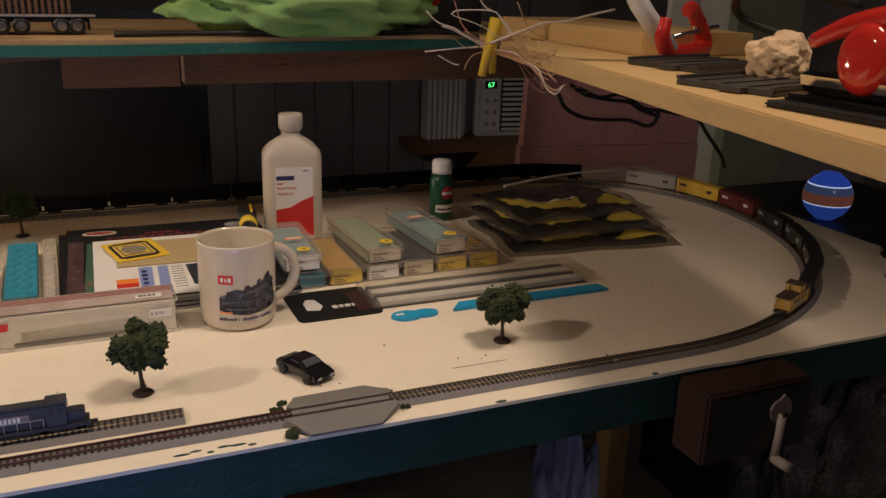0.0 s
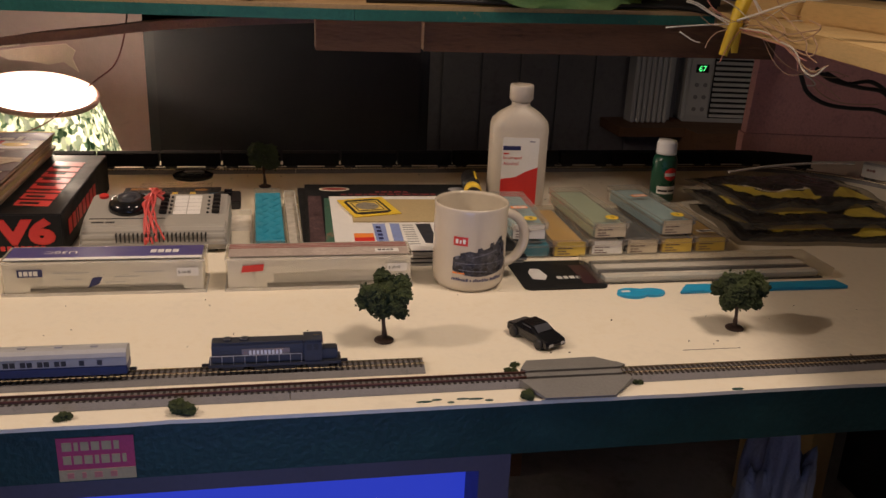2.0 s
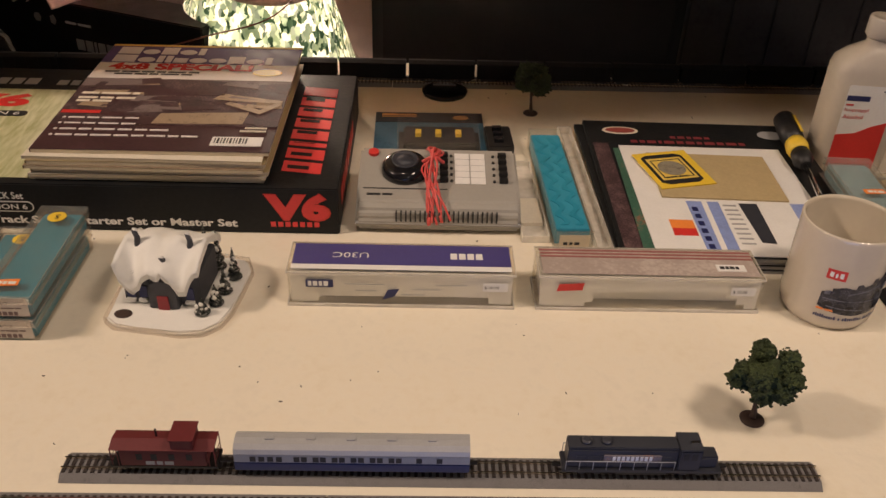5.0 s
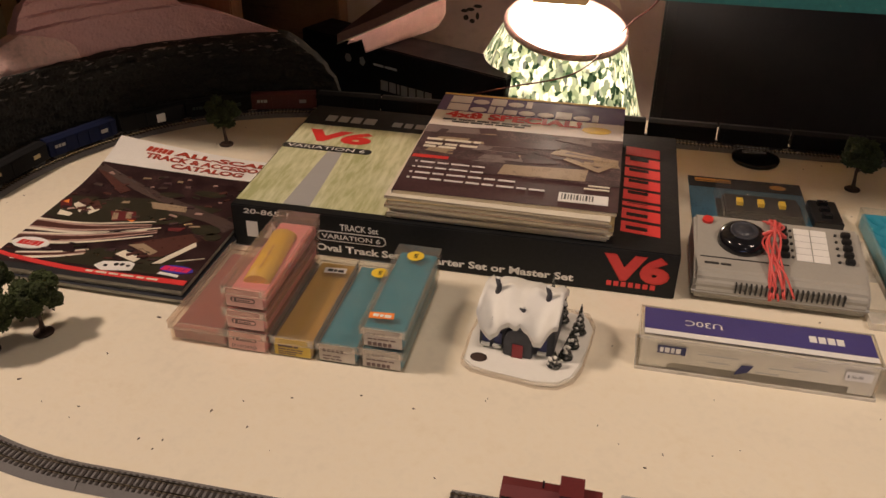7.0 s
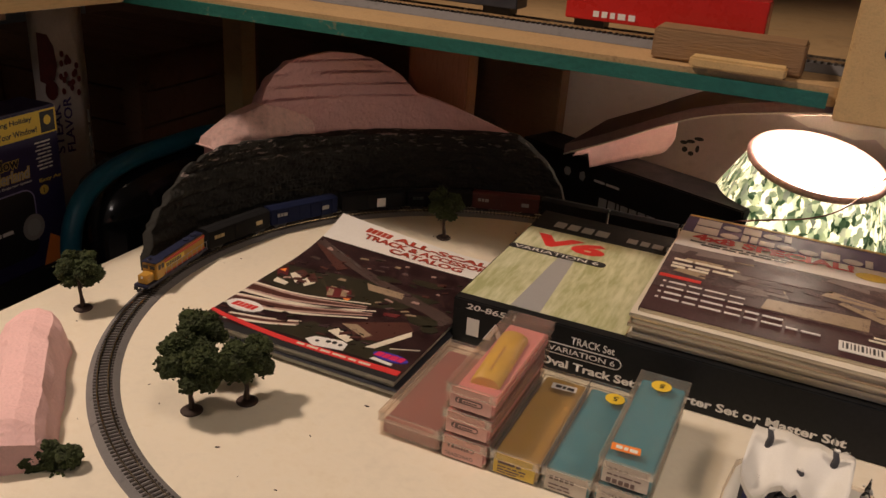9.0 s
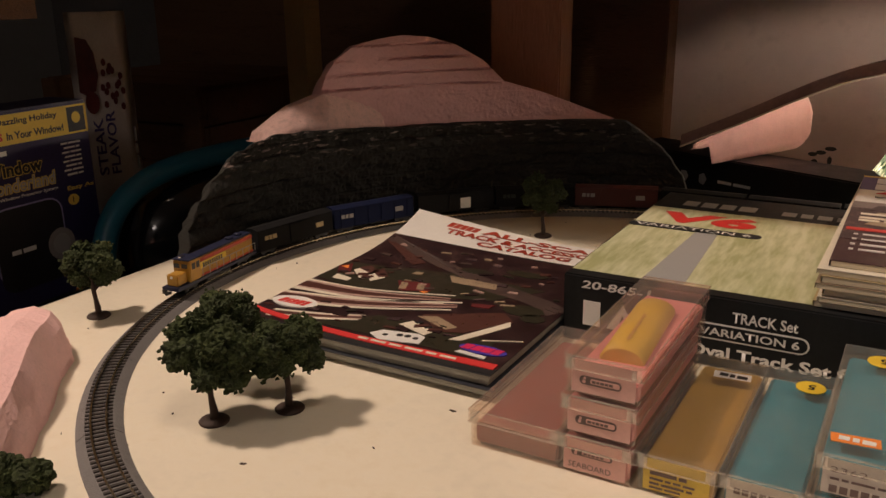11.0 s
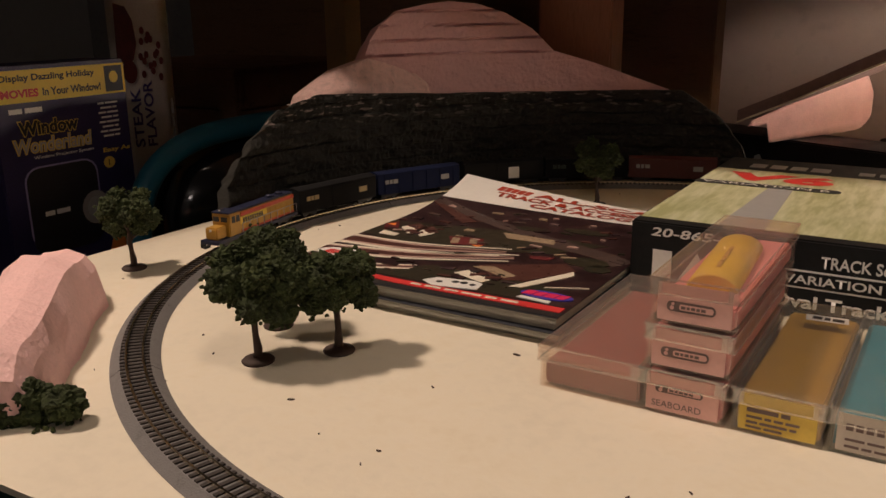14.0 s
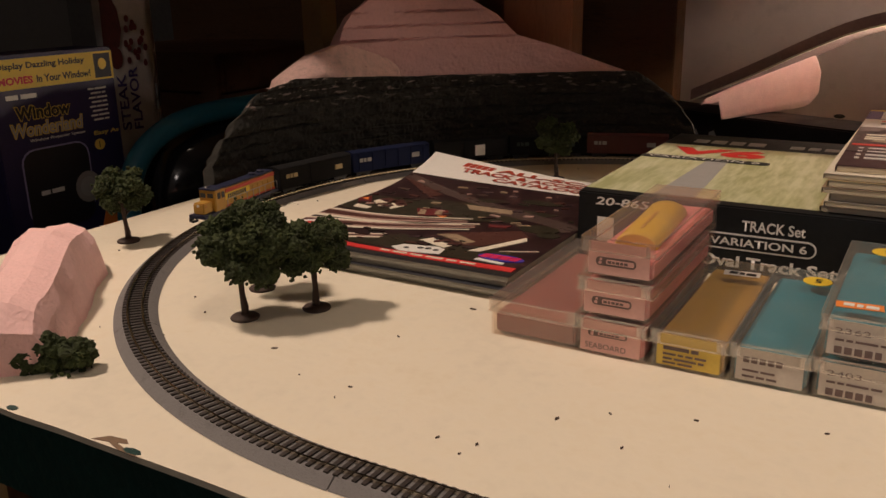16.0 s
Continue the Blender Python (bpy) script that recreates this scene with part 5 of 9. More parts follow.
for k in range(2):
    bars("line_bars", m, 0.014 + 0.012 * k, 0.1895 - 0.0065 * k, 0.0032, [0.016, 0.020, 0.014, 0.010, 0.020, 0.012][k:], INK, top_mag, 0.0028, 0.0009)
patch("pale_haze", m, [(0.0, 0.172, 0.228, 0.196)], MAG_WHITE, top_mag, 0.00042)
patch("dark_ridge", m, [[(0.03, 0.150), (0.06, 0.166), (0.10, 0.172), (0.15, 0.168), (0.19, 0.160), (0.228, 0.166), (0.228, 0.140), (0.03, 0.138)]], PHOTO_DARK, top_mag, 0.00044)
patch("truss_photo", m, [[(0.165, 0.108), (0.205, 0.084), (0.224, 0.106), (0.218, 0.112), (0.204, 0.094), (0.170, 0.114)], [(0.160, 0.118), (0.224, 0.110), (0.224, 0.116), (0.162, 0.124)]], PHOTO_TAN, top_mag, 0.0008)
patch("photo", m, [(0.0, 0.135, 0.228, 0.196)], PHOTO_SKY, top_mag, 0.0003)
patch("photo", m, [(0.0, 0.055, 0.228, 0.150)], PHOTO_DARK, top_mag, 0.0004)
patch("yellow_burst", m, [disc(0.197, 0.195, 0.017, 0.010)], YELLOW, top_mag, 0.0007)
patch("bridge_photo", m, [[(0.10, 0.058), (0.192, 0.06), (0.194, 0.088), (0.104, 0.082)]], PHOTO_TAN, top_mag, 0.0007)
patch("bridge_photo", m, [[(0.075, 0.125), (0.16, 0.13), (0.16, 0.155), (0.075, 0.15)]], PHOTO_MAROON, top_mag, 0.0006)
patch("road_photo", m, [[(0.15, 0.12), (0.225, 0.105), (0.225, 0.118), (0.158, 0.135)]], PHOTO_TAN, top_mag, 0.0006)
rnd = random.Random(14)
for k in range(46):
    u, v, a, w = rnd.uniform(0.02, 0.205), rnd.uniform(0.060, 0.165), rnd.uniform(-0.5, 0.4), rnd.uniform(0.008, 0.026)
    hh = w * rnd.uniform(0.12, 0.4)
    patch("photo_detail", m, [[(u + w * math.cos(a + b) * q, v + (w * math.sin(a + b) * 0.5 + hh * c_) * q) for b, c_, q in ((0, -1, 1), (0.3, 0.6, 0.9), (2.9, 0.9, 0.8), (3.2, -0.8, 1))][::1]], (PHOTO_TAN, PHOTO_MAROON, PHOTO_DARK, PHOTO_SKY, PHOTO_DARK, PHOTO_MAROON)[k % 6], top_mag, 0.00045 + 0.000004 * k)
for v, ws in ((0.128, [0.018, 0.03, 0.008]), (0.116, [0.02, 0.014, 0.02]), (0.108, [0.014, 0.02])):
    bars("line_bars", m, 0.008, v, 0.005, ws, PAPER, top_mag, 0.003, 0.0007)
patch("red_tag", m, [(0.002, 0.080, 0.042, 0.087)], RED, top_mag, 0.0007)
for k in range(4):
    bars("line_bars", m, 0.008, 0.068 - 0.013 * k, 0.0030, [0.003, 0.016, 0.012, 0.02, 0.014] + [0.012, 0.018, 0.010, 0.016][:max(0, 2 * k - 2)], MAG_WHITE, top_mag, 0.003, 0.0007)
patch("barcode_panel", m, [(0.168, 0.012, 0.218, 0.031)], WHITE, top_mag, 0.0006)
bars("barcode", m, 0.171, 0.017, 0.011, [0.001, 0.002, 0.001, 0.0015, 0.001, 0.002, 0.001, 0.001, 0.002, 0.001, 0.0015], INK, top_mag, 0.0017, 0.0009)
bars("line_bars", m, 0.196, 0.05, 0.003, [0.022], PAPER, top_mag, 0.001, 0.0007)
bars("line_bars", m, 0.192, 0.043, 0.003, [0.026], PAPER, top_mag, 0.001, 0.0007)

# ---- track catalogue lying on others ----
z = 0.0
for k in range(4):
    h = 0.0042
    cat = magazine("catalogue", -1.032 + (0.0, 0.003, -0.002, 0.0)[k], 1.404 + (0.002, -0.001, 0.001, 0.0)[k], z, 0.220, 0.286, h, (0.4, -0.5, 0.3, 0.0)[k], (GREY_PAINT, CHARCOAL, GREY_PAINT, CHARCOAL)[k], "track catalogue with a layout photo and a curled corner" if k == 3 else "grey catalogue in a low pile", "catalogue", "pile of catalogues")
    z += h + 0.0002
m = face((0, 0, h), (1, 0, 0), (0, 1, 0))


def print_sheet(name, u0, v0, u1, v1, mat, lift, label=""):
    """A finely divided printed area that can curl with its cover."""
    bm = bmesh.new()
    nu, nv = max(2, int((u1 - u0) / 0.008)), max(2, int((v1 - v0) / 0.008))
    for zz in (0.0, lift):
        g = [[bm.verts.new((u0 + (u1 - u0) * i / nu, v0 + (v1 - v0) * j / nv, h + zz)) for j in range(nv + 1)] for i in range(nu + 1)]
        for i in range(nu):
            for j in range(nv):
                q = (g[i][j], g[i + 1][j], g[i + 1][j + 1], g[i][j + 1])
                bm.faces.new(q if zz else q[::-1]).smooth = True
    part(name, bm, mat, cat, label)


DUSK = material("dusk_photo_print", (0.024, 0.010, 0.012), 0.42, vary=0.6, size=0.02, bump=0.02, second=(0.075, 0.036, 0.032), edge=(0.52, 0.70))
ROAD = material("road_photo_print", (0.075, 0.05, 0.045), 0.35, vary=0.25, size=0.01, bump=0.02)
LAWN = material("lawn_photo_print", (0.030, 0.028, 0.018), 0.35, vary=0.3, size=0.01, bump=0.02)
ROOF = material("roof_photo_print", (0.085, 0.034, 0.028), 0.35, vary=0.3, size=0.006, bump=0.02)
BALLAST = material("ballast_photo_print", (0.44, 0.29, 0.25), 0.35, vary=0.3, size=0.006, bump=0.02)
BRICK_RED = material("brick_red_print", (0.42, 0.045, 0.02), 0.4, vary=0.12, size=0.01, bump=0.02)
EDGE_INK = material("dark_edge_print", (0.10, 0.04, 0.025), 0.4, vary=0.1, size=0.01, bump=0.02)
print_sheet("photo", 0.0, 0.010, 0.220, 0.232, DUSK, 0.0003, "dark printed layout photo")
print_sheet("white_head", 0.0, 0.232, 0.220, 0.286, WHITE, 0.0003, "white cover heading")
for v, u, t, w in ((0.2670, 0.078, "ALL-SCALE", 0.134), (0.2530, 0.045, "TRACK & ACCESSORY", 0.167), (0.2390, 0.085, "CATALOG", 0.092)):
    words("lettering_edge", t, m, u - 0.0008, v - 0.0007, 0.0117, EDGE_INK, cat, w + 0.0016, 0.0006, 0.0, 0.045)
    words("lettering", t, m, u, v, 0.0103, BRICK_RED, cat, w, 0.0008, 0.0, 0.028)
bars("brand_bars", m, 0.040, 0.267, 0.010, [0.0055, 0.0055, 0.005, 0.0055, 0.0055], BRICK_RED, cat, 0.0012, 0.0006, 0.002)


def art(mat, k, *outlines):
    patch("photo_shape", m, outlines, mat, cat, 0.0005 + 0.00004 * k)


def strip(mat, k, pts, w0, w1):
    """A tapering band along a smooth line."""
    line = [Vector((p[0], p[1], 0)) for p in curve_points([(x, y, 0) for x, y in pts], 5)]
    left, right = [], []
    for i, p in enumerate(line):
        way = (line[min(i + 1, len(line) - 1)] - line[max(i - 1, 0)]).normalized()
        w = (w0 + (w1 - w0) * i / (len(line) - 1)) / 2
        left.append((max(0.0, p.x - way.y * w), p.y + way.x * w)), right.append((max(0.0, p.x + way.y * w), p.y - way.x * w))
    art(mat, k, right + left[::-1])


art(LAWN, 0, [(0.0, 0.105), (0.06, 0.09), (0.16, 0.12), (0.19, 0.16), (0.10, 0.165), (0.0, 0.15)], [(0.06, 0.02), (0.2, 0.02), (0.2, 0.05), (0.1, 0.055)])
strip(ROAD, 1, [(0.002, 0.222), (0.09, 0.178), (0.185, 0.138)], 0.012, 0.016)
strip(ROAD, 1, [(0.13, 0.15), (0.19, 0.136), (0.217, 0.12)], 0.014, 0.02)
for k, (p, w0, w1) in enumerate(((((0.0, 0.085), (0.06, 0.088), (0.13, 0.108)), 0.024, 0.006), (((0.0, 0.054), (0.07, 0.068), (0.142, 0.098)), 0.022, 0.006), (((0.02, 0.022), (0.06, 0.032), (0.09, 0.044)), 0.012, 0.006))):
    strip(BALLAST, 2, p, w0, w1)
    strip(PAPER, 3, [(x, y - w0 * 0.46 + 0.006 * x) for x, y in p], 0.0052, 0.002)
    strip(PAPER, 3, [(x, y + w0 * 0.42 - 0.006 * x) for x, y in p], 0.0034, 0.002)
    strip(ROOF, 4, p, w0 * 0.5, w1 * 0.4)
art(ROOF, 5, [(0.128, 0.070), (0.137, 0.076), (0.181, 0.102), (0.195, 0.088), (0.172, 0.053), (0.154, 0.046)], [(0.0, 0.216), (0.014, 0.212), (0.066, 0.178), (0.058, 0.168)])
art(PHOTO_TAN, 6, [(0.126, 0.066), (0.135, 0.062), (0.158, 0.052), (0.163, 0.060), (0.140, 0.072)], [(0.102, 0.158), (0.149, 0.156), (0.152, 0.144), (0.112, 0.144)])
art(PAPER, 7, [(0.122, 0.046), (0.128, 0.056), (0.152, 0.045), (0.149, 0.036)], [(0.168, 0.038), (0.193, 0.087), (0.197, 0.079), (0.177, 0.040)], [(0.019, 0.133), (0.024, 0.147), (0.041, 0.135), (0.036, 0.117)], [(0.034, 0.131), (0.040, 0.145), (0.055, 0.128), (0.049, 0.115)], [(0.012, 0.118), (0.03, 0.114), (0.03, 0.107), (0.014, 0.108)])
art(ROOF, 8, [(0.019, 0.140), (0.026, 0.150), (0.042, 0.139), (0.036, 0.132)], [(0.035, 0.138), (0.041, 0.148), (0.056, 0.132), (0.050, 0.126)])
art(MAROON, 9, [(0.0, 0.137), (0.008, 0.147), (0.020, 0.127), (0.010, 0.121)], [(0.069, 0.127), (0.097, 0.133), (0.107, 0.116), (0.083, 0.107)], [(0.150, 0.108), (0.168, 0.112), (0.166, 0.104), (0.152, 0.102)])
art(PHOTO_TAN, 10, [(0.074, 0.125), (0.080, 0.126), (0.086, 0.112), (0.080, 0.110)], [(0.088, 0.129), (0.094, 0.130), (0.100, 0.117), (0.094, 0.115)])
art(ORANGE, 10, [(0.003, 0.136), (0.008, 0.142), (0.012, 0.134)], [(0.098, 0.113), (0.106, 0.115), (0.105, 0.110)])
art(WHITE, 11, [(0.112, 0.022), (0.118, 0.031), (0.145, 0.036), (0.152, 0.033), (0.154, 0.021), (0.124, 0.015)], [(0.182, 0.022), (0.205, 0.020), (0.205, 0.024), (0.184, 0.026)])
art(INK, 12, disc(0.124, 0.024, 0.0022), disc(0.134, 0.028, 0.0026), disc(0.140, 0.029, 0.0026), disc(0.147, 0.028, 0.0022), [(0.130, 0.054), (0.133, 0.058), (0.137, 0.056), (0.134, 0.052)], [(0.140, 0.049), (0.143, 0.053), (0.147, 0.051), (0.144, 0.047)])
art(LAWN, 12, disc(0.192, 0.112, 0.017, 0.011, 9), disc(0.205, 0.100, 0.010, 0.008, 7), disc(0.118, 0.178, 0.016, 0.006, 9), disc(0.16, 0.19, 0.02, 0.007, 9))
art(material("blue_violet_print", (0.06, 0.05, 0.4), 0.4), 13, disc(0.198, 0.033, 0.018, 0.007))
bars("brand_bars", m, 0.182, 0.029, 0.008, [0.007, 0.006, 0.007, 0.006], material("hot_pink_print", (0.7, 0.03, 0.12), 0.4), cat, 0.001, 0.0013, 0.002)
art(PAPER, 13, [(0.19, 0.046), (0.216, 0.058), (0.216, 0.059), (0.19, 0.0475)])
patch("brand_oval", m, [disc(0.024, 0.046, 0.021, 0.011)], WHITE, cat, 0.0013)
bars("brand_bars", m, 0.010, 0.041, 0.009, [0.005, 0.004, 0.004, 0.005, 0.004], RED, cat, 0.001, 0.0015, 0.002)
strip(RED_GLOW, 15, [(0.0, 0.024), (0.03, 0.018), (0.10, 0.011), (0.218, 0.012)], 0.005, 0.008)
bars("line_bars", m, 0.11, 0.0095, 0.0028, [0.008, 0.012, 0.01, 0.014, 0.008, 0.012], PAPER, cat, 0.003, 0.0014)
patch("dark_band", m, [(0.0, 0.001, 0.22, 0.0095)], INK, cat, 0.0005)
rnd = random.Random(31)
for k in range(90):
    u, v, a, w = rnd.uniform(0.006, 0.212), rnd.uniform(0.112, 0.226) if k % 4 else rnd.uniform(0.03, 0.06), rnd.uniform(-0.4, 0.6), rnd.uniform(0.0018, 0.0062)
    hh, c, s = w * rnd.uniform(0.2, 0.7), math.cos(a), math.sin(a)
    patch("photo_detail", m, [[(u + c * p - s * q, v + s * p + c * q) for p, q in ((-w, -hh), (w, -hh * 0.7), (w * 0.8, hh), (-w * 0.9, hh * 0.8))]], (ROOF, PHOTO_DARK, DUSK, ROAD, PHOTO_DARK, ROOF, LAWN, BALLAST, DUSK, PHOTO_TAN)[k % 10], cat, 0.00118 + 0.000002 * k)
# the far corner of the cover curls up
for ob in [c for c in bpy.data.objects if c.parent is cat and c.name.split(".")[0] not in ("page_block", "cover")]:
    for v in ob.data.vertices:
        lift = max(0.0, (v.co.y - 0.15) / 0.136) ** 2.2 * max(0.0, 1 - v.co.x / 0.17) ** 1.3
        v.co.z += 0.017 * lift
        v.co.x -= 0.006 * lift

# ---- train controller with buttons ----
ctl = thing("train_controller", -0.3245, 1.5265, 0, 0, "grey plastic train controller with a black knob and red wires", "controller")
w, d = 0.166, 0.108
bm = bmesh.new()
o = [(0.004, 0.0030), (0.100, 0.0030), (d, 0.008), (d, 0.040), (0.098, 0.0465), (0.034, 0.0345), (0.014, 0.031), (0.004, 0.026), (0.0, 0.018), (0.0, 0.008)]
prism(bm, [(q, r) for q, r in o], 0, w, Matrix(((0, 0, 1, 0), (1, 0, 0, 0), (0, 1, 0, 0), (0, 0, 0, 1))))
part("housing", bm, GREY_PLASTIC, ctl, "light grey housing", 0.003)
slab("seam", -0.0006, -0.0006, 0.0125, w + 0.0006, d + 0.0006, 0.0133, GREY_PAINT, ctl)
for x in (0.012, w - 0.022):
    for y in (0.010, d - 0.02):
        slab("foot", x, y, 0.0, x + 0.01, y + 0.01, 0.003, BLACK, ctl)
tilt = (0.0465 - 0.0345) / (0.098 - 0.034)
pf = face((0, 0.034, 0.0347), (1, 0, 0), (0, 1, tilt))
slab("panel_groove", 0.006, 0.0325, 0.0335, 0.092, 0.0338, 0.0349, INK, ctl)
for k in range(22):
    slab("vent_slot", 0.040 + 0.0048 * k, -0.0004, 0.0155, 0.0415 + 0.0048 * k, 0.0040, 0.0262, INK, ctl)
bm = bmesh.new()
spin(bm, [(0.0250, -0.002), (0.0245, 0.004), (0.0225, 0.0085), (0.018, 0.0115), (0.001, 0.0125)], 32, pf @ Matrix.Translation((0.048, 0.029, 0)))
part("knob", bm, GLOSS_BLACK, ctl, "domed black speed knob")
bm = bmesh.new()
spin(bm, [(0.014, 0.0118), (0.014, 0.0130), (0.0125, 0.0133), (0.012, 0.0126), (0.008, 0.0128), (0.0075, 0.0136), (0.0005, 0.0138)], 24, pf @ Matrix.Translation((0.048, 0.031, 0)))
part("knob_dial", bm, CHARCOAL, ctl)
patch("red_button", pf, [disc(0.014, 0.056, 0.0055)], RED, ctl, 0.003, "red button")
patch("white_label", pf, [(0.100, 0.008, 0.1155, 0.058), (0.1165, 0.008, 0.132, 0.058)], WHITE, ctl, 0.0005)
patch("label_line", pf, [(0.100, 0.008 + 0.010 * k, 0.132, 0.0083 + 0.010 * k) for k in range(1, 5)], GREY_PAINT, ctl, 0.0007)
for u in (0.084, 0.146):
    for k in range(5):
        bm = bmesh.new()
        box(bm, u, 0.009 + 0.0103 * k, 0, u + 0.009, 0.0150 + 0.0103 * k, 0.005, pf)
        part("button", bm, BLACK, ctl, "", 0.0008)
        patch("screw", pf, [disc(u + (-0.005 if u > 0.1 else 0.0125), 0.012 + 0.0103 * k, 0.0015)], INK, ctl, 0.0015)
bars("brand_bars", face((0.01, 0.0137, 0.031), (1, 0, 0), (0, 1, 0.17)), 0.0, 0.009, 0.003, [0.014, 0.010], INK, ctl, 0.002)
rnd = random.Random(3)
RED_WIRE = material("red_wire", (0.70, 0.10, 0.09), 0.45, vary=0.1, size=0.01, bump=0.02)
for k in range(9):
    a, b = rnd.uniform(-0.008, 0.008), rnd.uniform(-0.006, 0.010)
    bm = bmesh.new()
    tube(bm, curve_points([(0.078 + a, 0.092 + 0.4 * b, 0.048), (0.080 - a, 0.075, 0.054 + 0.003 * (k % 3)), (0.073 + a, 0.048 + 0.5 * b, 0.048 + 0.004 * (k % 3)), (0.076 + b, 0.016 + a * 0.5, 0.037 + 0.002 * (k % 2)), (0.080 - a + b, -0.004, 0.016 + 0.5 * b)]), 0.0012, 5)
    part("wire", bm, RED_WIRE, ctl)
bm = bmesh.new()
tube(bm, curve_points([(0.066, 0.062, 0.05), (0.077, 0.058, 0.058), (0.088, 0.062, 0.05)]), 0.0022, 6)
part("wire_tie", bm, RED_WIRE, ctl)

# blister-packed switch behind the controller
bl = thing("blister_pack", -0.317, 1.690, 0, 1, "blue blister pack with a black switch inside", "blister pack")
slab("backing_card", 0, 0, 0.0003, 0.136, 0.122, 0.0015, material("dull_blue_card", (0.045, 0.15, 0.24), 0.5, vary=0.25, size=0.03, bump=0.04, second=(0.02, 0.06, 0.11), edge=(0.52, 0.66)), bl, "dark blue printed backing card")
patch("dark_head", face((0, 0, 0.0015), (1, 0, 0), (0, 1, 0)), [(0.0, 0.094, 0.136, 0.122)], SOOT, bl)
patch("orange_title", face((0, 0, 0.0015), (1, 0, 0), (0, 1, 0)), [(0.008, 0.1085, 0.052, 0.1105), (0.008, 0.1125, 0.052, 0.118), disc(0.108, 0.108, 0.010, 0.006)], material("rust_orange_print", (0.62, 0.30, 0.06), 0.5, vary=0.3, size=0.006, bump=0), bl, 0.0006)
patch("card_photo", face((0, 0, 0.0015), (1, 0, 0), (0, 1, 0)), [(0.030, 0.006, 0.128, 0.066)], SOOT, bl)
bm = bmesh.new()
box(bm, 0.036, 0.012, 0.0016, 0.122, 0.06, 0.013)
part("switch_body", bm, BLACK, bl, "black slide switch", 0.002)
for k in range(3):
    slab("slide_tab", 0.05 + 0.024 * k, 0.03, 0.0131, 0.057 + 0.024 * k, 0.042, 0.0175, YELLOW, bl, "yellow tab")
bm = bmesh.new()
open_box(bm, 0, 0, 0.098, 0.078, 0.0, 0.018)
box(bm, 0, 0, 0.018, 0.098, 0.078, 0.0187)
ob = part("bubble", bm, clear("thin_blister", (0.98, 0.97, 0.96), 0.012, 0.03), bl, "clear plastic bubble")
ob.location = (0.028, 0.004, 0.0017)
sw = thing("slide_switch", -0.182, 1.702, 0, 2, "small loose black slide switch", "switch")
slab("body", 0, 0, 0.0003, 0.032, 0.056, 0.012, BLACK, sw, "", 0.0015)
for k in range(3):
    slab("tab", 0.009, 0.01 + 0.015 * k, 0.0121, 0.02, 0.017 + 0.015 * k, 0.017, GLOSS_BLACK, sw)

# clear box with a long blue insert, and a narrow clear strip beside it
lb = thing("long_tray_box", -0.1265, 1.500, 0, 1.5, "long clear box with a bright blue moulded insert", "plastic box")
bm = bmesh.new()
open_box(bm, 0, 0, 0.038, 0.228, 0.0003, 0.024)
part("tray", bm, CLEAR, lb)
bm = bmesh.new()
box(bm, 0.0018, 0.012, 0.0015, 0.0362, 0.222, 0.019)
part("insert", bm, material("bright_teal_foam", (0.03, 0.27, 0.40), 0.6, vary=0.1, size=0.015, bump=0.2), lb, "bright blue insert", 0.001)
# raised wavy bands in a darker blue, standing for shaded hollows
for u in (0.0115, 0.0265):
    wave = [(u + 0.0042 * math.sin(k * 1.35) + 0.0012 * math.sin(k * 3.1), 0.020 + 0.006 * k) for k in range(33)]
    prism_line = [(x - 0.0026 - 0.0012 * (k % 3 == 0), y) for k, (x, y) in enumerate(wave)] + [(x + 0.0026 + 0.0012 * (k % 4 == 0), y) for k, (x, y) in enumerate(wave)][::-1]
    patch("recess", face((0, 0, 0.0190), (1, 0, 0), (0, 1, 0)), [prism_line[::-1]], BLUE_FOAM, lb, 0.0006, "darker wavy band, the shade of a recess")
patch("end_label", face((0, -0.0001, 0), (1, 0, 0), (0, 0, 1)), [(0.004, 0.004, 0.034, 0.02)], CREAM, lb)
bars("label_bars", face((0, -0.0001, 0), (1, 0, 0), (0, 0, 1)), 0.008, 0.009, 0.003, [0.004, 0.003, 0.005], INK, lb, 0.002, 0.0008)
st = thing("clear_sleeve", -0.157, 1.515, 0, 2, "flat clear plastic sleeve beside the blue tray", "plastic sleeve")
bm = bmesh.new()
open_box(bm, 0, 0, 0.028, 0.16, 0.0003, 0.008)
part("sleeve", bm, FROST, st)
bm = bmesh.new()
box(bm, 0.003, 0.03, 0.0014, 0.025, 0.08, 0.005)
part("slip", bm, PAPER, st)
st2 = thing("clear_sleeve", -0.0845, 1.495, 0, 1.5, "grey plastic strip beside the blue tray", "plastic sleeve")
bm = bmesh.new()
open_box(bm, 0, 0, 0.016, 0.27, 0.0003, 0.010)
part("sleeve", bm, FROST, st2)

# ---- pile of booklets with papers, card and envelope ----
z = 0.0
for k in range(4):
    bk = magazine("booklet", -0.066 + (0, 0.004, -0.002, 0.0)[k], 1.468 + (0.0, 0.003, 0.0, 0.002)[k], z, 0.258, 0.296, 0.0045, (0, -0.8, 0.6, -1.0)[k], SOOT, "black-covered railway booklet on top" if k == 3 else "booklet in a pile", "booklet", "pile of booklets")
    z += 0.0047
m = face((0, 0, 0.0045), (1, 0, 0), (0, 1, 0))
DULL_RED_OVAL = material("faded_red_oval", (0.30, 0.06, 0.05), 0.5, vary=0.3, size=0.005, bump=0.02)
patch("brand_oval", m, [disc(0.042, 0.270, 0.022, 0.010)], PAPER, bk)
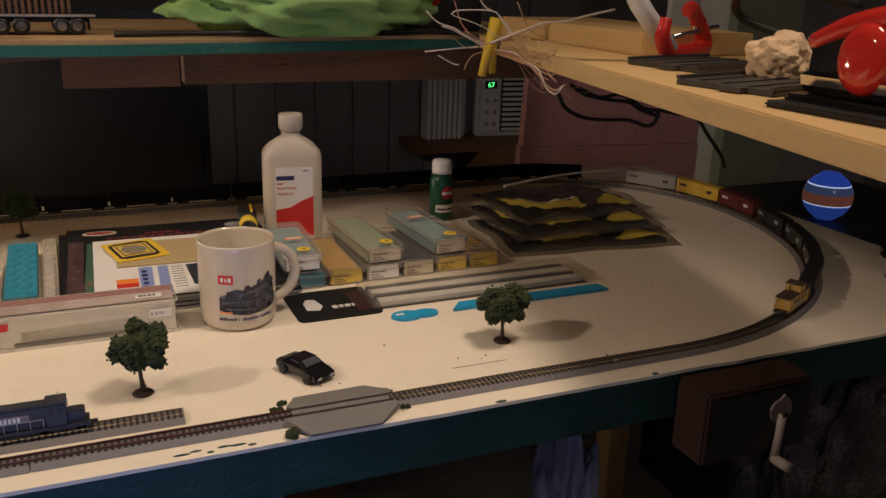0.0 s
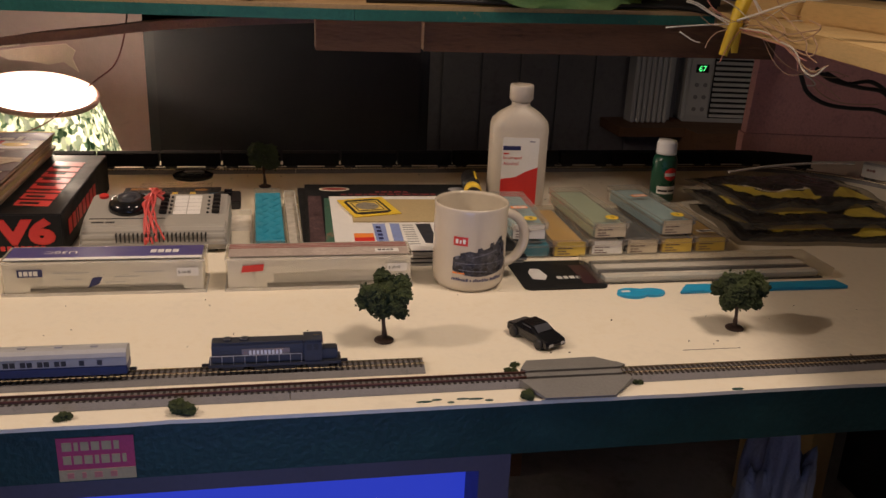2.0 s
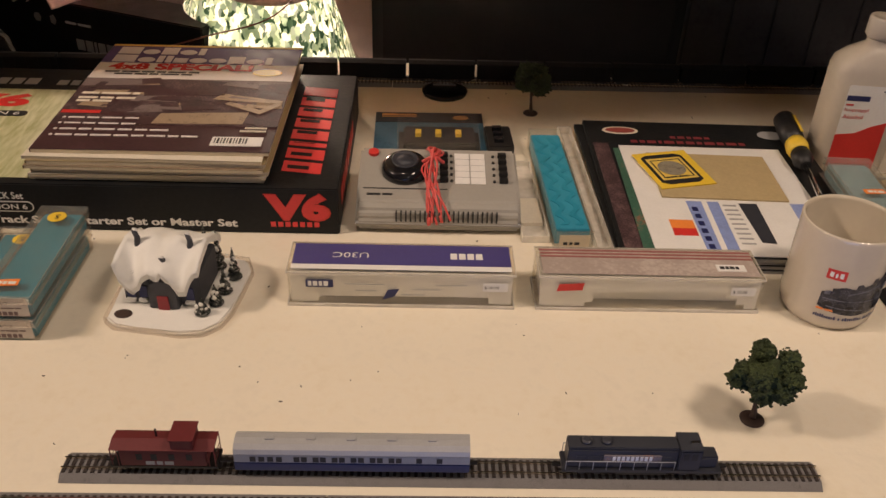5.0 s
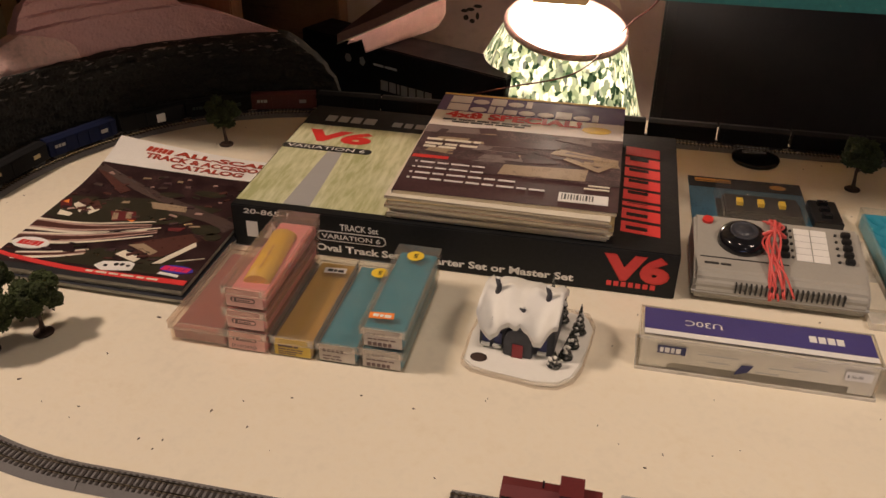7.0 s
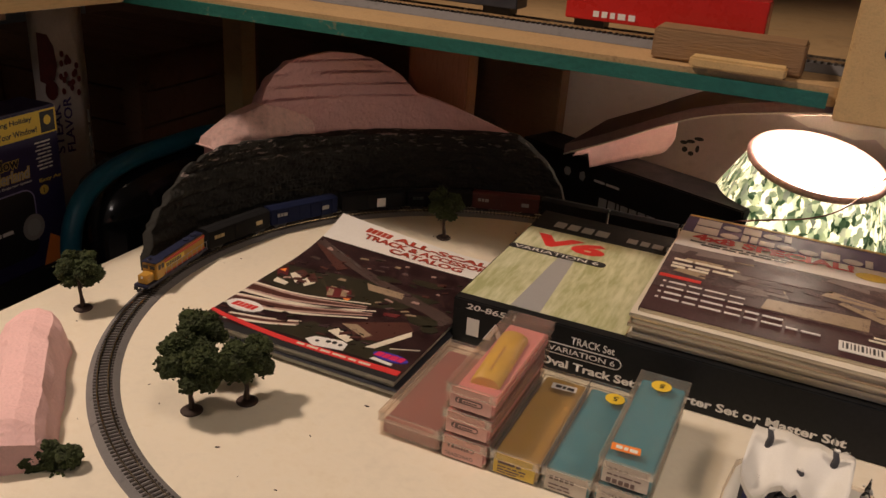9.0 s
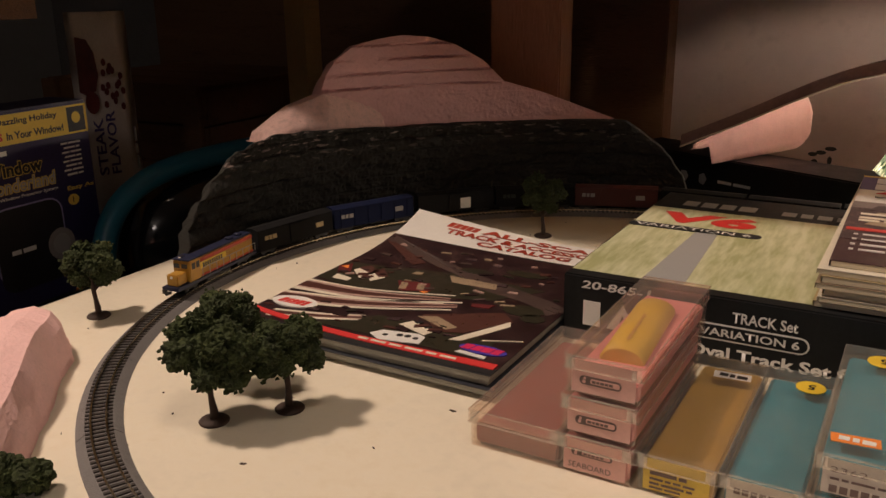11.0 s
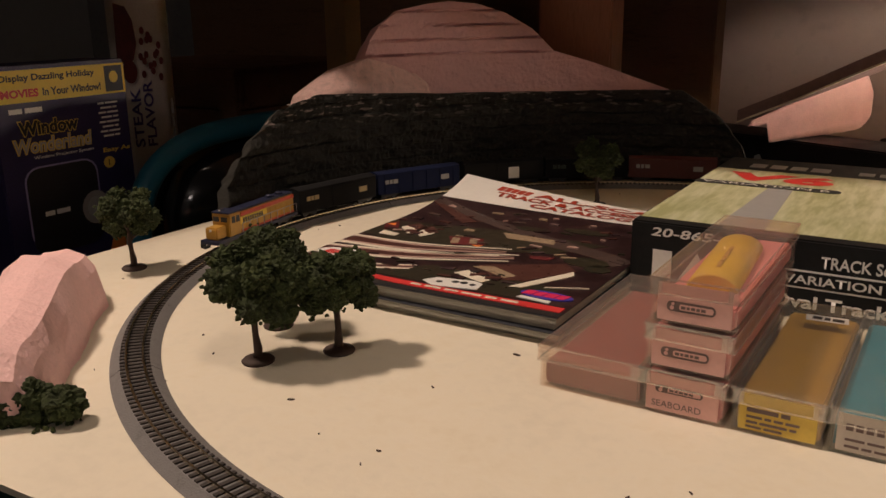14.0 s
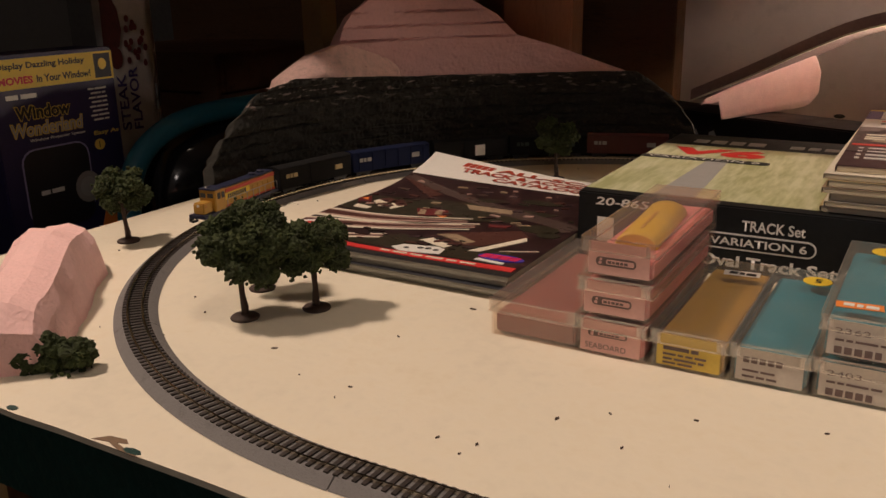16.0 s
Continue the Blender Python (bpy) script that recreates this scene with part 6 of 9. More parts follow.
patch("brand_oval", m, [disc(0.042, 0.270, 0.018, 0.007)], DULL_RED_OVAL, bk, 0.0007)
DULL_RED = material("dull_red_print", (0.20, 0.035, 0.04), 0.5, vary=0.3, size=0.006, bump=0.02)
bars("title_bars", m, 0.050, 0.238, 0.007, [0.008, 0.006, 0.010, 0.004, 0.012, 0.008, 0.010, 0.006, 0.012, 0.008, 0.012, 0.007], DULL_RED, bk, 0.003)
bars("title_bars", m, 0.10, 0.252, 0.006, [0.006, 0.008, 0.005, 0.010, 0.006], DULL_RED, bk, 0.003)
patch("cover_photo", m, [(0.004, 0.006, 0.022, 0.235)], PHOTO_DARK, bk)
patch("cover_photo", m, [[(0.022, 0.006), (0.036, 0.006), (0.044, 0.222), (0.026, 0.222)]], material("green_photo_print", (0.05, 0.13, 0.09), 0.4, vary=0.4, size=0.02, bump=0, second=(0.3, 0.1, 0.06), edge=(0.55, 0.65)), bk, 0.0006)
patch("grey_badge", m, [disc(0.225, 0.268, 0.016, 0.011)], GREY_PAINT, bk)
z0 = z
pp = thing("instruction_sheet", -0.033, 1.471, z0 + 0.0005, -1, "white instruction sheet with a printed engine", "paper")
slab("sheet", 0, 0, 0, 0.188, 0.226, 0.001, WHITE, pp)
m = face((0, 0, 0.001), (1, 0, 0), (0, 1, 0))
patch("orange_block", m, [(0.024, 0.046, 0.048, 0.062)], ORANGE, pp)
patch("red_block", m, [(0.024, 0.033, 0.048, 0.046)], RED, pp)
patch("engine_photo", m, [[(0.108, 0.024), (0.122, 0.022), (0.124, 0.098), (0.105, 0.098)]], CHARCOAL, pp)
patch("blue_band", m, [[(0.050, 0.004), (0.064, 0.004), (0.066, 0.10), (0.050, 0.10)], [(0.070, 0.004), (0.082, 0.004), (0.084, 0.10), (0.072, 0.10)], [(0.158, 0.004), (0.186, 0.004), (0.182, 0.10), (0.160, 0.10)]], material("pale_blue_print", (0.25, 0.32, 0.60), 0.4, vary=0.2, size=0.02, bump=0), pp)
for k in range(6):
    bars("text_bars", m, 0.053, 0.010 + 0.014 * k, 0.008, [0.006], NAVY, pp, 0.003, 0.0007)
for k in range(9):
    bars("text_bars", m, 0.087, 0.02 + 0.009 * k, 0.002, [0.014], GREY_PAINT, pp, 0.003, 0.0007)
env = thing("tan_envelope", -0.005, 1.576, z0 + 0.0019, -2, "small tan paper envelope", "envelope")
slab("envelope", 0, 0, 0, 0.134, 0.100, 0.0015, KRAFT, env)
yc = thing("yellow_card", -0.002, 1.590, z0 + 0.0038, 13, "yellow card printed with a black ornamental frame", "card")
bm = bmesh.new()
box(bm, 0, 0, 0, 0.070, 0.092, 0.001)
part("card", bm, YELLOW, yc)
yc.scale = (0.92, 0.86, 1.0)
m = face((0, 0, 0.001), (1, 0, 0), (0, 1, 0))
patch("black_frame", m, [[(0.006, 0.014), (0.014, 0.008), (0.052, 0.008), (0.060, 0.014), (0.060, 0.078), (0.052, 0.084), (0.014, 0.084), (0.006, 0.078)]], INK, yc)
patch("card_field", m, [[(0.010, 0.018), (0.056, 0.018), (0.056, 0.074), (0.010, 0.074)]], LABEL_YELLOW, yc, 0.0007)
patch("frame_line", m, [(0.0135, 0.0225, 0.0525, 0.0240), (0.0135, 0.0675, 0.0525, 0.0690), (0.0135, 0.0240, 0.0150, 0.0675), (0.0510, 0.0240, 0.0525, 0.0675)], INK, yc, 0.0009)
patch("medallion", m, [disc(0.033, 0.046, 0.017, 0.019)], material("engraved_grey_print", (0.30, 0.27, 0.20), 0.6, vary=0.6, size=0.004, bump=0, second=(0.05, 0.045, 0.04), edge=(0.52, 0.60)), yc, 0.001)
bars("text_bars", m, 0.016, 0.022, 0.003, [0.014, 0.012], INK, yc, 0.003, 0.001)

sd = thing("screwdriver", 0.212, 1.700, 0.011, 110, "black and yellow screwdriver leaning on the booklets", "screwdriver")
sd.matrix_basis = pose(0.176, 1.705, z0 + 0.014, 0, 0, -98)
bm = bmesh.new()
turn_x = Matrix.Rotation(radians(90), 4, "Y")
spin(bm, [(0.004, -0.05), (0.0125, -0.045), (0.0135, -0.01), (0.0115, 0.02)], 14, turn_x)
part("handle", bm, BLACK, sd, "black handle")
bm = bmesh.new()
spin(bm, [(0.0118, 0.02), (0.0128, 0.03), (0.011, 0.045)], 14, turn_x)
part("grip_ring", bm, YELLOW, sd, "yellow ring")
bm = bmesh.new()
spin(bm, [(0.0105, 0.0455), (0.0115, 0.06), (0.006, 0.075)], 14, turn_x)
part("collar", bm, BLACK, sd)
bm = bmesh.new()
spin(bm, [(0.003, 0.0755), (0.003, 0.14), (0.0012, 0.15)], 10, turn_x)
part("shaft", bm, CHROME, sd)
patch("yellow_stripe", face((-0.03, 0.004, 0.0137), (1, 0, 0), (0, 1, 0)), [(0, 0, 0.045, 0.003)], YELLOW, sd)

# ---- mug ----
mug = thing("mug", 0.1125, 1.4205, 0, 0, "cream ceramic mug printed with a dark steam engine", "mug")
bm = bmesh.new()
spin(bm, [(0.034, 0.0003), (0.0365, 0.0012), (0.0395, 0.006), (0.0408, 0.015), (0.0410, 0.090), (0.0412, 0.0935), (0.0404, 0.0950), (0.0388, 0.0945), (0.0380, 0.0915), (0.0378, 0.012), (0.034, 0.007), (0.001, 0.006)], 56)
part("body", bm, CERAMIC, mug)
bm = bmesh.new()
tube(bm, [Vector((0.0385 + 0.028 * math.sin(a) * (1 if a > 0 else 0), 0, 0.049 + 0.030 * math.cos(a))) for a in np.linspace(0.02, math.pi - 0.02, 18)], 0.0055, 10)
for v in bm.verts:
    v.co.y *= 1.25
h_ob = part("handle", bm, CERAMIC, mug)
h_ob.rotation_euler = (0, 0, radians(8))


def wrap_patch(name, shapes, mat, parent, r, lift):
    """Print bent round an upright cylinder: u is the way round in metres from the front."""
    bm = bmesh.new()
    for s in shapes:
        cx = sum(p[0] for p in s) / len(s)
        cy = sum(p[1] for p in s) / len(s)
        ring = []
        for (u0, v0), (u1, v1) in zip(s, list(s[1:]) + [s[0]]):
            n = max(1, int(math.hypot(u1 - u0, v1 - v0) / 0.003))
            ring += [(u0 + (u1 - u0) * k / n, v0 + (v1 - v0) * k / n) for k in range(n)]
        rings = []
        for f in (1.0, 0.8, 0.6, 0.4, 0.2, 0.02):
            rings.append([bm.verts.new(((r + lift) * math.sin((cx + (u - cx) * f) / r), -(r + lift) * math.cos((cx + (u - cx) * f) / r), cy + (v - cy) * f)) for u, v in ring])
        for a, b in zip(rings, rings[1:]):
            for k in range(len(ring)):
                j = (k + 1) % len(ring)
                bm.faces.new((a[k], a[j], b[j], b[k]))
        bm.faces.new(rings[-1])
    return part(name, bm, mat, parent)


ENG = material("dark_engine_print", (0.03, 0.032, 0.045), 0.3, vary=0.6, size=0.008, bump=0, second=(0.16, 0.16, 0.19), edge=(0.56, 0.64))
wrap_patch("engine_print", [[(-0.027, 0.026), (-0.012, 0.0215), (0.004, 0.0200), (0.022, 0.0215), (0.036, 0.0240), (0.041, 0.0275), (0.041, 0.034), (0.039, 0.039), (0.0385, 0.053), (0.0355, 0.0575), (0.0325, 0.0580), (0.0325, 0.0635), (0.0275, 0.0635), (0.0270, 0.0570), (0.020, 0.0550), (0.0185, 0.0585), (0.0145, 0.0575), (0.0140, 0.0530), (0.006, 0.0505), (0.0045, 0.0535), (0.0005, 0.0525), (0.0, 0.0485), (-0.008, 0.0465), (-0.0085, 0.0495), (-0.0185, 0.0465), (-0.0185, 0.0435), (-0.0265, 0.0410)]], ENG, mug, 0.041, 0.0002)
PRINT_GREY = material("grey_engine_print", (0.13, 0.14, 0.18), 0.3, vary=0.5, size=0.004, bump=0)
PRINT_BLACK = material("black_engine_print", (0.008, 0.008, 0.014), 0.3, vary=0.3, size=0.004, bump=0)
wrap_patch("engine_wheel", [disc(u_, v_, r_, r_, 16) for u_, v_, r_ in ((-0.019, 0.0285, 0.0042), (-0.010, 0.0270, 0.0044), (-0.0005, 0.0262, 0.0044), (0.009, 0.0262, 0.0044), (0.021, 0.0265, 0.0030), (0.029, 0.0275, 0.0028))], PRINT_BLACK, mug, 0.041, 0.0003)
wrap_patch("engine_rod", [[(-0.020, 0.0272), (0.012, 0.0250), (0.012, 0.0262), (-0.020, 0.0284)], [(-0.024, 0.0345), (0.034, 0.0345), (0.034, 0.0355), (-0.024, 0.0357)]], PRINT_GREY, mug, 0.041, 0.0004)
wrap_patch("engine_highlight", [[(-0.006, 0.0415), (0.024, 0.0485), (0.024, 0.0500), (-0.006, 0.0430)], [(-0.024, 0.0390), (-0.0195, 0.0400), (-0.0195, 0.0440), (-0.024, 0.0425)], disc(0.0335, 0.0475, 0.0042, 0.0058, 16)], PRINT_GREY, mug, 0.041, 0.0004)
wrap_patch("engine_lamp", [disc(0.0335, 0.0480, 0.0030, 0.0044, 14)], PRINT_BLACK, mug, 0.041, 0.0005)
wrap_patch("red_badge", [[(-0.027, 0.055), (-0.011, 0.055), (-0.011, 0.065), (-0.027, 0.065)]], RED, mug, 0.041, 0.0002)
wrap_patch("badge_bars", [[(-0.0245, 0.0575), (-0.0215, 0.0575), (-0.0215, 0.0625), (-0.0245, 0.0625)], [(-0.020, 0.0575), (-0.018, 0.0575), (-0.018, 0.0615), (-0.020, 0.0615)], [(-0.0165, 0.0575), (-0.0135, 0.0575), (-0.0135, 0.0625), (-0.0165, 0.0625)]], WHITE, mug, 0.041, 0.0004)
rnd = random.Random(8)
u_ = -0.0275
for n_letters in (10, 1, 9, 8):
    for _ in range(n_letters):
        w_, h_ = rnd.uniform(0.0011, 0.0018), rnd.choice((0.0026, 0.0026, 0.0036))
        wrap_patch("caption_bar", [[(u_, 0.0142 + 0.022 * abs(u_)), (u_ + w_, 0.0142 + 0.022 * abs(u_)), (u_ + w_, 0.0142 + 0.022 * abs(u_) + h_), (u_, 0.0142 + 0.022 * abs(u_) + h_)]], NAVY, mug, 0.041, 0.0002)
        u_ += w_ + 0.0006
    u_ += 0.0018
wrap_patch("caption_bars", [[(-0.027, 0.0225), (-0.021, 0.0225), (-0.021, 0.0245), (-0.027, 0.0245)], [(-0.020, 0.0225), (-0.013, 0.0225), (-0.013, 0.0245), (-0.020, 0.0245)]], ORANGE, mug, 0.041, 0.0002)

# ---- rubbing-alcohol bottle ----
bot = thing("alcohol_bottle", 0.2400, 1.700, 0, -6, "white plastic bottle with a red and white label", "bottle")
bm = bmesh.new()
rings = []
for wx, wy, z, r in ((0.036, 0.022, 0.0003, 0.01), (0.0395, 0.025, 0.004, 0.012), (0.040, 0.0255, 0.02, 0.012), (0.040, 0.0255, 0.122, 0.012), (0.0385, 0.0245, 0.130, 0.013), (0.030, 0.021, 0.140, 0.015), (0.019, 0.0165, 0.1475, 0.0158), (0.0135, 0.0132, 0.1505, 0.0129), (0.0128, 0.0126, 0.1565, 0.0122)):
    rings.append([bm.verts.new((x, y, z)) for x, y in rounded(-wx, -wy, wx, wy, min(r, wy * 0.98), 5)])
for a, b in zip(rings, rings[1:]):
    for k in range(len(a)):
        j = (k + 1) % len(a)
        bm.faces.new((a[k], a[j], b[j], b[k])).smooth = True
bm.faces.new(rings[0][::-1]), bm.faces.new(rings[-1])
part("body", bm, BOTTLE, bot, "milky white body")
bm = bmesh.new()
spin(bm, [(0.0138, 0.1567), (0.0150, 0.1590), (0.0168, 0.1605), (0.0166, 0.178), (0.0158, 0.1803), (0.0125, 0.1806), (0.0122, 0.1796), (0.001, 0.1796)], 40)
part("cap", bm, BOTTLE, bot, "ribbed white cap")
m = face((0, -0.0257, 0), (1, 0, 0), (0, 0, 1))
patch("label", m, [rounded(-0.026, 0.006, 0.026, 0.110, 0.003)], WHITE, bot, 0.0003)
patch("red_field", m, [[(-0.026, 0.010), (0.026, 0.010), (0.026, 0.068), (0.010, 0.062), (-0.006, 0.053), (-0.026, 0.050)]], RED, bot, 0.0006)
bars("brand_bars", m, -0.025, 0.092, 0.006, [0.025], NAVY, bot, 0.002, 0.0006)
words("lettering", "Isopropyl", m, -0.024, 0.078, 0.0055, RED, bot, 0.026, 0.0006)
words("lettering", "Alcohol", m, -0.024, 0.0705, 0.005, RED, bot, 0.022, 0.0006)
bars("line_bars", m, -0.024, 0.086, 0.002, [0.008], RED, bot, 0.002, 0.0006)
bars("line_bars", m, 0.012, 0.104, 0.0012, [0.008], NAVY, bot, 0.002, 0.0006)

# ---- green craft-paint bottle ----
pb = thing("paint_bottle", 0.4860, 1.735, 0, 0, "small green craft paint bottle with a white cap", "paint bottle")
bm = bmesh.new()
spin(bm, [(0.017, 0.0003), (0.0185, 0.002), (0.0185, 0.064), (0.0165, 0.070), (0.012, 0.0735)], 32)
part("body", bm, material("deep_green_paint", (0.01, 0.075, 0.04), 0.3, vary=0.08, size=0.02, bump=0.02), pb)
bm = bmesh.new()
spin(bm, [(0.0155, 0.0737), (0.0158, 0.079), (0.0152, 0.0795), (0.0155, 0.0885), (0.0140, 0.0945), (0.001, 0.095)], 28)
part("cap", bm, WHITE, pb, "worn white flip cap")
wrap_patch("label_apple", [disc(0.004, 0.045, 0.011, 0.010)], RED, pb, 0.0185, 0.0003)
wrap_patch("label_band", [[(-0.016, 0.014), (0.018, 0.014), (0.018, 0.026), (-0.016, 0.026)]], WHITE, pb, 0.0185, 0.0003)
wrap_patch("label_bars", [[(-0.014, 0.0175), (0.0, 0.0175), (0.0, 0.0205), (-0.014, 0.0205)], [(0.002, 0.0175), (0.014, 0.0175), (0.014, 0.0205), (0.002, 0.0205)]], INK, pb, 0.0185, 0.0006)
wrap_patch("label_bars", [[(-0.006, 0.042), (0.013, 0.042), (0.013, 0.047), (-0.006, 0.047)]], WHITE, pb, 0.0185, 0.0006)


# ---- dark plastic bags with yellow bands ----
SMOKE = clear("smoky_clear_film", (0.55, 0.52, 0.46), 0.12, 0.10)
BAG_FILM = material("smoky_black_film", (0.030, 0.028, 0.027), 0.30, vary=0.3, size=0.03, bump=0.15)


def bag(x, y, z, w, d, rz, seed, label):
    t = thing("plastic_bag", x, y, z, rz, label, "plastic bag", "pile of plastic bags")
    nx, ny = 72, 54
    for name, mat, z_off, keep in (("film", BAG_FILM, 0, 0), ("yellow_band", ACID, 0.0010, 1), ("yellow_band", ACID, 0.0010, 2), ("clear_margin", SMOKE, 0.0004, 3), ("pale_line", PAPER, 0.0012, 4)):
        bm = bmesh.new()
        v = {}
        for i in range(nx + 1):
            for j in range(ny + 1):
                u, q = i / nx, j / ny
                hgt = 0.011 * (4 * u * (1 - u)) ** 0.4 * (4 * q * (1 - q)) ** 0.5
                hgt += 0.0045 * noise.noise((u * 5, q * 5, seed)) + 0.0024 * noise.noise((u * 14, q * 9, seed + 3)) + 0.0012 * noise.noise((u * 31, q * 22, seed + 8))
                ex = 0.012 * noise.noise((q * 3, seed, u)) + (0.02 * (1 - abs(q - 0.5) * 2) if u == 1 else 0)
                v[i, j] = bm.verts.new((w * (u - 0.5) + ex, d * (q - 0.5) + 0.010 * noise.noise((u * 3, seed, 7)), max(0.0006, hgt) + z_off))
        for i in range(nx):
            for j in range(ny):
                u, q = (i + 0.5) / nx, (j + 0.5) / ny
                c = 0.50 - 1.55 * (u - 0.09) if u < 0.28 else 0.205 + 0.10 * (u - 0.28)
                left = 0.09 < u < 0.58 and c - 0.03 < q < c + 0.15
                line = 0.12 < u < 0.60 and c + 0.16 < q < c + 0.185
                right = 0.65 < u < 0.955 and 0.15 < q < (0.15 + 1.3 * (u - 0.65) if u < 0.85 else 0.41 - 1.5 * (u - 0.85))
                margin = q < 0.09 or u < 0.05 or u > 0.95
                if (keep == 0 and not margin) or (keep == 1 and left) or (keep == 2 and right) or (keep == 3 and margin) or (keep == 4 and line and not margin):
                    bm.faces.new((v[i, j], v[i + 1, j], v[i + 1, j + 1], v[i, j + 1])).smooth = True
        bmesh.ops.delete(bm, geom=[p for p in bm.verts if not p.link_faces], context="VERTS")
        if keep in (0, 3):
            rim = [e for e in bm.edges if len(e.link_faces) == 1]
            made = bmesh.ops.extrude_edge_only(bm, edges=rim)["geom"]
            for p in made:
                if isinstance(p, bmesh.types.BMVert):
                    p.co.z = 0.0002
        part(name, bm, mat, t, ("glossy black film", "yellow printed band", "yellow printed band", "clear plastic margin", "thin pale line")[keep])
    return t


bag(0.645, 1.600, 0.0, 0.270, 0.19, -6, 2, "glossy black plastic bag with yellow bands")
bag(0.655, 1.648, 0.012, 0.255, 0.20, -1, 5, "glossy black plastic bag with yellow bands")
bag(0.672, 1.690, 0.023, 0.245, 0.185, 7, 9, "crumpled black plastic bag with yellow bands on top")
zz = thing("zip_strip", 0.74, 1.80, 0.036, 6, "clear zip strip of a bag", "plastic strip")
bm = bmesh.new()
tube(bm, curve_points([(-0.13, -0.02, 0.0), (-0.04, -0.008, 0.004), (0.06, 0.006, 0.003), (0.15, 0.02, -0.004)]), 0.0022, 6)
part("strip", bm, FROST, zz)

# ---- flat blister of rail parts, blue strip and tag ----
rp = thing("rail_pack", 0.172, 1.384, 0, 0.5, "long clear blister of rail parts with a black card", "blister pack")
bm = bmesh.new()
prism(bm, rounded(0.0, 0.0, 0.098, 0.088, 0.008), 0.0003, 0.002)
part("card", bm, SOOT, rp, "black printed card")
tf = face((0, 0, 0.002), (1, 0, 0), (0, 1, 0))
patch("hang_hole", tf, [[(0.016, 0.030), (0.03, 0.026), (0.036, 0.038), (0.032, 0.060), (0.022, 0.062), (0.016, 0.05)]], WHITE, rp)
bars("card_bars", tf @ pose(0, 0, 0, 0, 0, 0), 0.046, 0.028, 0.008, [0.006, 0.005, 0.006, 0.006], WHITE, rp, 0.002)
patch("card_photo", tf, [(0.072, 0.012, 0.095, 0.07)], PHOTO_MAROON, rp)
bm = bmesh.new()
open_box(bm, 0, 0, 0.300, 0.070, 0.0, 0.010)
box(bm, 0, 0, 0.0101, 0.30, 0.07, 0.0107)
ob = part("bubble", bm, CLEAR, rp, "long clear bubble")
ob.location = (0.088, 0.010, 0.0022)
for y, d_, mt in ((0.018, 0.015, WHITE), (0.036, 0.007, CHARCOAL), (0.047, 0.015, WHITE), (0.066, 0.008, CHROME)):
    slab("rail_strip", 0.0995, y, 0.0008, 0.372, y + d_, 0.006, mt, rp)
slab("tray_base", 0.0985, 0.012, 0.0002, 0.376, 0.078, 0.0007, SOOT, rp)
bs = thing("blue_strip", 0.345, 1.362, 0, 0.3, "flat bright blue plastic strip beside the tree", "plastic strip")
bm = bmesh.new()
prism(bm, [(0.0, 0.0), (0.212, 0.0), (0.208, 0.020), (0.016, 0.020)], 0.0003, 0.004)
part("strip", bm, SKY_BLUE, bs, "", 0.0008)
tg = thing("blue_tag", 0.299, 1.3645, 0, 0, "bright blue rounded plastic tag", "tag")
bm = bmesh.new()
prism(bm, [(x * 1.0, y) for x, y in disc(-0.010, 0, 0.0175, 0.0125, 22)], 0.0003, 0.0035)
prism(bm, disc(0.013, 0.001, 0.0155, 0.010, 20), 0.0003, 0.0034)
part("tag", bm, SKY_BLUE, tg)
# white patch painted on as a glint of the plastic
patch("tag_shine", face((0, 0, 0.0035), (1, 0, 0), (0, 1, 0)), [(-0.022, 0.000, -0.012, 0.004)], WHITE, tg)

# ---- black toy car ----
car = thing("toy_car", 0.147, 1.262, 0, -63, "small black toy sports car", "toy car")
bm = bmesh.new()
prof = [(-0.029, 0.004), (-0.029, 0.0115), (-0.019, 0.013), (-0.012, 0.0185), (0.004, 0.0185), (0.012, 0.013), (0.027, 0.0105), (0.029, 0.006), (0.028, 0.003)]
front = [[bm.verts.new((x, s * (0.0125 - (0.0022 if zq > 0.014 else 0)), zq)) for x, zq in prof] for s in (-1, 1)]
bm.faces.new(front[0]), bm.faces.new(front[1][::-1])
for k in range(len(prof)):
    j = (k + 1) % len(prof)
    bm.faces.new((front[0][k], front[1][k], front[1][j], front[0][j]))
bmesh.ops.recalc_face_normals(bm, faces=bm.faces[:])
part("body", bm, GLOSS_BLACK, car, "gloss black body", 0.001)
for s in (-1, 1):
    sf_ = face((0, s * 0.0108, 0), (1 if s < 0 else -1, 0, 0), (0, 0, 1))
    patch("side_window", sf_, [[(-0.0085 * 1, 0.0142), (0.0065, 0.0142), (0.003, 0.0176), (-0.008, 0.0176)]] if s < 0 else [[(-0.0065, 0.0142), (0.0085, 0.0142), (0.008, 0.0176), (-0.003, 0.0176)]], CHARCOAL, car, 0.0004)
for x in (-0.018, 0.017):
    for y in (-0.0125, 0.0125):
        bm = bmesh.new()
        spin(bm, [(0.002, -0.0022), (0.0052, -0.0018), (0.0052, 0.0018), (0.002, 0.0022)], 16, Matrix.Translation((x, y, 0.0053)) @ Matrix.Rotation(radians(90), 4, "X"))
        part("wheel", bm, BLACK, car)
for x, y in ((0.0083, 0.0),):
    bm = bmesh.new()
    box(bm, -0.004, -0.009, 0, 0.004, 0.009, 0.0006, Matrix.Translation((0.0085, 0, 0.0162)) @ Matrix.Rotation(radians(34), 4, "Y"))
    part("windscreen", bm, CHARCOAL, car)
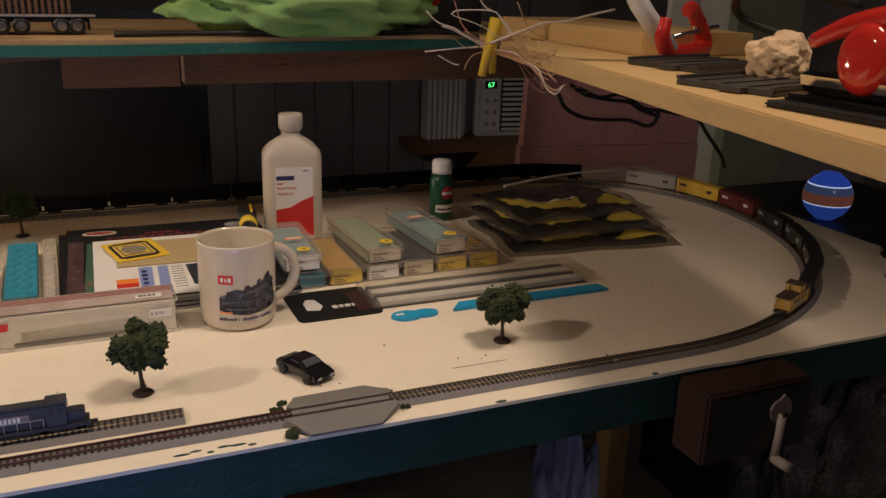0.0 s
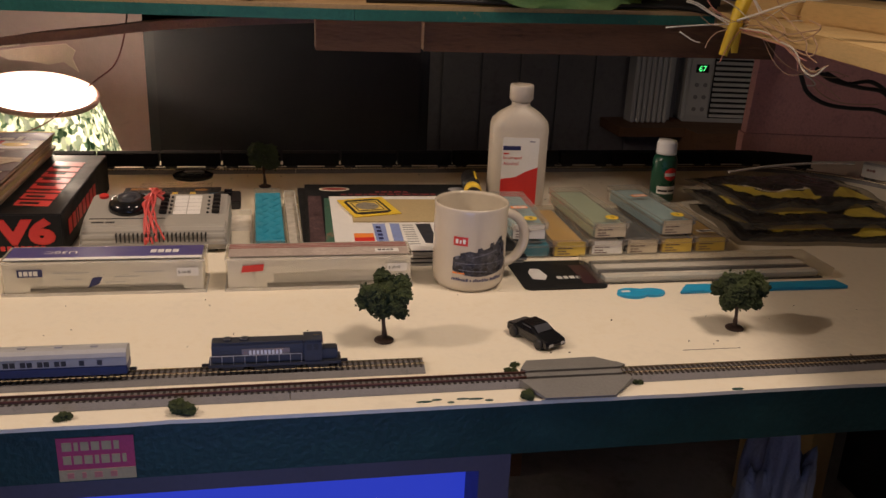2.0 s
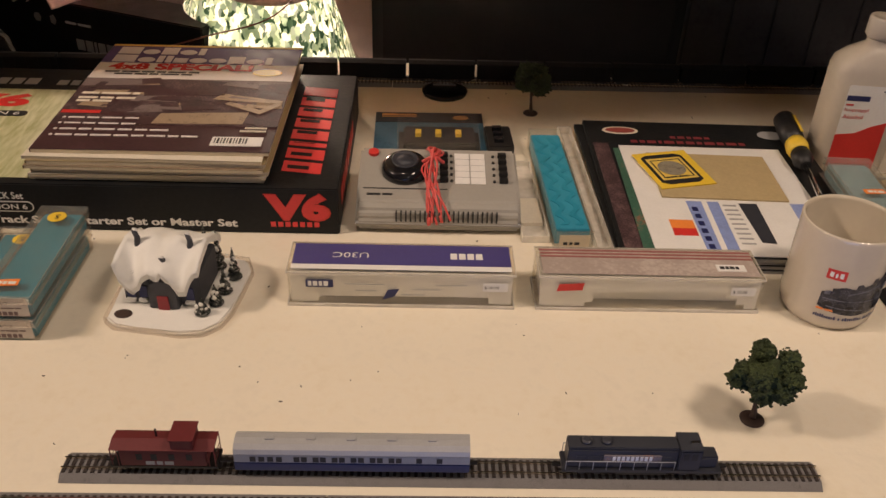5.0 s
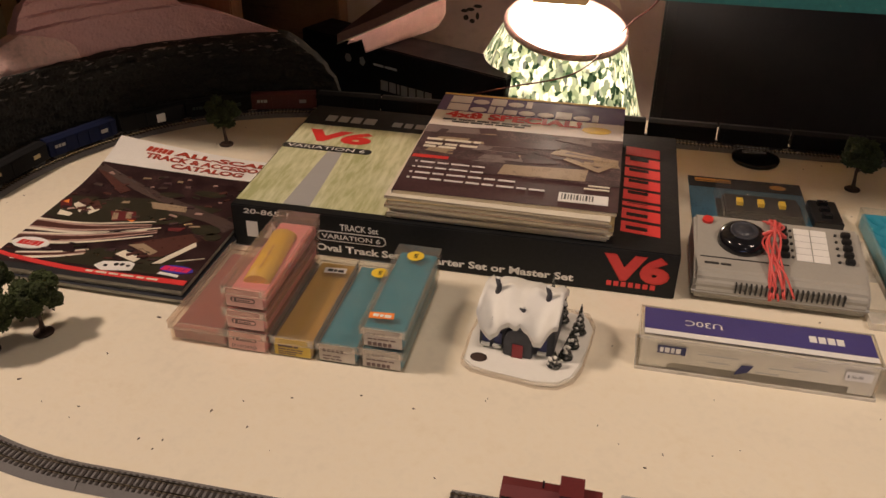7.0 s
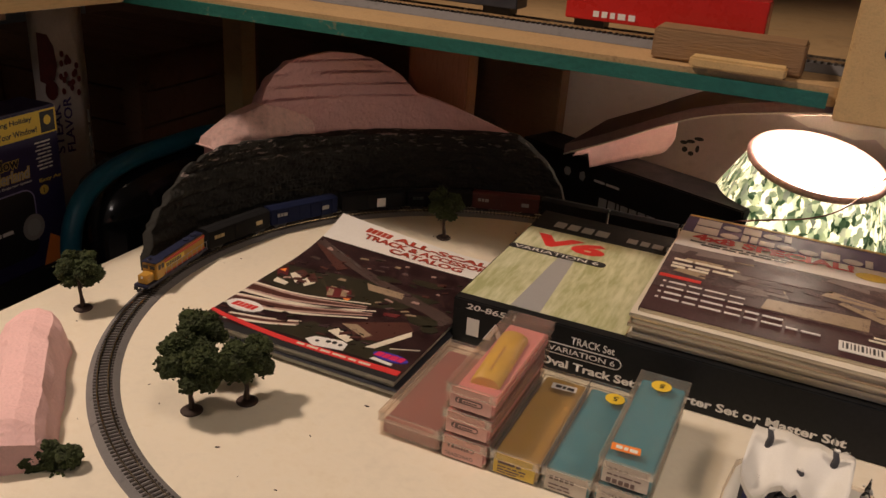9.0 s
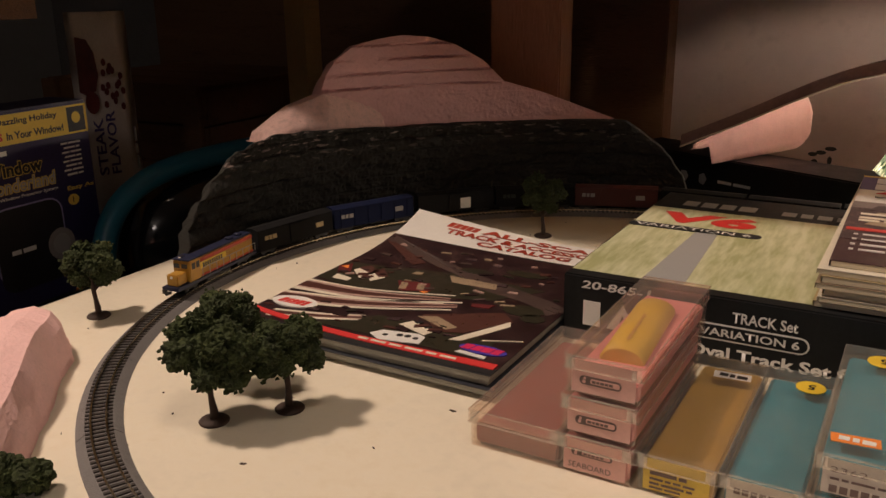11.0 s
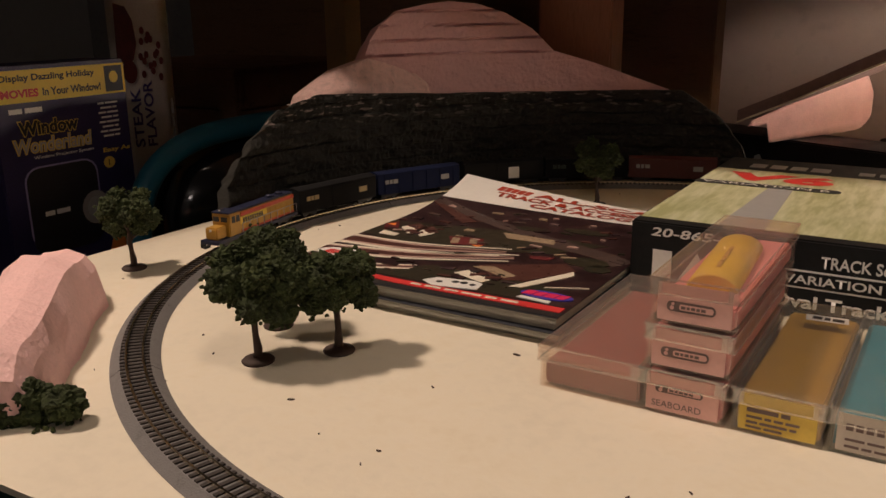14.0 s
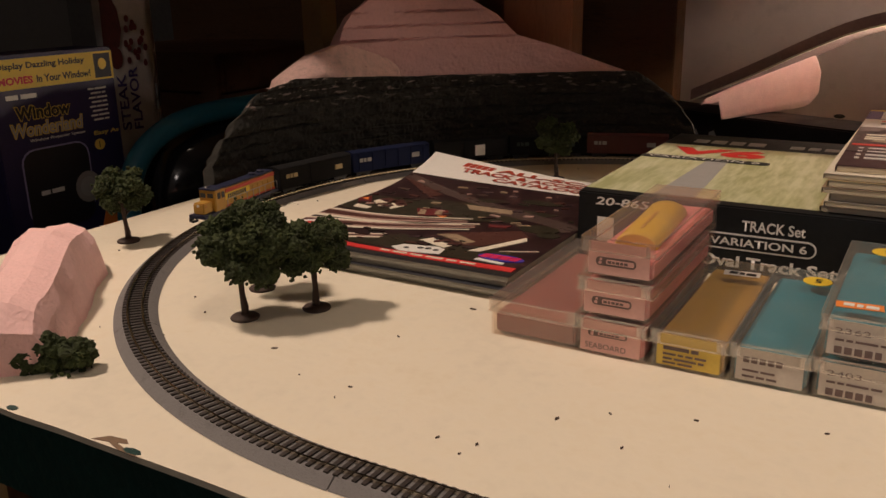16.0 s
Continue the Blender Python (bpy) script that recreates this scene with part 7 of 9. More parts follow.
patch("headlight", face((0.0291, 0, 0), (0, 1, 0), (0, 0, 1)), [(-0.010, 0.006, -0.005, 0.0085), (0.005, 0.006, 0.010, 0.0085)], GREY_PAINT, car)


# ---- rolling stock ----
FLAME = material("vermilion_stripe", (0.45, 0.05, 0.02), 0.45, vary=0.1, size=0.01, bump=0.02)
def wheels(t, xs):
    for x in xs:
        bm = bmesh.new()
        box(bm, x - 0.009, -0.0062, 0.0088, x + 0.009, 0.0062, 0.0115)
        part("bogie", bm, BLACK, t)
        for dx in (-0.0055, 0.0055):
            bm = bmesh.new()
            spin(bm, [(0.0028, -0.0058), (0.0028, -0.0042), (0.0008, -0.0040), (0.0008, 0.0040), (0.0028, 0.0042), (0.0028, 0.0058)], 12, Matrix.Translation((x + dx, 0, 0.0095)) @ Matrix.Rotation(radians(90), 4, "X"))
            part("wheelset", bm, CHARCOAL, t)


def couplers(t, half):
    for s in (-1, 1):
        slab("coupler", min(s * half, s * (half + 0.006)), -0.0012, 0.0095, max(s * half, s * (half + 0.006)), 0.0012, 0.0115, BLACK, t)


def place(x, y, heading):
    return x, y, 0.0, math.degrees(heading)


def boxcar(x, y, a, length, mat, label, height=0.021, marks=None, group="cars of the running train", ribs=0, hopper=False):
    t = thing("freight_car", x, y, 0.0, math.degrees(a), label, "model freight car", group)
    hl, hw = length / 2, 0.0092
    z0, z1 = 0.0118, 0.0118 + height
    bm = bmesh.new()
    if hopper:
        prism(bm, [(-hl, z0 + 0.006), (-hl * 0.72, z0 - 0.001), (-hl * 0.4, z0 + 0.003), (0, z0 - 0.001), (hl * 0.4, z0 + 0.003), (hl * 0.72, z0 - 0.001), (hl, z0 + 0.006), (hl, z1), (-hl, z1)], -hw, hw, Matrix.Rotation(radians(90), 4, "X"))
        bmesh.ops.recalc_face_normals(bm, faces=bm.faces[:])
    else:
        box(bm, -hl, -hw, z0, hl, hw, z1)
    part("body", bm, mat, t, "", 0.0006)
    if not hopper:
        bm = bmesh.new()
        prism(bm, [(-hw - 0.0003, z1 + 0.0001), (hw + 0.0003, z1 + 0.0001), (0, z1 + 0.0018)], -hl - 0.0003, hl + 0.0003, Matrix(((0, 0, 1, 0), (1, 0, 0, 0), (0, 1, 0, 0), (0, 0, 0, 1))))
        part("roof", bm, mat, t)
    for s in (-1, 1):
        f = face((0, s * (hw + 0.0001), 0), (-s * -1 if s < 0 else -1, 0, 0), (0, 0, 1))
        for k in range(ribs):
            u = -hl + length * (k + 0.5) / ribs
            patch("side_rib", f, [(u - 0.0006, z0 + 0.001, u + 0.0006, z1 - 0.001)], mat, t, 0.0007)
        if not hopper and not ribs:
            patch("side_door", f, [(-0.009, z0 + 0.001, 0.009, z1 - 0.0015)], mat, t, 0.0007)
        if marks == "square":
            patch("white_panel", f, [(0.004, z0 + 0.003, 0.016, z0 + 0.015)], WHITE, t, 0.0009)
        elif marks:
            bars("side_bars", f, -hl + 0.008, z0 + height * 0.5, 0.004, [0.004, 0.003, 0.005], marks, t, 0.0012, 0.0008)
            bars("side_bars", f, hl - 0.024, z0 + height * 0.4, 0.005, [0.010], marks, t, 0.0012, 0.0008)
    wheels(t, (-hl + 0.014, hl - 0.014))
    couplers(t, hl)
    return t


def diesel(x, y, a, length, low, high, stripe, label, group, roof=None):
    """A hood-unit diesel that faces +x."""
    t = thing("diesel_locomotive", x, y, 0.0, math.degrees(a), label, "model locomotive", group)
    hl = length / 2
    roof = roof or high
    slab("frame", -hl, -0.0088, 0.0115, hl, 0.0088, 0.0145, low, t, "", 0.0004)
    slab("fuel_tank", -0.018, -0.0075, 0.0075, 0.018, 0.0075, 0.0114, BLACK, t, "", 0.001)
    bm = bmesh.new()
    box(bm, -hl + 0.003, -0.0066, 0.0146, hl - 0.032, 0.0066, 0.0318)
    part("long_hood", bm, high, t, "", 0.0008)
    bm = bmesh.new()
    box(bm, -hl + 0.003, -0.0060, 0.0319, hl - 0.032, 0.0060, 0.0335)
    part("hood_roof", bm, roof, t, "", 0.0006)
    bm = bmesh.new()
    box(bm, hl - 0.0318, -0.0088, 0.0146, hl - 0.0165, 0.0088, 0.0335)
    part("cab", bm, high, t, "", 0.0008)
    bm = bmesh.new()
    box(bm, hl - 0.0322, -0.0090, 0.0336, hl - 0.0158, 0.0090, 0.0348)
    part("cab_roof", bm, roof, t, "", 0.0005)
    bm = bmesh.new()
    box(bm, hl - 0.0163, -0.0058, 0.0146, hl - 0.003, 0.0058, 0.0245)
    part("short_hood", bm, high, t, "", 0.001)
    for s in (-1, 1):
        f = face((0, s * 0.0068, 0), (1 if s < 0 else -1, 0, 0), (0, 0, 1))
        sg = 1 if s < 0 else -1
        for k in range(8):
            u = sg * (-hl + 0.012 + 0.0085 * k)
            patch("hood_door", f, [(u - 0.0032, 0.016, u + 0.0032, 0.0262)], high, t, 0.0004)
        if stripe is YELLOW:
            patch("red_stripe", f, [((-hl + 0.004 if sg > 0 else -hl + 0.034), 0.0282, (hl - 0.034 if sg > 0 else hl - 0.004), 0.0312)], FLAME, t, 0.0006)
            patch("red_stripe", f, [((-hl + 0.004 if sg > 0 else -hl + 0.034), 0.0148, (hl - 0.034 if sg > 0 else hl - 0.004), 0.0166)], FLAME, t, 0.0006)
        patch("name_band", f, [(-0.028, 0.0215, 0.012, 0.0275)], stripe, t, 0.0007)
        bars("name_bars", f, -0.022, 0.0227, 0.0038, [0.002] * 9, CHARCOAL if stripe is YELLOW else WHITE, t, 0.0012, 0.001)
        cf = face((0, s * 0.0089, 0), (1 if s < 0 else -1, 0, 0), (0, 0, 1))
        u = sg * (hl - 0.0245)
        patch("cab_window", cf, [(u - 0.005, 0.0255, u - 0.0008, 0.0310), (u + 0.0008, 0.0255, u + 0.005, 0.0310)], INK, t, 0.0003)
        bm = bmesh.new()
        tube(bm, [(-hl + 0.002, s * 0.0085, 0.0225), (hl - 0.034, s * 0.0085, 0.0225)], 0.00035, 5)
        for k in range(9):
            q = -hl + 0.002 + (length - 0.036) * k / 8
            tube(bm, [(q, s * 0.0085, 0.0145), (q, s * 0.0085, 0.0225)], 0.0003, 5)
        part("handrail", bm, GREY_PAINT, t)
    nf = face((hl - 0.0158, 0, 0), (0, 1, 0), (0, 0, 1))
    patch("windscreen", nf, [(-0.007, 0.027, -0.001, 0.031), (0.001, 0.027, 0.007, 0.031)], INK, t, 0.0003)
    bm = bmesh.new()
    for k in range(2):
        spin(bm, [(0.0038, 0.0336), (0.0038, 0.0352), (0.002, 0.0356)], 16, Matrix.Translation((-hl + 0.016 + 0.014 * k, 0, 0)))
    part("roof_fan", bm, roof, t)
    slab("horn", hl - 0.024, -0.003, 0.0349, hl - 0.018, -0.001, 0.0365, CHROME, t)
    slab("ladder", hl - 0.002, -0.0088, 0.008, hl, -0.005, 0.0114, BLACK, t)
    bm = bmesh.new()
    spin(bm, [(0.0012, 0), (0.0012, 0.0006)], 10, face((hl - 0.003, 0, 0.0225), (0, 1, 0), (0, 0, 1)))
    part("headlight", bm, WHITE, t)
    wheels(t, (-hl + 0.02, hl - 0.02))
    couplers(t, hl)
    return t


def caboose(x, y, a, mat, label, group, length=0.070, cupola=0.012, roof=None):
    t = thing("caboose", x, y, 0.0, math.degrees(a), label, "model caboose", group)
    hl = length / 2
    slab("deck", -hl, -0.0085, 0.0105, hl, 0.0085, 0.0125, BLACK, t)
    bm = bmesh.new()
    box(bm, -hl + 0.007, -0.0085, 0.0126, hl - 0.007, 0.0085, 0.0285)
    part("body", bm, mat, t, "", 0.0005)
    bm = bmesh.new()
    prism(bm, [(-0.0095, 0.0286), (0.0095, 0.0286), (0, 0.0308)], -hl + 0.001, hl - 0.001, Matrix(((0, 0, 1, 0), (1, 0, 0, 0), (0, 1, 0, 0), (0, 0, 0, 1))))
    part("roof", bm, roof or mat, t)
    bm = bmesh.new()
    box(bm, cupola - 0.0075, -0.0088, 0.0288, cupola + 0.0075, 0.0088, 0.0372)
    part("cupola", bm, mat, t, "", 0.0005)
    slab("cupola_roof", cupola - 0.0085, -0.0095, 0.0373, cupola + 0.0085, 0.0095, 0.0383, roof or mat, t)
    for s in (-1, 1):
        f = face((0, s * 0.0086, 0), (1 if s < 0 else -1, 0, 0), (0, 0, 1))
        for u in (-0.018, -0.008, 0.004, 0.016):
            patch("window", f, [(u, 0.019, u + 0.004, 0.0245)], INK, t, 0.0003)
        bars("side_bars", f, -0.012, 0.0145, 0.003, [0.006, 0.004, 0.006], GREY_PAINT, t, 0.0014)
        for e in (-1, 1):
            bm = bmesh.new()
            for q in (0.0012, 0.0055):
                tube(bm, [(e * (hl - q), s * 0.008, 0.0125), (e * (hl - q), s * 0.008, 0.0285)], 0.0004, 5)
            for q in (0.0165, 0.0205):
                tube(bm, [(e * (hl - 0.0012), s * 0.008, q), (e * (hl - 0.0012), 0, q)], 0.0003, 5)
            part("end_rail", bm, mat, t)
    bm = bmesh.new()
    tube(bm, [(-0.006, 0.003, 0.0298), (-0.006, 0.003, 0.0365)], 0.0008, 8)
    part("stove_pipe", bm, BLACK, t)
    wheels(t, (-hl + 0.014, hl - 0.014))
    couplers(t, hl)
    return t


def coach(x, y, length, label):
    t = thing("passenger_car", x, y, 0.0, 0, label, "model passenger car", "rolling stock on the siding")
    hl = length / 2
    slab("lower_side", -hl, -0.0098, 0.0105, hl, 0.0098, 0.0185, DARK_BLUE, t, "navy lower body", 0.0006)
    slab("window_band", -hl, -0.0097, 0.0186, hl, 0.0097, 0.0265, GREY_PAINT, t, "pale grey window band", 0.0004)
    bm = bmesh.new()
    o = [(-0.0099, 0.0266), (0.0099, 0.0266), (0.0085, 0.0300), (0.005, 0.0322), (0, 0.0330), (-0.005, 0.0322), (-0.0085, 0.0300)]
    prism(bm, o, -hl, hl, Matrix(((0, 0, 1, 0), (1, 0, 0, 0), (0, 1, 0, 0), (0, 0, 0, 1))))
    part("roof", bm, GREY_PAINT, t, "grey rounded roof")
    for s in (-1, 1):
        f = face((0, s * 0.0098, 0), (1 if s < 0 else -1, 0, 0), (0, 0, 1))
        for u in (-0.070, -0.064, -0.058, -0.052, -0.040, -0.035, -0.027, -0.022, -0.014, -0.009, -0.001, 0.004, 0.012, 0.017, 0.025, 0.030, 0.044, 0.058):
            patch("window", f, [(u, 0.0200, u + 0.0040, 0.0245)], INK, t, 0.0003)
    for k in range(5):
        slab("roof_vent", -0.06 + 0.028 * k, -0.002, 0.0331, -0.054 + 0.028 * k, 0.002, 0.0338, GREY_PAINT, t)
    wheels(t, (-hl + 0.022, hl - 0.022))
    couplers(t, hl)
    return t


SID = "rolling stock on the siding"
caboose(-0.4325, 1.2165, 0, MAROON, "dark red caboose with an offset cupola on the siding", SID, 0.073, 0.014)
coach(-0.303, 1.2165, 0.162, "navy and grey passenger coach on the siding")
diesel(-0.101, 1.2165, 0, 0.112, CHARCOAL, CHARCOAL, material("dull_orange_band", (0.20, 0.17, 0.17), 0.5, vary=0.4, size=0.008, bump=0, second=(0.5, 0.16, 0.04), edge=(0.58, 0.62)), "dark grey diesel engine on the siding", SID)

# the running train lies round the back of the oval, engine at the left curve, caboose at the right
TRAIN = "cars of the running train"
E_BLUE, E_YEL = material("engine_navy", (0.014, 0.018, 0.05), 0.45, vary=0.2, size=0.01, bump=0.05), material("engine_yellow", (0.46, 0.25, 0.035), 0.45, vary=0.2, size=0.008, bump=0.06, second=(0.42, 0.10, 0.03), edge=(0.60, 0.66))
s_left = FS + RIGHT + BACK


def arc_left(deg):
    return s_left + RL * radians(deg - 90)


nose = arc_left(197)
x, y, a = on_track(nose - 0.058)
diesel(x, y, a, 0.116, E_BLUE, E_YEL, YELLOW, "yellow, orange and navy diesel engine leading the train", TRAIN, E_BLUE)
s = nose - 0.058 - 0.110
DKGREEN = material("dark_green_enamel", (0.02, 0.035, 0.025), 0.5, vary=0.15, size=0.01, bump=0.05)
DKRED = material("oxide_red_enamel", (0.09, 0.02, 0.018), 0.5, vary=0.15, size=0.01, bump=0.05)
SILVER = material("silver_grey_enamel", (0.30, 0.29, 0.28), 0.45, vary=0.08, size=0.01, bump=0.05)
MUSTARD = material("mustard_enamel", (0.66, 0.44, 0.05), 0.45, vary=0.08, size=0.01, bump=0.05)
FLAT_BLACK = material("flat_black_enamel", (0.009, 0.009, 0.010), 0.85, vary=0.3, size=0.01, bump=0.05)
FLAT_BLUE = material("flat_navy_enamel", (0.007, 0.012, 0.045), 0.85, vary=0.2, size=0.01, bump=0.05)
SOOTY = material("sooty_enamel", (0.012, 0.012, 0.012), 0.85, vary=0.3, size=0.01, bump=0.05)
for m_ in (FLAT_BLACK, FLAT_BLUE, SOOTY):
    m_.node_tree.nodes["Principled BSDF"].inputs["Specular IOR Level"].default_value = 0.2
kinds = [(0.098, FLAT_BLACK, KRAFT, 0, "black freight car behind the engine"), (0.098, FLAT_BLUE, GREY_PAINT, 6, "dark blue ribbed freight car"), (0.090, FLAT_BLACK, "square", 0, "black freight car with a white square panel"), (0.090, FLAT_BLACK, DKGREEN, 6, "plain black ribbed freight car"), (0.092, DKRED, GREY_PAINT, 8, "maroon gondola-sided freight car")]
n = 0
at = FS + 0.203
starts = [FS + 0.289 + 0.0955 * k for k in range(4)]
starts += [starts[3] + 0.098, starts[3] + 0.194, starts[3] + 0.293]
right_end = starts[6] + 0.05
while s > right_end + 0.06:
    ln, mt, mk, rb, lb_ = kinds[n] if n < 5 else ((0.090, (FLAT_BLACK, SOOTY, FLAT_BLACK, FLAT_BLACK)[n % 4], GREY_PAINT, (0, 6)[n % 2], ("black", "sooty black", "plain black", "dull black")[n % 4] + " freight car at the back of the table"))
    x, y, a = on_track(s)
    boxcar(x, y, a, ln, mt, lb_, marks=mk if n < 5 else None, ribs=rb)
    s -= ln + 0.004
    n += 1
last = [(0.084, BLACK, GREY_PAINT, True, "small black hopper car near the train end")] * 4
last += [(0.088, MAROON, WHITE, False, "oxide red boxcar on the far curve"), (0.092, MUSTARD, INK, False, "mustard yellow boxcar on the far curve"), (0.096, SILVER, DKRED, False, "silver grey boxcar on the far curve")]
for q, (ln, mt, mk, hop, lb_) in zip(starts, last):
    x, y, a = on_track(q)
    boxcar(x, y, a, ln, mt, lb_, marks=mk, hopper=hop, height=0.023 if not hop else 0.020)
x, y, a = on_track(at)
caboose(x, y, a, material("caboose_yellow", (0.58, 0.36, 0.09), 0.5, vary=0.12, size=0.01, bump=0.05), "dirty yellow caboose with a dark roof", TRAIN, 0.072, 0.004, TRUNK)

# ---- table lamp behind the table ----
slab("back_bench", -1.0, 2.02, -0.36, -0.31, 2.46, -0.33, OLD_WOOD, label="low brown bench behind the table", category="bench")
lamp = thing("table_lamp", -0.512, 2.165, -0.3295, 0, "table lamp with a leaf-print shade and glowing white top", "lamp")
bm = bmesh.new()
spin(bm, [(0.07, 0.0), (0.072, 0.01), (0.03, 0.03), (0.02, 0.08), (0.045, 0.14), (0.03, 0.2), (0.012, 0.24), (0.010, 0.33)], 28)
part("stand", bm, material("brass_stand", (0.4, 0.28, 0.1), 0.35, metal=0.8), lamp)
LEAN_OVER = Matrix.Translation((0, 0, 0.41)) @ Matrix.Rotation(radians(7), 4, "Y") @ Matrix.Translation((0, 0, -0.41)) @ Matrix.Translation((0, 0, 0.32)) @ Matrix.Rotation(radians(11), 4, "X") @ Matrix.Translation((0, 0, -0.32))
bm = bmesh.new()
spin(bm, [(0.166, 0.238), (0.095, 0.412), (0.093, 0.412), (0.164, 0.238)], 56, LEAN_OVER, False)
part("shade", bm, shade_cloth(), lamp, "green and white leaf-print cloth shade")
bm = bmesh.new()
for r, z in ((0.0955, 0.4125), (0.1665, 0.2375)):
    tube(bm, [LEAN_OVER @ Vector((r * math.cos(a), r * math.sin(a), z)) for a in np.linspace(0, 2 * math.pi, 49)], 0.0055, 8)
part("trim", bm, material("rose_brown_rope", (0.55, 0.40, 0.36), 0.8, vary=0.35, size=0.006, bump=0.6), lamp, "brown rope trim")
bm = bmesh.new()
spin(bm, [(0.0925, 0.405), (0.0925, 0.407)], 48, LEAN_OVER)
part("glowing_top", bm, material("lit_diffuser", (0.9, 0.88, 0.8), 0.6, glow=((1.0, 0.90, 0.74), 14.0)), lamp, "glowing white diffuser")
bm = bmesh.new()
spin(bm, [(0.006, 0.4072), (0.006, 0.410), (0.002, 0.412)], 14, LEAN_OVER @ Matrix.Translation((0.0, 0.01, 0)))
part("finial", bm, KRAFT, lamp)

# red wire by the lamp
bm = bmesh.new()
tube(bm, curve_points([(-0.41, 2.10, 0.11), (-0.375, 2.12, 0.14), (-0.36, 2.15, 0.19), (-0.35, 2.16, 0.262)]), 0.0015, 5)
tube(bm, curve_points([(-0.41, 2.10, 0.11), (-0.48, 2.03, 0.05), (-0.58, 2.02, 0.02), (-0.66, 2.04, -0.01)]), 0.0012, 5)
solid("lamp_wire", bm, material("red_flex", (0.12, 0.025, 0.02), 0.5), "thin dark red wire hanging over the lamp", "wire")

# black carton behind the set box
dark = thing("black_carton", -0.80, 2.22, -0.3295, -23, "large black printed carton behind the track table", "carton")
slab("carton", -0.17, -0.08, 0, 0.26, 0.0, 0.352, SOOT, dark, "", 0.002)
f = face((-0.17, -0.0801, 0), (1, 0, 0), (0, 0, 1))
patch("symbol", f, [disc(0.108, 0.320, 0.008, 0.008, 6), disc(0.14, 0.320, 0.007, 0.009, 5)], GREY_PAINT, dark)
bars("print_bars", f, 0.165, 0.318, 0.004, [0.022, 0.026], WHITE, dark, 0.003)
bars("brand_bars", f, 0.18, 0.277, 0.018, [0.016, 0.014, 0.005, 0.014, 0.014, 0.014, 0.014], GREY_PAINT, dark, 0.003)

# big black television seen from its dark side
tv = thing("black_television", -0.07, 2.34, -0.3295, 0, "large black television standing unlit behind the table", "television")
slab("panel", -0.285, -0.02, 0.06, 0.285, 0.02, 0.62, BLACK, tv, "matt black panel", 0.004)
slab("screen", -0.265, -0.0215, 0.09, 0.265, -0.0202, 0.60, material("dusty_dark_screen", (0.008, 0.008, 0.010), 0.75, vary=0.2, size=0.1, bump=0.0), tv, "dark screen")
slab("foot", -0.12, -0.08, 0.0, 0.12, 0.08, 0.059, BLACK, tv, "", 0.003)
slab("tv_bench", -0.295, 2.2, FLOOR, 0.45, 2.5, -0.3295, OLD_WOOD, label="dark wooden bench behind the table", category="bench")
slab("bench_board", -0.98, 2.05, FLOOR, -0.94, 2.42, -0.361, OLD_WOOD, label="brown bench leg board", category="bench")

# hanging pink insulation board over the lamp
ins = thing("insulation_board", 0, 0, 0, 0, "sagging pink insulation board hung under the shelf", "insulation")
bm = bmesh.new()
path = [(-0.868, 0.048), (-0.80, 0.080), (-0.69, 0.134), (-0.60, 0.157), (-0.51, 0.172), (-0.41, 0.184), (-0.275, 0.202), (-0.03, 0.220), (0.05, 0.216)]
path = [(p.x, p.y) for p in curve_points([(x, z, 0) for x, z in path], 4)]
rows = []
for k, (x, z) in enumerate(path):
    e = 0.003 * noise.noise((k * 0.8, 1, 2))
    rows.append([bm.verts.new(p) for p in ((x, 2.06 + e, z + 0.004), (x, 2.32 + e, z - 0.012), (x, 2.32 + e, z + 0.003), (x, 2.06 + e, z + 0.019))])
for p, q in zip(rows, rows[1:]):
    for j in range(4):
        bm.faces.new((p[j], q[j], q[(j + 1) % 4], p[(j + 1) % 4]))
bm.faces.new(rows[0]), bm.faces.new(rows[-1][::-1])
bmesh.ops.recalc_face_normals(bm, faces=bm.faces[:])
part("board", bm, material("brownish_pink_foam", (0.24, 0.155, 0.15), 0.85, vary=0.15, size=0.04, bump=0.4), ins)
# pale strip painted in for the lamplit underside of the board
bm = bmesh.new()
tube(bm, [(x, 2.0585, z + 0.004 + 0.0007 * noise.noise((x * 90, 0, 1))) for x, z in path if x < -0.5], 0.0013, 6)
part("torn_edge", bm, PAPER, ins, "pale strip for lamplight along the lower edge")
# a broken slab of paler foam hanging below the board: a narrow tooth, a step, then a straight lower rim and a rounded end
bm = bmesh.new()
n_u, n_v = 34, 7
grid_ = []
for i in range(n_u + 1):
    u = i / n_u
    x, y = -0.859 + 0.118 * u, 2.09 + 0.19 * u
    end = max(0.0, (u - 0.88) / 0.12)
    top = 0.050 + 0.052 * min(u, 0.88) / 0.88 - 0.030 * end ** 2
    low = 0.0445 + 0.008 * u if u < 0.15 else 0.0215 + 0.006 * (u - 0.15) + 0.013 * end ** 2
    low += 0.0016 * noise.noise((i * 0.55, 2, 3))
    ring = []
    for j in range(n_v + 1):
        # front: nearly flat, with a lip that rolls forward at the lower rim
        v_ = j / n_v
        lip = max(0.0, (v_ - 0.72) / 0.28)
        ring.append(bm.verts.new((x, y - 0.010 * lip + 0.006 * end + 0.0018 * noise.noise((i * 0.3, j * 0.6, 5)), top + (low - top) * v_)))
    for j in range(n_v, -1, -1):
        v_ = j / n_v
        ring.append(bm.verts.new((x, y + 0.016, top + (low + 0.004 - top) * v_)))
    grid_.append(ring)
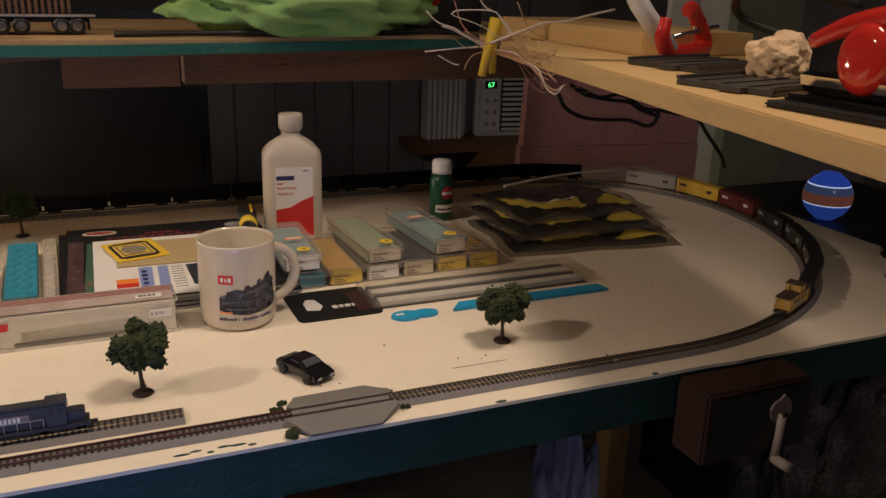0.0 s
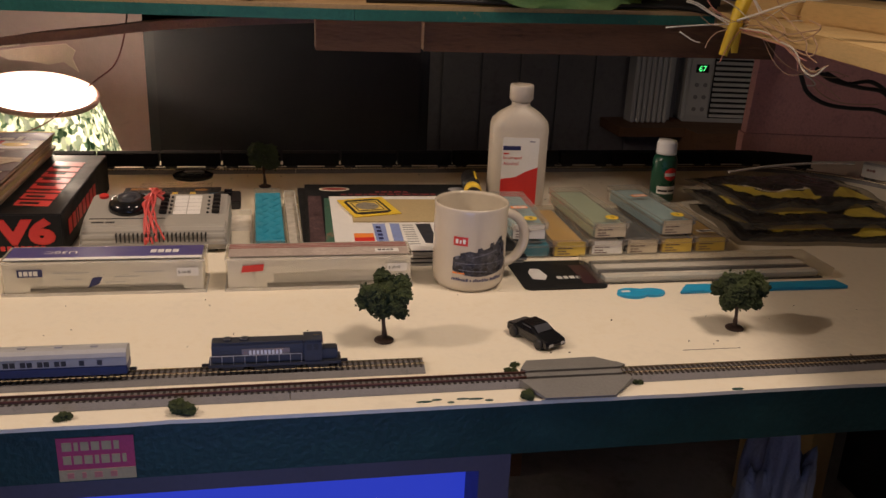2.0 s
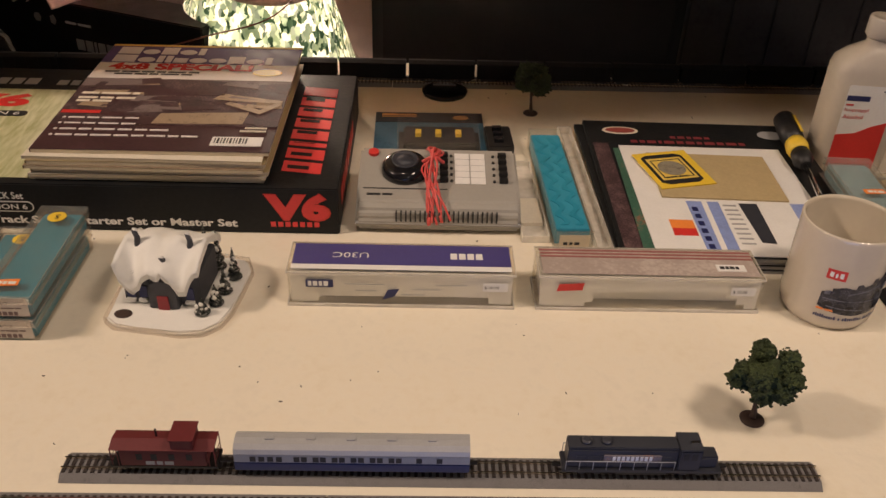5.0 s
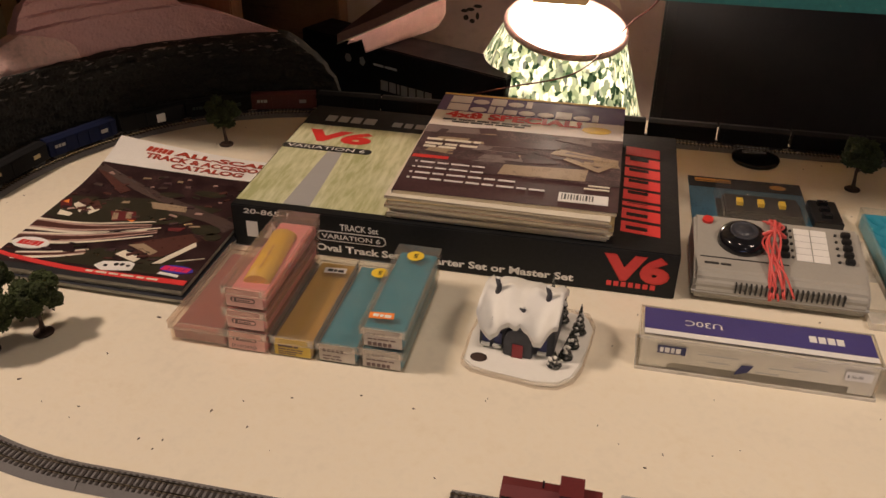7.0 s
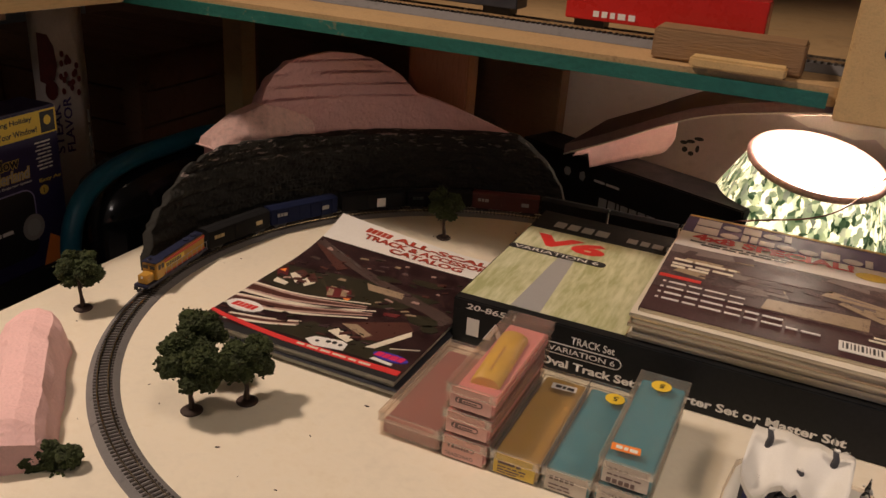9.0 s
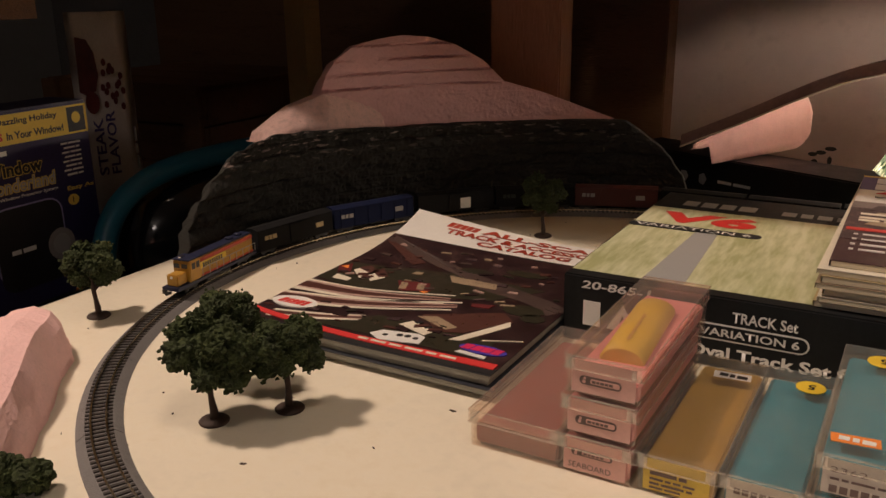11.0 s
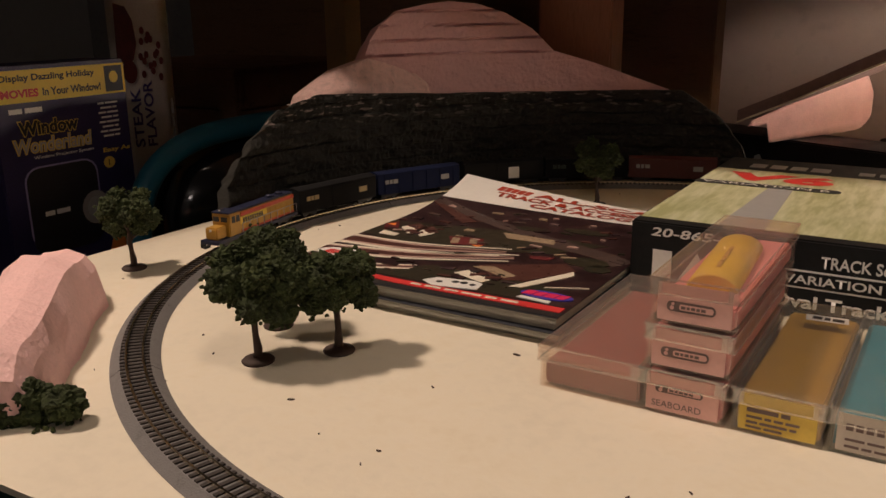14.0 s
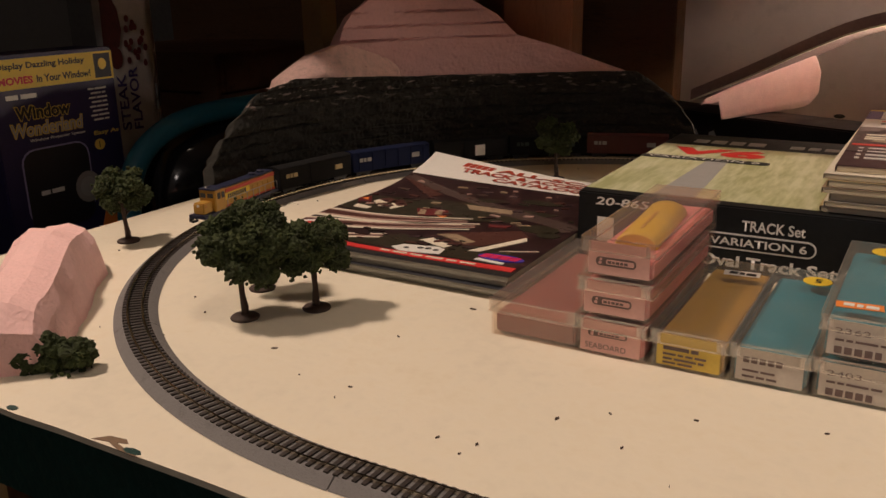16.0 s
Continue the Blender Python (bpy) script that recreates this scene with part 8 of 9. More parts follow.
for p, q in zip(grid_, grid_[1:]):
    for j in range(len(p)):
        k = (j + 1) % len(p)
        bm.faces.new((p[j], p[k], q[k], q[j])).smooth = j not in (n_v, 2 * n_v + 1)
bm.faces.new(grid_[0]), bm.faces.new(grid_[-1][::-1])
bmesh.ops.recalc_face_normals(bm, faces=bm.faces[:])
part("torn_lump", bm, material("torn_pink_foam", (0.66, 0.41, 0.39), 0.85, vary=0.10, size=0.014, bump=0.6), ins, "pale pink broken foam slab")
bm = bmesh.new()
rnd = random.Random(6)
flap = [(-0.565, 0.160), (-0.535, 0.148), (-0.50, 0.146), (-0.475, 0.141), (-0.45, 0.146), (-0.428, 0.130), (-0.436, 0.152), (-0.43, 0.165), (-0.445, 0.176), (-0.50, 0.170)]
prism(bm, flap, -2.085, -2.082, Matrix.Rotation(radians(90), 4, "X"))
bmesh.ops.recalc_face_normals(bm, faces=bm.faces[:])
part("torn_paper", bm, PAPER, ins, "torn paper flap")

# ---- right-hand background ----
slabs = thing("foam_sheets", 0.98, 2.03, 0.0, -9, "upright sheets of dusty pink insulation behind the track", "insulation")
DUSTY = material("dusty_pink_foam", (0.70, 0.36, 0.33), 0.9, vary=0.25, size=0.05, bump=0.4, second=(0.50, 0.27, 0.26), edge=(0.52, 0.72))
bm = bmesh.new()
prism(bm, [(-0.185, -0.33), (0.222, -0.33), (0.222, 0.038), (-0.183, 0.038)], -0.03, 0.0, Matrix.Rotation(radians(90), 4, "X"))
bmesh.ops.recalc_face_normals(bm, faces=bm.faces[:])
part("lower_sheet", bm, DUSTY, slabs)
bm = bmesh.new()
prism(bm, [(-0.180, 0.0395), (0.217, 0.0395), (0.217, 0.21), (-0.174, 0.21)], -0.026, 0.002, Matrix.Rotation(radians(90), 4, "X"))
bmesh.ops.recalc_face_normals(bm, faces=bm.faces[:])
part("upper_sheet", bm, DUSTY, slabs)
slabs.location.z = 0.0

ac = thing("air_conditioner", 1.500, 3.50, -0.225, -7, "white window air conditioner with dark louvres and green display", "air conditioner")
WHITE_CASE = material("off_white_case", (0.76, 0.77, 0.75), 0.45, vary=0.05, size=0.05, bump=0.05)
slab("case", -0.115, 0.0, 0.0, 0.36, 0.11, 0.27, WHITE_CASE, ac, "", 0.008)
slab("control_panel", -0.105, -0.006, 0.02, -0.02, -0.0005, 0.275, WHITE_CASE, ac, "", 0.003)
for k in range(13):
    slab("louvre", -0.012, -0.010, 0.022 + 0.0195 * k, 0.35, -0.0005, 0.033 + 0.0195 * k, WHITE_CASE, ac)
# black sheet behind the white louvres, painted shade for their gaps
slab("louvre_shadow", -0.016, -0.004, 0.018, 0.354, -0.0007, 0.275, BLACK, ac)
f = face((-0.115, -0.0062, -0.03), (1, 0, 0), (0, 0, 1))
patch("display", f, [(0.030, 0.215, 0.078, 0.245)], INK, ac)
words("lettering", "67", f, 0.041, 0.220, 0.02, material("green_digits", (0.02, 0.3, 0.05), 0.5, glow=((0.1, 1.0, 0.25), 1.6)), ac, None, 0.0012)
for k in range(3):
    for u in (0.04, 0.072):
        patch("key", f, [disc(u, 0.08 + 0.045 * k, 0.008)], GREY_PAINT, ac, 0.002)
slab("ac_stand", 1.35, 3.30, FLOOR, 2.1, 3.60, -0.226, OLD_WOOD, label="dark cabinet under the air conditioner", category="cabinet")
heat = thing("heater", 1.205, 3.52, -0.226, 0, "white ribbed panel heater", "heater")
for k in range(7):
    slab("rib", -0.03 + 0.021 * k, -0.03, 0.0, -0.014 + 0.021 * k, 0.03, 0.40, WHITE_CASE, heat, "", 0.004)
slab("back_plate", -0.03, 0.031, 0.0, 0.15, 0.04, 0.38, WHITE_CASE, heat)
slab("heater_shelf", 1.10, 3.4, -0.26, 1.349, 3.60, -0.2265, OLD_WOOD, label="dark shelf under the heater", category="shelf")

# strip of daylight-pale curtain, greenish panel and lit blue ball on the right
slab("white_curtain", 1.60, 2.66, FLOOR, 1.84, 2.68, 0.6, material("pale_curtain", (0.78, 0.80, 0.72), 0.9, vary=0.1, size=0.05, bump=0.2), label="pale curtain strip hanging behind", category="curtain")
slab("standing_board", 1.81, 2.61, FLOOR, 2.06, 2.65, 0.6, material("grey_green_board", (0.20, 0.22, 0.165), 0.8, vary=0.15, size=0.1, bump=0.2), label="dull grey-green board standing upright", category="board")
ball = thing("glowing_ball", 1.387, 1.80, -0.0618, 0, "blue glass ball with red and white bands, softly lit", "ball lamp")
for nm, z0, z1, mt in (("blue_cap", 0.066, 0.098, ((0.03, 0.08, 0.50), 0.35)), ("white_band", 0.0625, 0.0658, ((0.5, 0.6, 0.85), 0.7)), ("dusk_band", 0.040, 0.0623, ((0.06, 0.09, 0.20), 0.3)), ("scene_band", 0.008, 0.0398, ((0.22, 0.075, 0.05), 0.3)), ("white_band", 0.0045, 0.0078, ((0.5, 0.6, 0.85), 0.6)), ("blue_base", -0.045, 0.0043, ((0.03, 0.08, 0.42), 0.3))):
    bm = bmesh.new()
    prof = []
    for k in range(7):
        z = z0 + (z1 - z0) * k / 6 - 0.026
        prof.append((math.sqrt(max(0.0008, 0.0735 ** 2 - z * z)) * 0.98, z0 + (z1 - z0) * k / 6))
    spin(bm, prof, 36)
    part(nm, bm, material(nm + "_glass", mt[0], 0.2, vary=0.6, size=0.02, bump=0, glow=(mt[0], mt[1])), ball)
ball.scale = (0.68, 0.68, 0.68)
stand = thing("ball_stand", 1.22, 1.66, FLOOR, 0, "black cabinet beside the table", "cabinet")
slab("body", 0.0, 0.012, 0.0, 0.53, 0.44, -0.0955 - FLOOR - 0.0185, BLACK, stand)
slab("top", -0.006, 0.0, -0.0955 - FLOOR - 0.018, 0.536, 0.446, -0.0955 - FLOOR, BLACK, stand, "", 0.003)
for u in (0.006, 0.268):
    door = slab("door", u, -0.006, 0.03, u + 0.256, 0.0115, -0.0955 - FLOOR - 0.024, BLACK, stand, "", 0.002)

# ---- things on the side plank ----
clamp = thing("c_clamp", 0.612, 1.338, ST + 0.0012, 25, "white and red clamp lying on the plank", "clamp")
bm = bmesh.new()
tube(bm, [(-0.035, 0.0, 0.012), (-0.075, 0.02, 0.06), (-0.115, 0.04, 0.13)], 0.011, 10)
part("bar", bm, WHITE_CASE, clamp, "white painted bar")
bm = bmesh.new()
tube(bm, curve_points([(-0.052, 0.0, 0.046), (-0.056, 0.0, 0.030), (-0.042, 0.0, 0.013), (-0.01, 0.0, 0.0085), (0.03, 0.004, 0.0085), (0.064, 0.008, 0.012), (0.062, 0.010, 0.026), (0.042, 0.012, 0.048), (0.026, 0.010, 0.056), (0.014, 0.008, 0.054)]), [0.0078 + 0.0022 * math.sin(math.pi * k / 72) for k in range(73)], 12)
part("jaw", bm, RED_PLASTIC, clamp, "red plastic jaw")
bm = bmesh.new()
tube(bm, [(-0.03, 0.002, 0.026), (0.10, 0.01, 0.034)], 0.003, 8)
tube(bm, [(0.04, 0.01, 0.03), (0.085, 0.03, 0.105)], 0.0025, 8)
part("rod", bm, CHROME, clamp)
PLATE_GREY = material("dark_grey_plastic", (0.050, 0.047, 0.043), 0.5, vary=0.15, size=0.02, bump=0.08)
for x, y, rz, lb_ in ((0.575, 1.265, 12, "flat grey plastic track plate on the plank"), (0.515, 1.105, 14, "flat dark plastic tray on the plank")):
    pl = thing("plastic_plate", x, y, ST + 0.0012, rz, lb_, "plastic plate")
    slab("plate", -0.055, -0.045, 0.0, 0.075, 0.05, 0.005, PLATE_GREY, pl, "", 0.001)
    slab("lip", -0.055, -0.045, 0.0051, 0.075, -0.041, 0.008, PLATE_GREY, pl)
    slab("lip", -0.055, 0.046, 0.0051, 0.075, 0.05, 0.008, PLATE_GREY, pl)
    slab("tab", -0.063, -0.020, 0.001, -0.0552, 0.004, 0.005, PLATE_GREY, pl)
    for q in (-0.020, 0.004, 0.028):
        slab("rib", -0.050, q, 0.0051, 0.070, q + 0.003, 0.0062, PLATE_GREY, pl)
cord = thing("foam_lump", 0.562, 1.140, ST + 0.0015, 0, "crumbly cream foam lump on the plank", "foam lump")
bm = bmesh.new()
bmesh.ops.create_icosphere(bm, subdivisions=5, radius=1.0)
for v in bm.verts:
    p = v.co.copy()
    k = 1 + 0.28 * noise.noise(p * 1.7) + 0.20 * noise.noise(p * 3.6) + 0.05 * noise.noise(p * 9)
    v.co = Vector((p.x * 0.026 * k, p.y * 0.030 * k, max(0.0, 0.020 + p.z * 0.024 * k)))
part("lump", bm, material("cream_foam_lump", (0.72, 0.53, 0.33), 0.85, vary=0.25, size=0.012, bump=0.7), cord)
GLOSS_RED = material("gloss_red_enamel", (0.56, 0.03, 0.022), 0.10, vary=0.06, size=0.02, bump=0.0, coat=1.0)
rl = thing("desk_magnifier", 0.512, 0.912, ST + 0.0012, 4, "glossy red and black work lamp on the plank", "work lamp")
slab("base", -0.06, -0.09, 0.0, 0.09, 0.104, 0.010, GLOSS_BLACK, rl, "black base", 0.003)
slab("lower_lip", -0.076, -0.10, 0.0, 0.09, 0.106, 0.005, BLACK, rl, "", 0.002)
bm = bmesh.new()
prism(bm, [(-0.085, 0.0102), (0.100, 0.0102), (0.098, 0.046), (0.080, 0.055), (-0.085, 0.060)], -0.045, 0.08, Matrix(((0, 0, 1, 0), (1, 0, 0, 0), (0, 1, 0, 0), (0, 0, 0, 1))))
bmesh.ops.recalc_face_normals(bm, faces=bm.faces[:])
part("body", bm, GLOSS_BLACK, rl, "black body", 0.003)
bm = bmesh.new()
spin(bm, [(0.0228, 0.0), (0.0226, 0.006), (0.0205, 0.010), (0.015, 0.0125), (0.007, 0.0138), (0.001, 0.014)], 40, Matrix.Translation((-0.0452, 0.047, 0.038)) @ Matrix.Diagonal((1, 0.92, 1.08, 1)) @ Matrix.Rotation(radians(-90), 4, "Y"))
part("red_dome", bm, GLOSS_RED, rl, "glossy red dome")
bm = bmesh.new()
tube(bm, curve_points([(-0.042, 0.098, 0.046), (-0.042, 0.065, 0.060), (-0.040, 0.02, 0.068), (-0.03, -0.05, 0.070)]), [0.0062 + 0.0055 * k / 24 for k in range(25)], 12)
part("red_arm", bm, GLOSS_RED, rl, "red arm")
bm = bmesh.new()
prism(bm, [(-0.0535, 0.0235), (-0.0470, 0.0260), (-0.0452, 0.0112), (-0.0466, 0.0112), (-0.0515, 0.0165)], -0.080, 0.096, Matrix(((1, 0, 0, 0), (0, 0, 1, 0), (0, 1, 0, 0), (0, 0, 0, 1))))
bmesh.ops.recalc_face_normals(bm, faces=bm.faces[:])
part("chrome_strip", bm, CHROME, rl, "bright metal strip")

# black cable coil and bundle of wires
rnd = random.Random(31)


def wire(name, pts, r, mat, label):
    bm = bmesh.new()
    tube(bm, curve_points(pts, 7), r, 6)
    return solid(name, bm, mat, label, "wire", group="loose wires")


WIRES = [material(n_, c, 0.5, vary=0.1, size=0.01, bump=0.02) for n_, c in (("white_wire", (0.72, 0.68, 0.60)), ("tan_wire", (0.50, 0.32, 0.20)), ("pink_wire", (0.55, 0.24, 0.20)), ("red_thin_wire", (0.35, 0.05, 0.04)))]
hub = Vector((0.525, 1.64, ST - 0.008))
for k in range(14):
    # four sheaves: up over the shelf, along its edge, along the plank, and a curly one that droops under it
    sheaf = (0, 3, 2, 3, 1, 3, 2, 3)[k % 8]
    way = Vector(((-0.75, -0.1, 0.62), (-1.0, -0.15, -0.02), (1.0, -0.30, 0.16), (0.85, -0.25, -0.30))[sheaf])
    way = (way + Vector((rnd.gauss(0, 0.16), rnd.gauss(0, 0.10), rnd.gauss(0, 0.16)))).normalized()
    curl, turn = rnd.uniform(0.15, 0.55), rnd.uniform(0, 6.3)
    pts, p = [hub + Vector((rnd.uniform(-0.008, 0.008), -0.02, rnd.uniform(-0.004, 0.012)))], hub + Vector((0, -0.025, 0.004))
    for j in range((6, 5, 8, 9)[sheaf]):
        pts.append(p.copy())
        turn += rnd.uniform(0.5, 1.3)
        sag = (0.02, -0.05, -0.01, -0.14 if j < 4 else 0.13)[sheaf]
        way = (way + Vector((0.05 * math.sin(turn), 0.35 * curl * math.sin(turn), curl * math.cos(turn) + sag))).normalized()
        p += way * rnd.uniform(0.014, 0.024)
        if p.z > SB - 0.004 and p.y > 1.73:
            p.z = max(p.z, ST + 0.003)
    wire("loose_wire", pts, 0.0007 if k % 7 in (0, 3) else 0.0005, WIRES[(0, 1, 1, 0, 2, 1, 1)[k % 7]], "%s thin wire in a tangle at the shelf corner" % ("white", "tan", "tan", "white", "pink", "tan", "tan")[k % 7])
wire("loose_wire", [(0.504, 1.630, 0.276), (0.468, 1.630, 0.274), (0.443, 1.630, 0.272), (0.411, 1.630, 0.269)], 0.001, WIRES[0], "white thin wire in a tangle at the shelf corner")
wire("loose_wire", [(0.504, 1.630, 0.278), (0.476, 1.630, 0.288), (0.454, 1.630, 0.300), (0.429, 1.630, 0.308), (0.412, 1.630, 0.322)], 0.001, WIRES[0], "white thin wire in a tangle at the shelf corner")
wire("loose_wire", [(0.499, 1.630, 0.276), (0.469, 1.630, 0.290), (0.450, 1.630, 0.299), (0.435, 1.630, 0.303)], 0.001, WIRES[0], "white thin wire in a tangle at the shelf corner")
wire("loose_wire", [(0.526, 1.600, 0.292), (0.508, 1.600, 0.316), (0.493, 1.600, 0.325), (0.446, 1.600, 0.325), (0.435, 1.600, 0.320)], 0.001, WIRES[0], "white thin wire in a tangle at the shelf corner")
wire("loose_wire", [(0.499, 1.630, 0.282), (0.478, 1.630, 0.293), (0.463, 1.630, 0.308), (0.454, 1.630, 0.332), (0.447, 1.630, 0.348)], 0.0008, WIRES[2], "pink thin wire in a tangle at the shelf corner")
wire("loose_wire", [(0.529, 1.600, 0.294), (0.505, 1.600, 0.320), (0.486, 1.600, 0.329), (0.470, 1.600, 0.347)], 0.001, WIRES[0], "white thin wire in a tangle at the shelf corner")
wire("loose_wire", [(0.502, 1.559, 0.294), (0.490, 1.489, 0.279), (0.481, 1.445, 0.273), (0.473, 1.397, 0.284), (0.470, 1.381, 0.295), (0.475, 1.410, 0.299)], 0.0008, WIRES[1], "tan thin wire in a tangle at the shelf corner")
wire("loose_wire", [(0.504, 1.568, 0.286), (0.494, 1.511, 0.273), (0.483, 1.454, 0.265), (0.477, 1.421, 0.254), (0.470, 1.381, 0.248), (0.463, 1.345, 0.259)], 0.0008, WIRES[1], "tan thin wire in a tangle at the shelf corner")
wire("loose_wire", [(0.514, 1.624, 0.272), (0.498, 1.535, 0.275), (0.489, 1.487, 0.269), (0.481, 1.444, 0.266), (0.477, 1.422, 0.258), (0.475, 1.407, 0.247), (0.469, 1.376, 0.244), (0.464, 1.350, 0.257)], 0.001, WIRES[0], "white thin wire in a tangle at the shelf corner")
wire("loose_wire", [(0.514, 1.624, 0.270), (0.493, 1.511, 0.273), (0.483, 1.453, 0.262), (0.478, 1.426, 0.258), (0.476, 1.417, 0.244)], 0.0008, WIRES[2], "pink thin wire in a tangle at the shelf corner")
wire("loose_wire", [(0.490, 1.493, 0.301), (0.480, 1.439, 0.287), (0.475, 1.409, 0.276), (0.474, 1.403, 0.264), (0.468, 1.372, 0.258)], 0.0008, WIRES[1], "tan thin wire in a tangle at the shelf corner")
wire("loose_wire", [(0.513, 1.618, 0.267), (0.499, 1.544, 0.267), (0.487, 1.474, 0.270), (0.479, 1.431, 0.264), (0.472, 1.391, 0.263), (0.469, 1.379, 0.274), (0.472, 1.395, 0.284)], 0.0008, WIRES[1], "tan thin wire in a tangle at the shelf corner")
wire("loose_wire", [(0.510, 1.603, 0.277), (0.496, 1.525, 0.282), (0.486, 1.467, 0.279), (0.477, 1.423, 0.285), (0.471, 1.386, 0.291)], 0.0008, WIRES[1], "tan thin wire in a tangle at the shelf corner")
wire("loose_wire", [(0.512, 1.613, 0.270), (0.497, 1.529, 0.266), (0.486, 1.469, 0.265), (0.480, 1.438, 0.259), (0.473, 1.398, 0.257)], 0.0008, WIRES[2], "pink thin wire in a tangle at the shelf corner")
wire("loose_wire", [(0.660, 1.670, 0.215), (0.652, 1.670, 0.207), (0.666, 1.670, 0.198), (0.671, 1.670, 0.191), (0.651, 1.670, 0.190)], 0.001, WIRES[0], "white thin wire in a tangle at the shelf corner")
wire("loose_wire", [(0.662, 1.670, 0.206), (0.671, 1.670, 0.189), (0.693, 1.670, 0.174), (0.725, 1.670, 0.165), (0.780, 1.670, 0.164)], 0.0008, WIRES[1], "tan thin wire in a tangle at the shelf corner")
wire("loose_wire", [(0.533, 1.600, 0.337), (0.547, 1.600, 0.310), (0.562, 1.600, 0.295), (0.597, 1.600, 0.289), (0.620, 1.600, 0.291)], 0.0008, WIRES[1], "tan thin wire in a tangle at the shelf corner")
wire("loose_wire", [(0.508, 1.630, 0.268), (0.517, 1.630, 0.261), (0.521, 1.630, 0.253), (0.517, 1.630, 0.242)], 0.0008, WIRES[3], "red thin wire in a tangle at the shelf corner")
wire("loose_wire", [(0.431, 1.630, 0.264), (0.452, 1.630, 0.253), (0.462, 1.630, 0.251)], 0.001, WIRES[0], "white thin wire in a tangle at the shelf corner")
wire("loose_wire", [(0.503, 1.630, 0.270), (0.484, 1.630, 0.264), (0.474, 1.630, 0.253), (0.471, 1.630, 0.244)], 0.0008, WIRES[1], "tan thin wire in a tangle at the shelf corner")
wire("loose_wire", [(0.508, 1.589, 0.287), (0.498, 1.535, 0.297), (0.490, 1.491, 0.289), (0.486, 1.472, 0.280), (0.491, 1.497, 0.269)], 0.0008, WIRES[1], "tan thin wire in a tangle at the shelf corner")
wire("loose_wire", [(0.495, 1.630, 0.281), (0.481, 1.630, 0.285), (0.471, 1.630, 0.296), (0.466, 1.630, 0.291)], 0.0008, WIRES[1], "tan thin wire in a tangle at the shelf corner")
wire("loose_wire", [(0.495, 1.600, 0.283), (0.539, 1.600, 0.298), (0.573, 1.600, 0.309), (0.609, 1.600, 0.312), (0.645, 1.600, 0.320), (0.690, 1.600, 0.329)], 0.0018, WIRES[0], "long white wire running over the plank")
wire("loose_wire", [(0.579, 1.639, 0.276), (0.579, 1.558, 0.272), (0.579, 1.487, 0.271), (0.579, 1.423, 0.275)], 0.0012, WIRES[3], "thin brown wire lying along the timber")
wire("black_cable", [(0.645, 1.670, 0.207), (0.662, 1.670, 0.180), (0.694, 1.670, 0.164), (0.736, 1.670, 0.158), (0.779, 1.670, 0.156), (0.818, 1.670, 0.145), (0.834, 1.670, 0.153), (0.838, 1.670, 0.173)], 0.0032, BLACK, "black cable looped under the plank")
wire("black_cable", [(0.669, 1.670, 0.215), (0.696, 1.670, 0.199), (0.743, 1.670, 0.189), (0.781, 1.670, 0.184), (0.804, 1.670, 0.171), (0.840, 1.670, 0.160)], 0.0032, BLACK, "black cable looped under the plank")
wire("black_cable", [(0.685, 1.670, 0.209), (0.722, 1.670, 0.194), (0.763, 1.670, 0.197), (0.809, 1.670, 0.174), (0.845, 1.670, 0.169), (0.884, 1.670, 0.161)], 0.0032, BLACK, "black cable running down under the plank")
wire("black_cable", [(0.883, 1.670, 0.164), (0.921, 1.670, 0.150), (0.943, 1.670, 0.126), (0.978, 1.670, 0.088), (0.989, 1.670, 0.067)], 0.0032, BLACK, "black cable hanging down past the plank")
wire("black_cable", [(0.02, 1.70, ST + 0.004), (0.2, 1.70, ST + 0.006), (0.4, 1.735, ST + 0.006), (0.5, 1.745, ST + 0.004), (0.56, 1.735, ST - 0.008)], 0.004, BLACK, "black cable lying along the shelf")
clip = thing("yellow_clip", 0.497, 1.628, ST - 0.030, 10, "yellow plastic spring clip holding the wires", "clip")
bm = bmesh.new()
tube(bm, [(0.0, 0, -0.012), (0.008, 0, 0.02), (0.014, 0, 0.040)], [0.004, 0.005, 0.006], 8)
tube(bm, [(0.012, 0, -0.010), (0.012, 0.002, 0.02), (0.018, 0, 0.040)], [0.003, 0.005, 0.005], 8)
part("clip_arm", bm, YELLOW, clip)
clip.scale = (1.5, 1.5, 1.5)
for pts in ([(0.60, 1.10, ST + 0.01), (0.72, 1.25, ST + 0.02), (0.68, 1.33, ST + 0.05), (0.64, 1.27, ST + 0.08), (0.70, 1.18, ST + 0.07)],):
    wire("black_cable", pts, 0.005, BLACK, "thick black cable coiled on the plank")

# ---- things on the back shelf ----
cloth = thing("green_cloth", 0.285, 1.775, ST + 0.0005, 4, "crumpled lime green cloth bag on the shelf", "cloth bag")
bm = bmesh.new()
bmesh.ops.create_icosphere(bm, subdivisions=5, radius=1.0)
for v in bm.verts:
    p = v.co.copy()
    fold = 0.20 * noise.noise((p.x * 2.2, p.y * 3, p.z * 3)) + 0.10 * noise.noise((p.x * 5 + p.z * 4, p.y * 7, p.z * 9)) + 0.05 * math.sin(p.x * 9 + p.z * 14 + 4 * noise.noise(p * 2))
    v.co = Vector((p.x * 0.19 * (1 + fold), p.y * 0.10 * (1 + fold), max(0.0, 0.040 + p.z * 0.055 * (1 + 1.2 * fold))))
for fc in bm.faces:
    fc.smooth = True
part("cloth", bm, LIME_CLOTH, cloth)


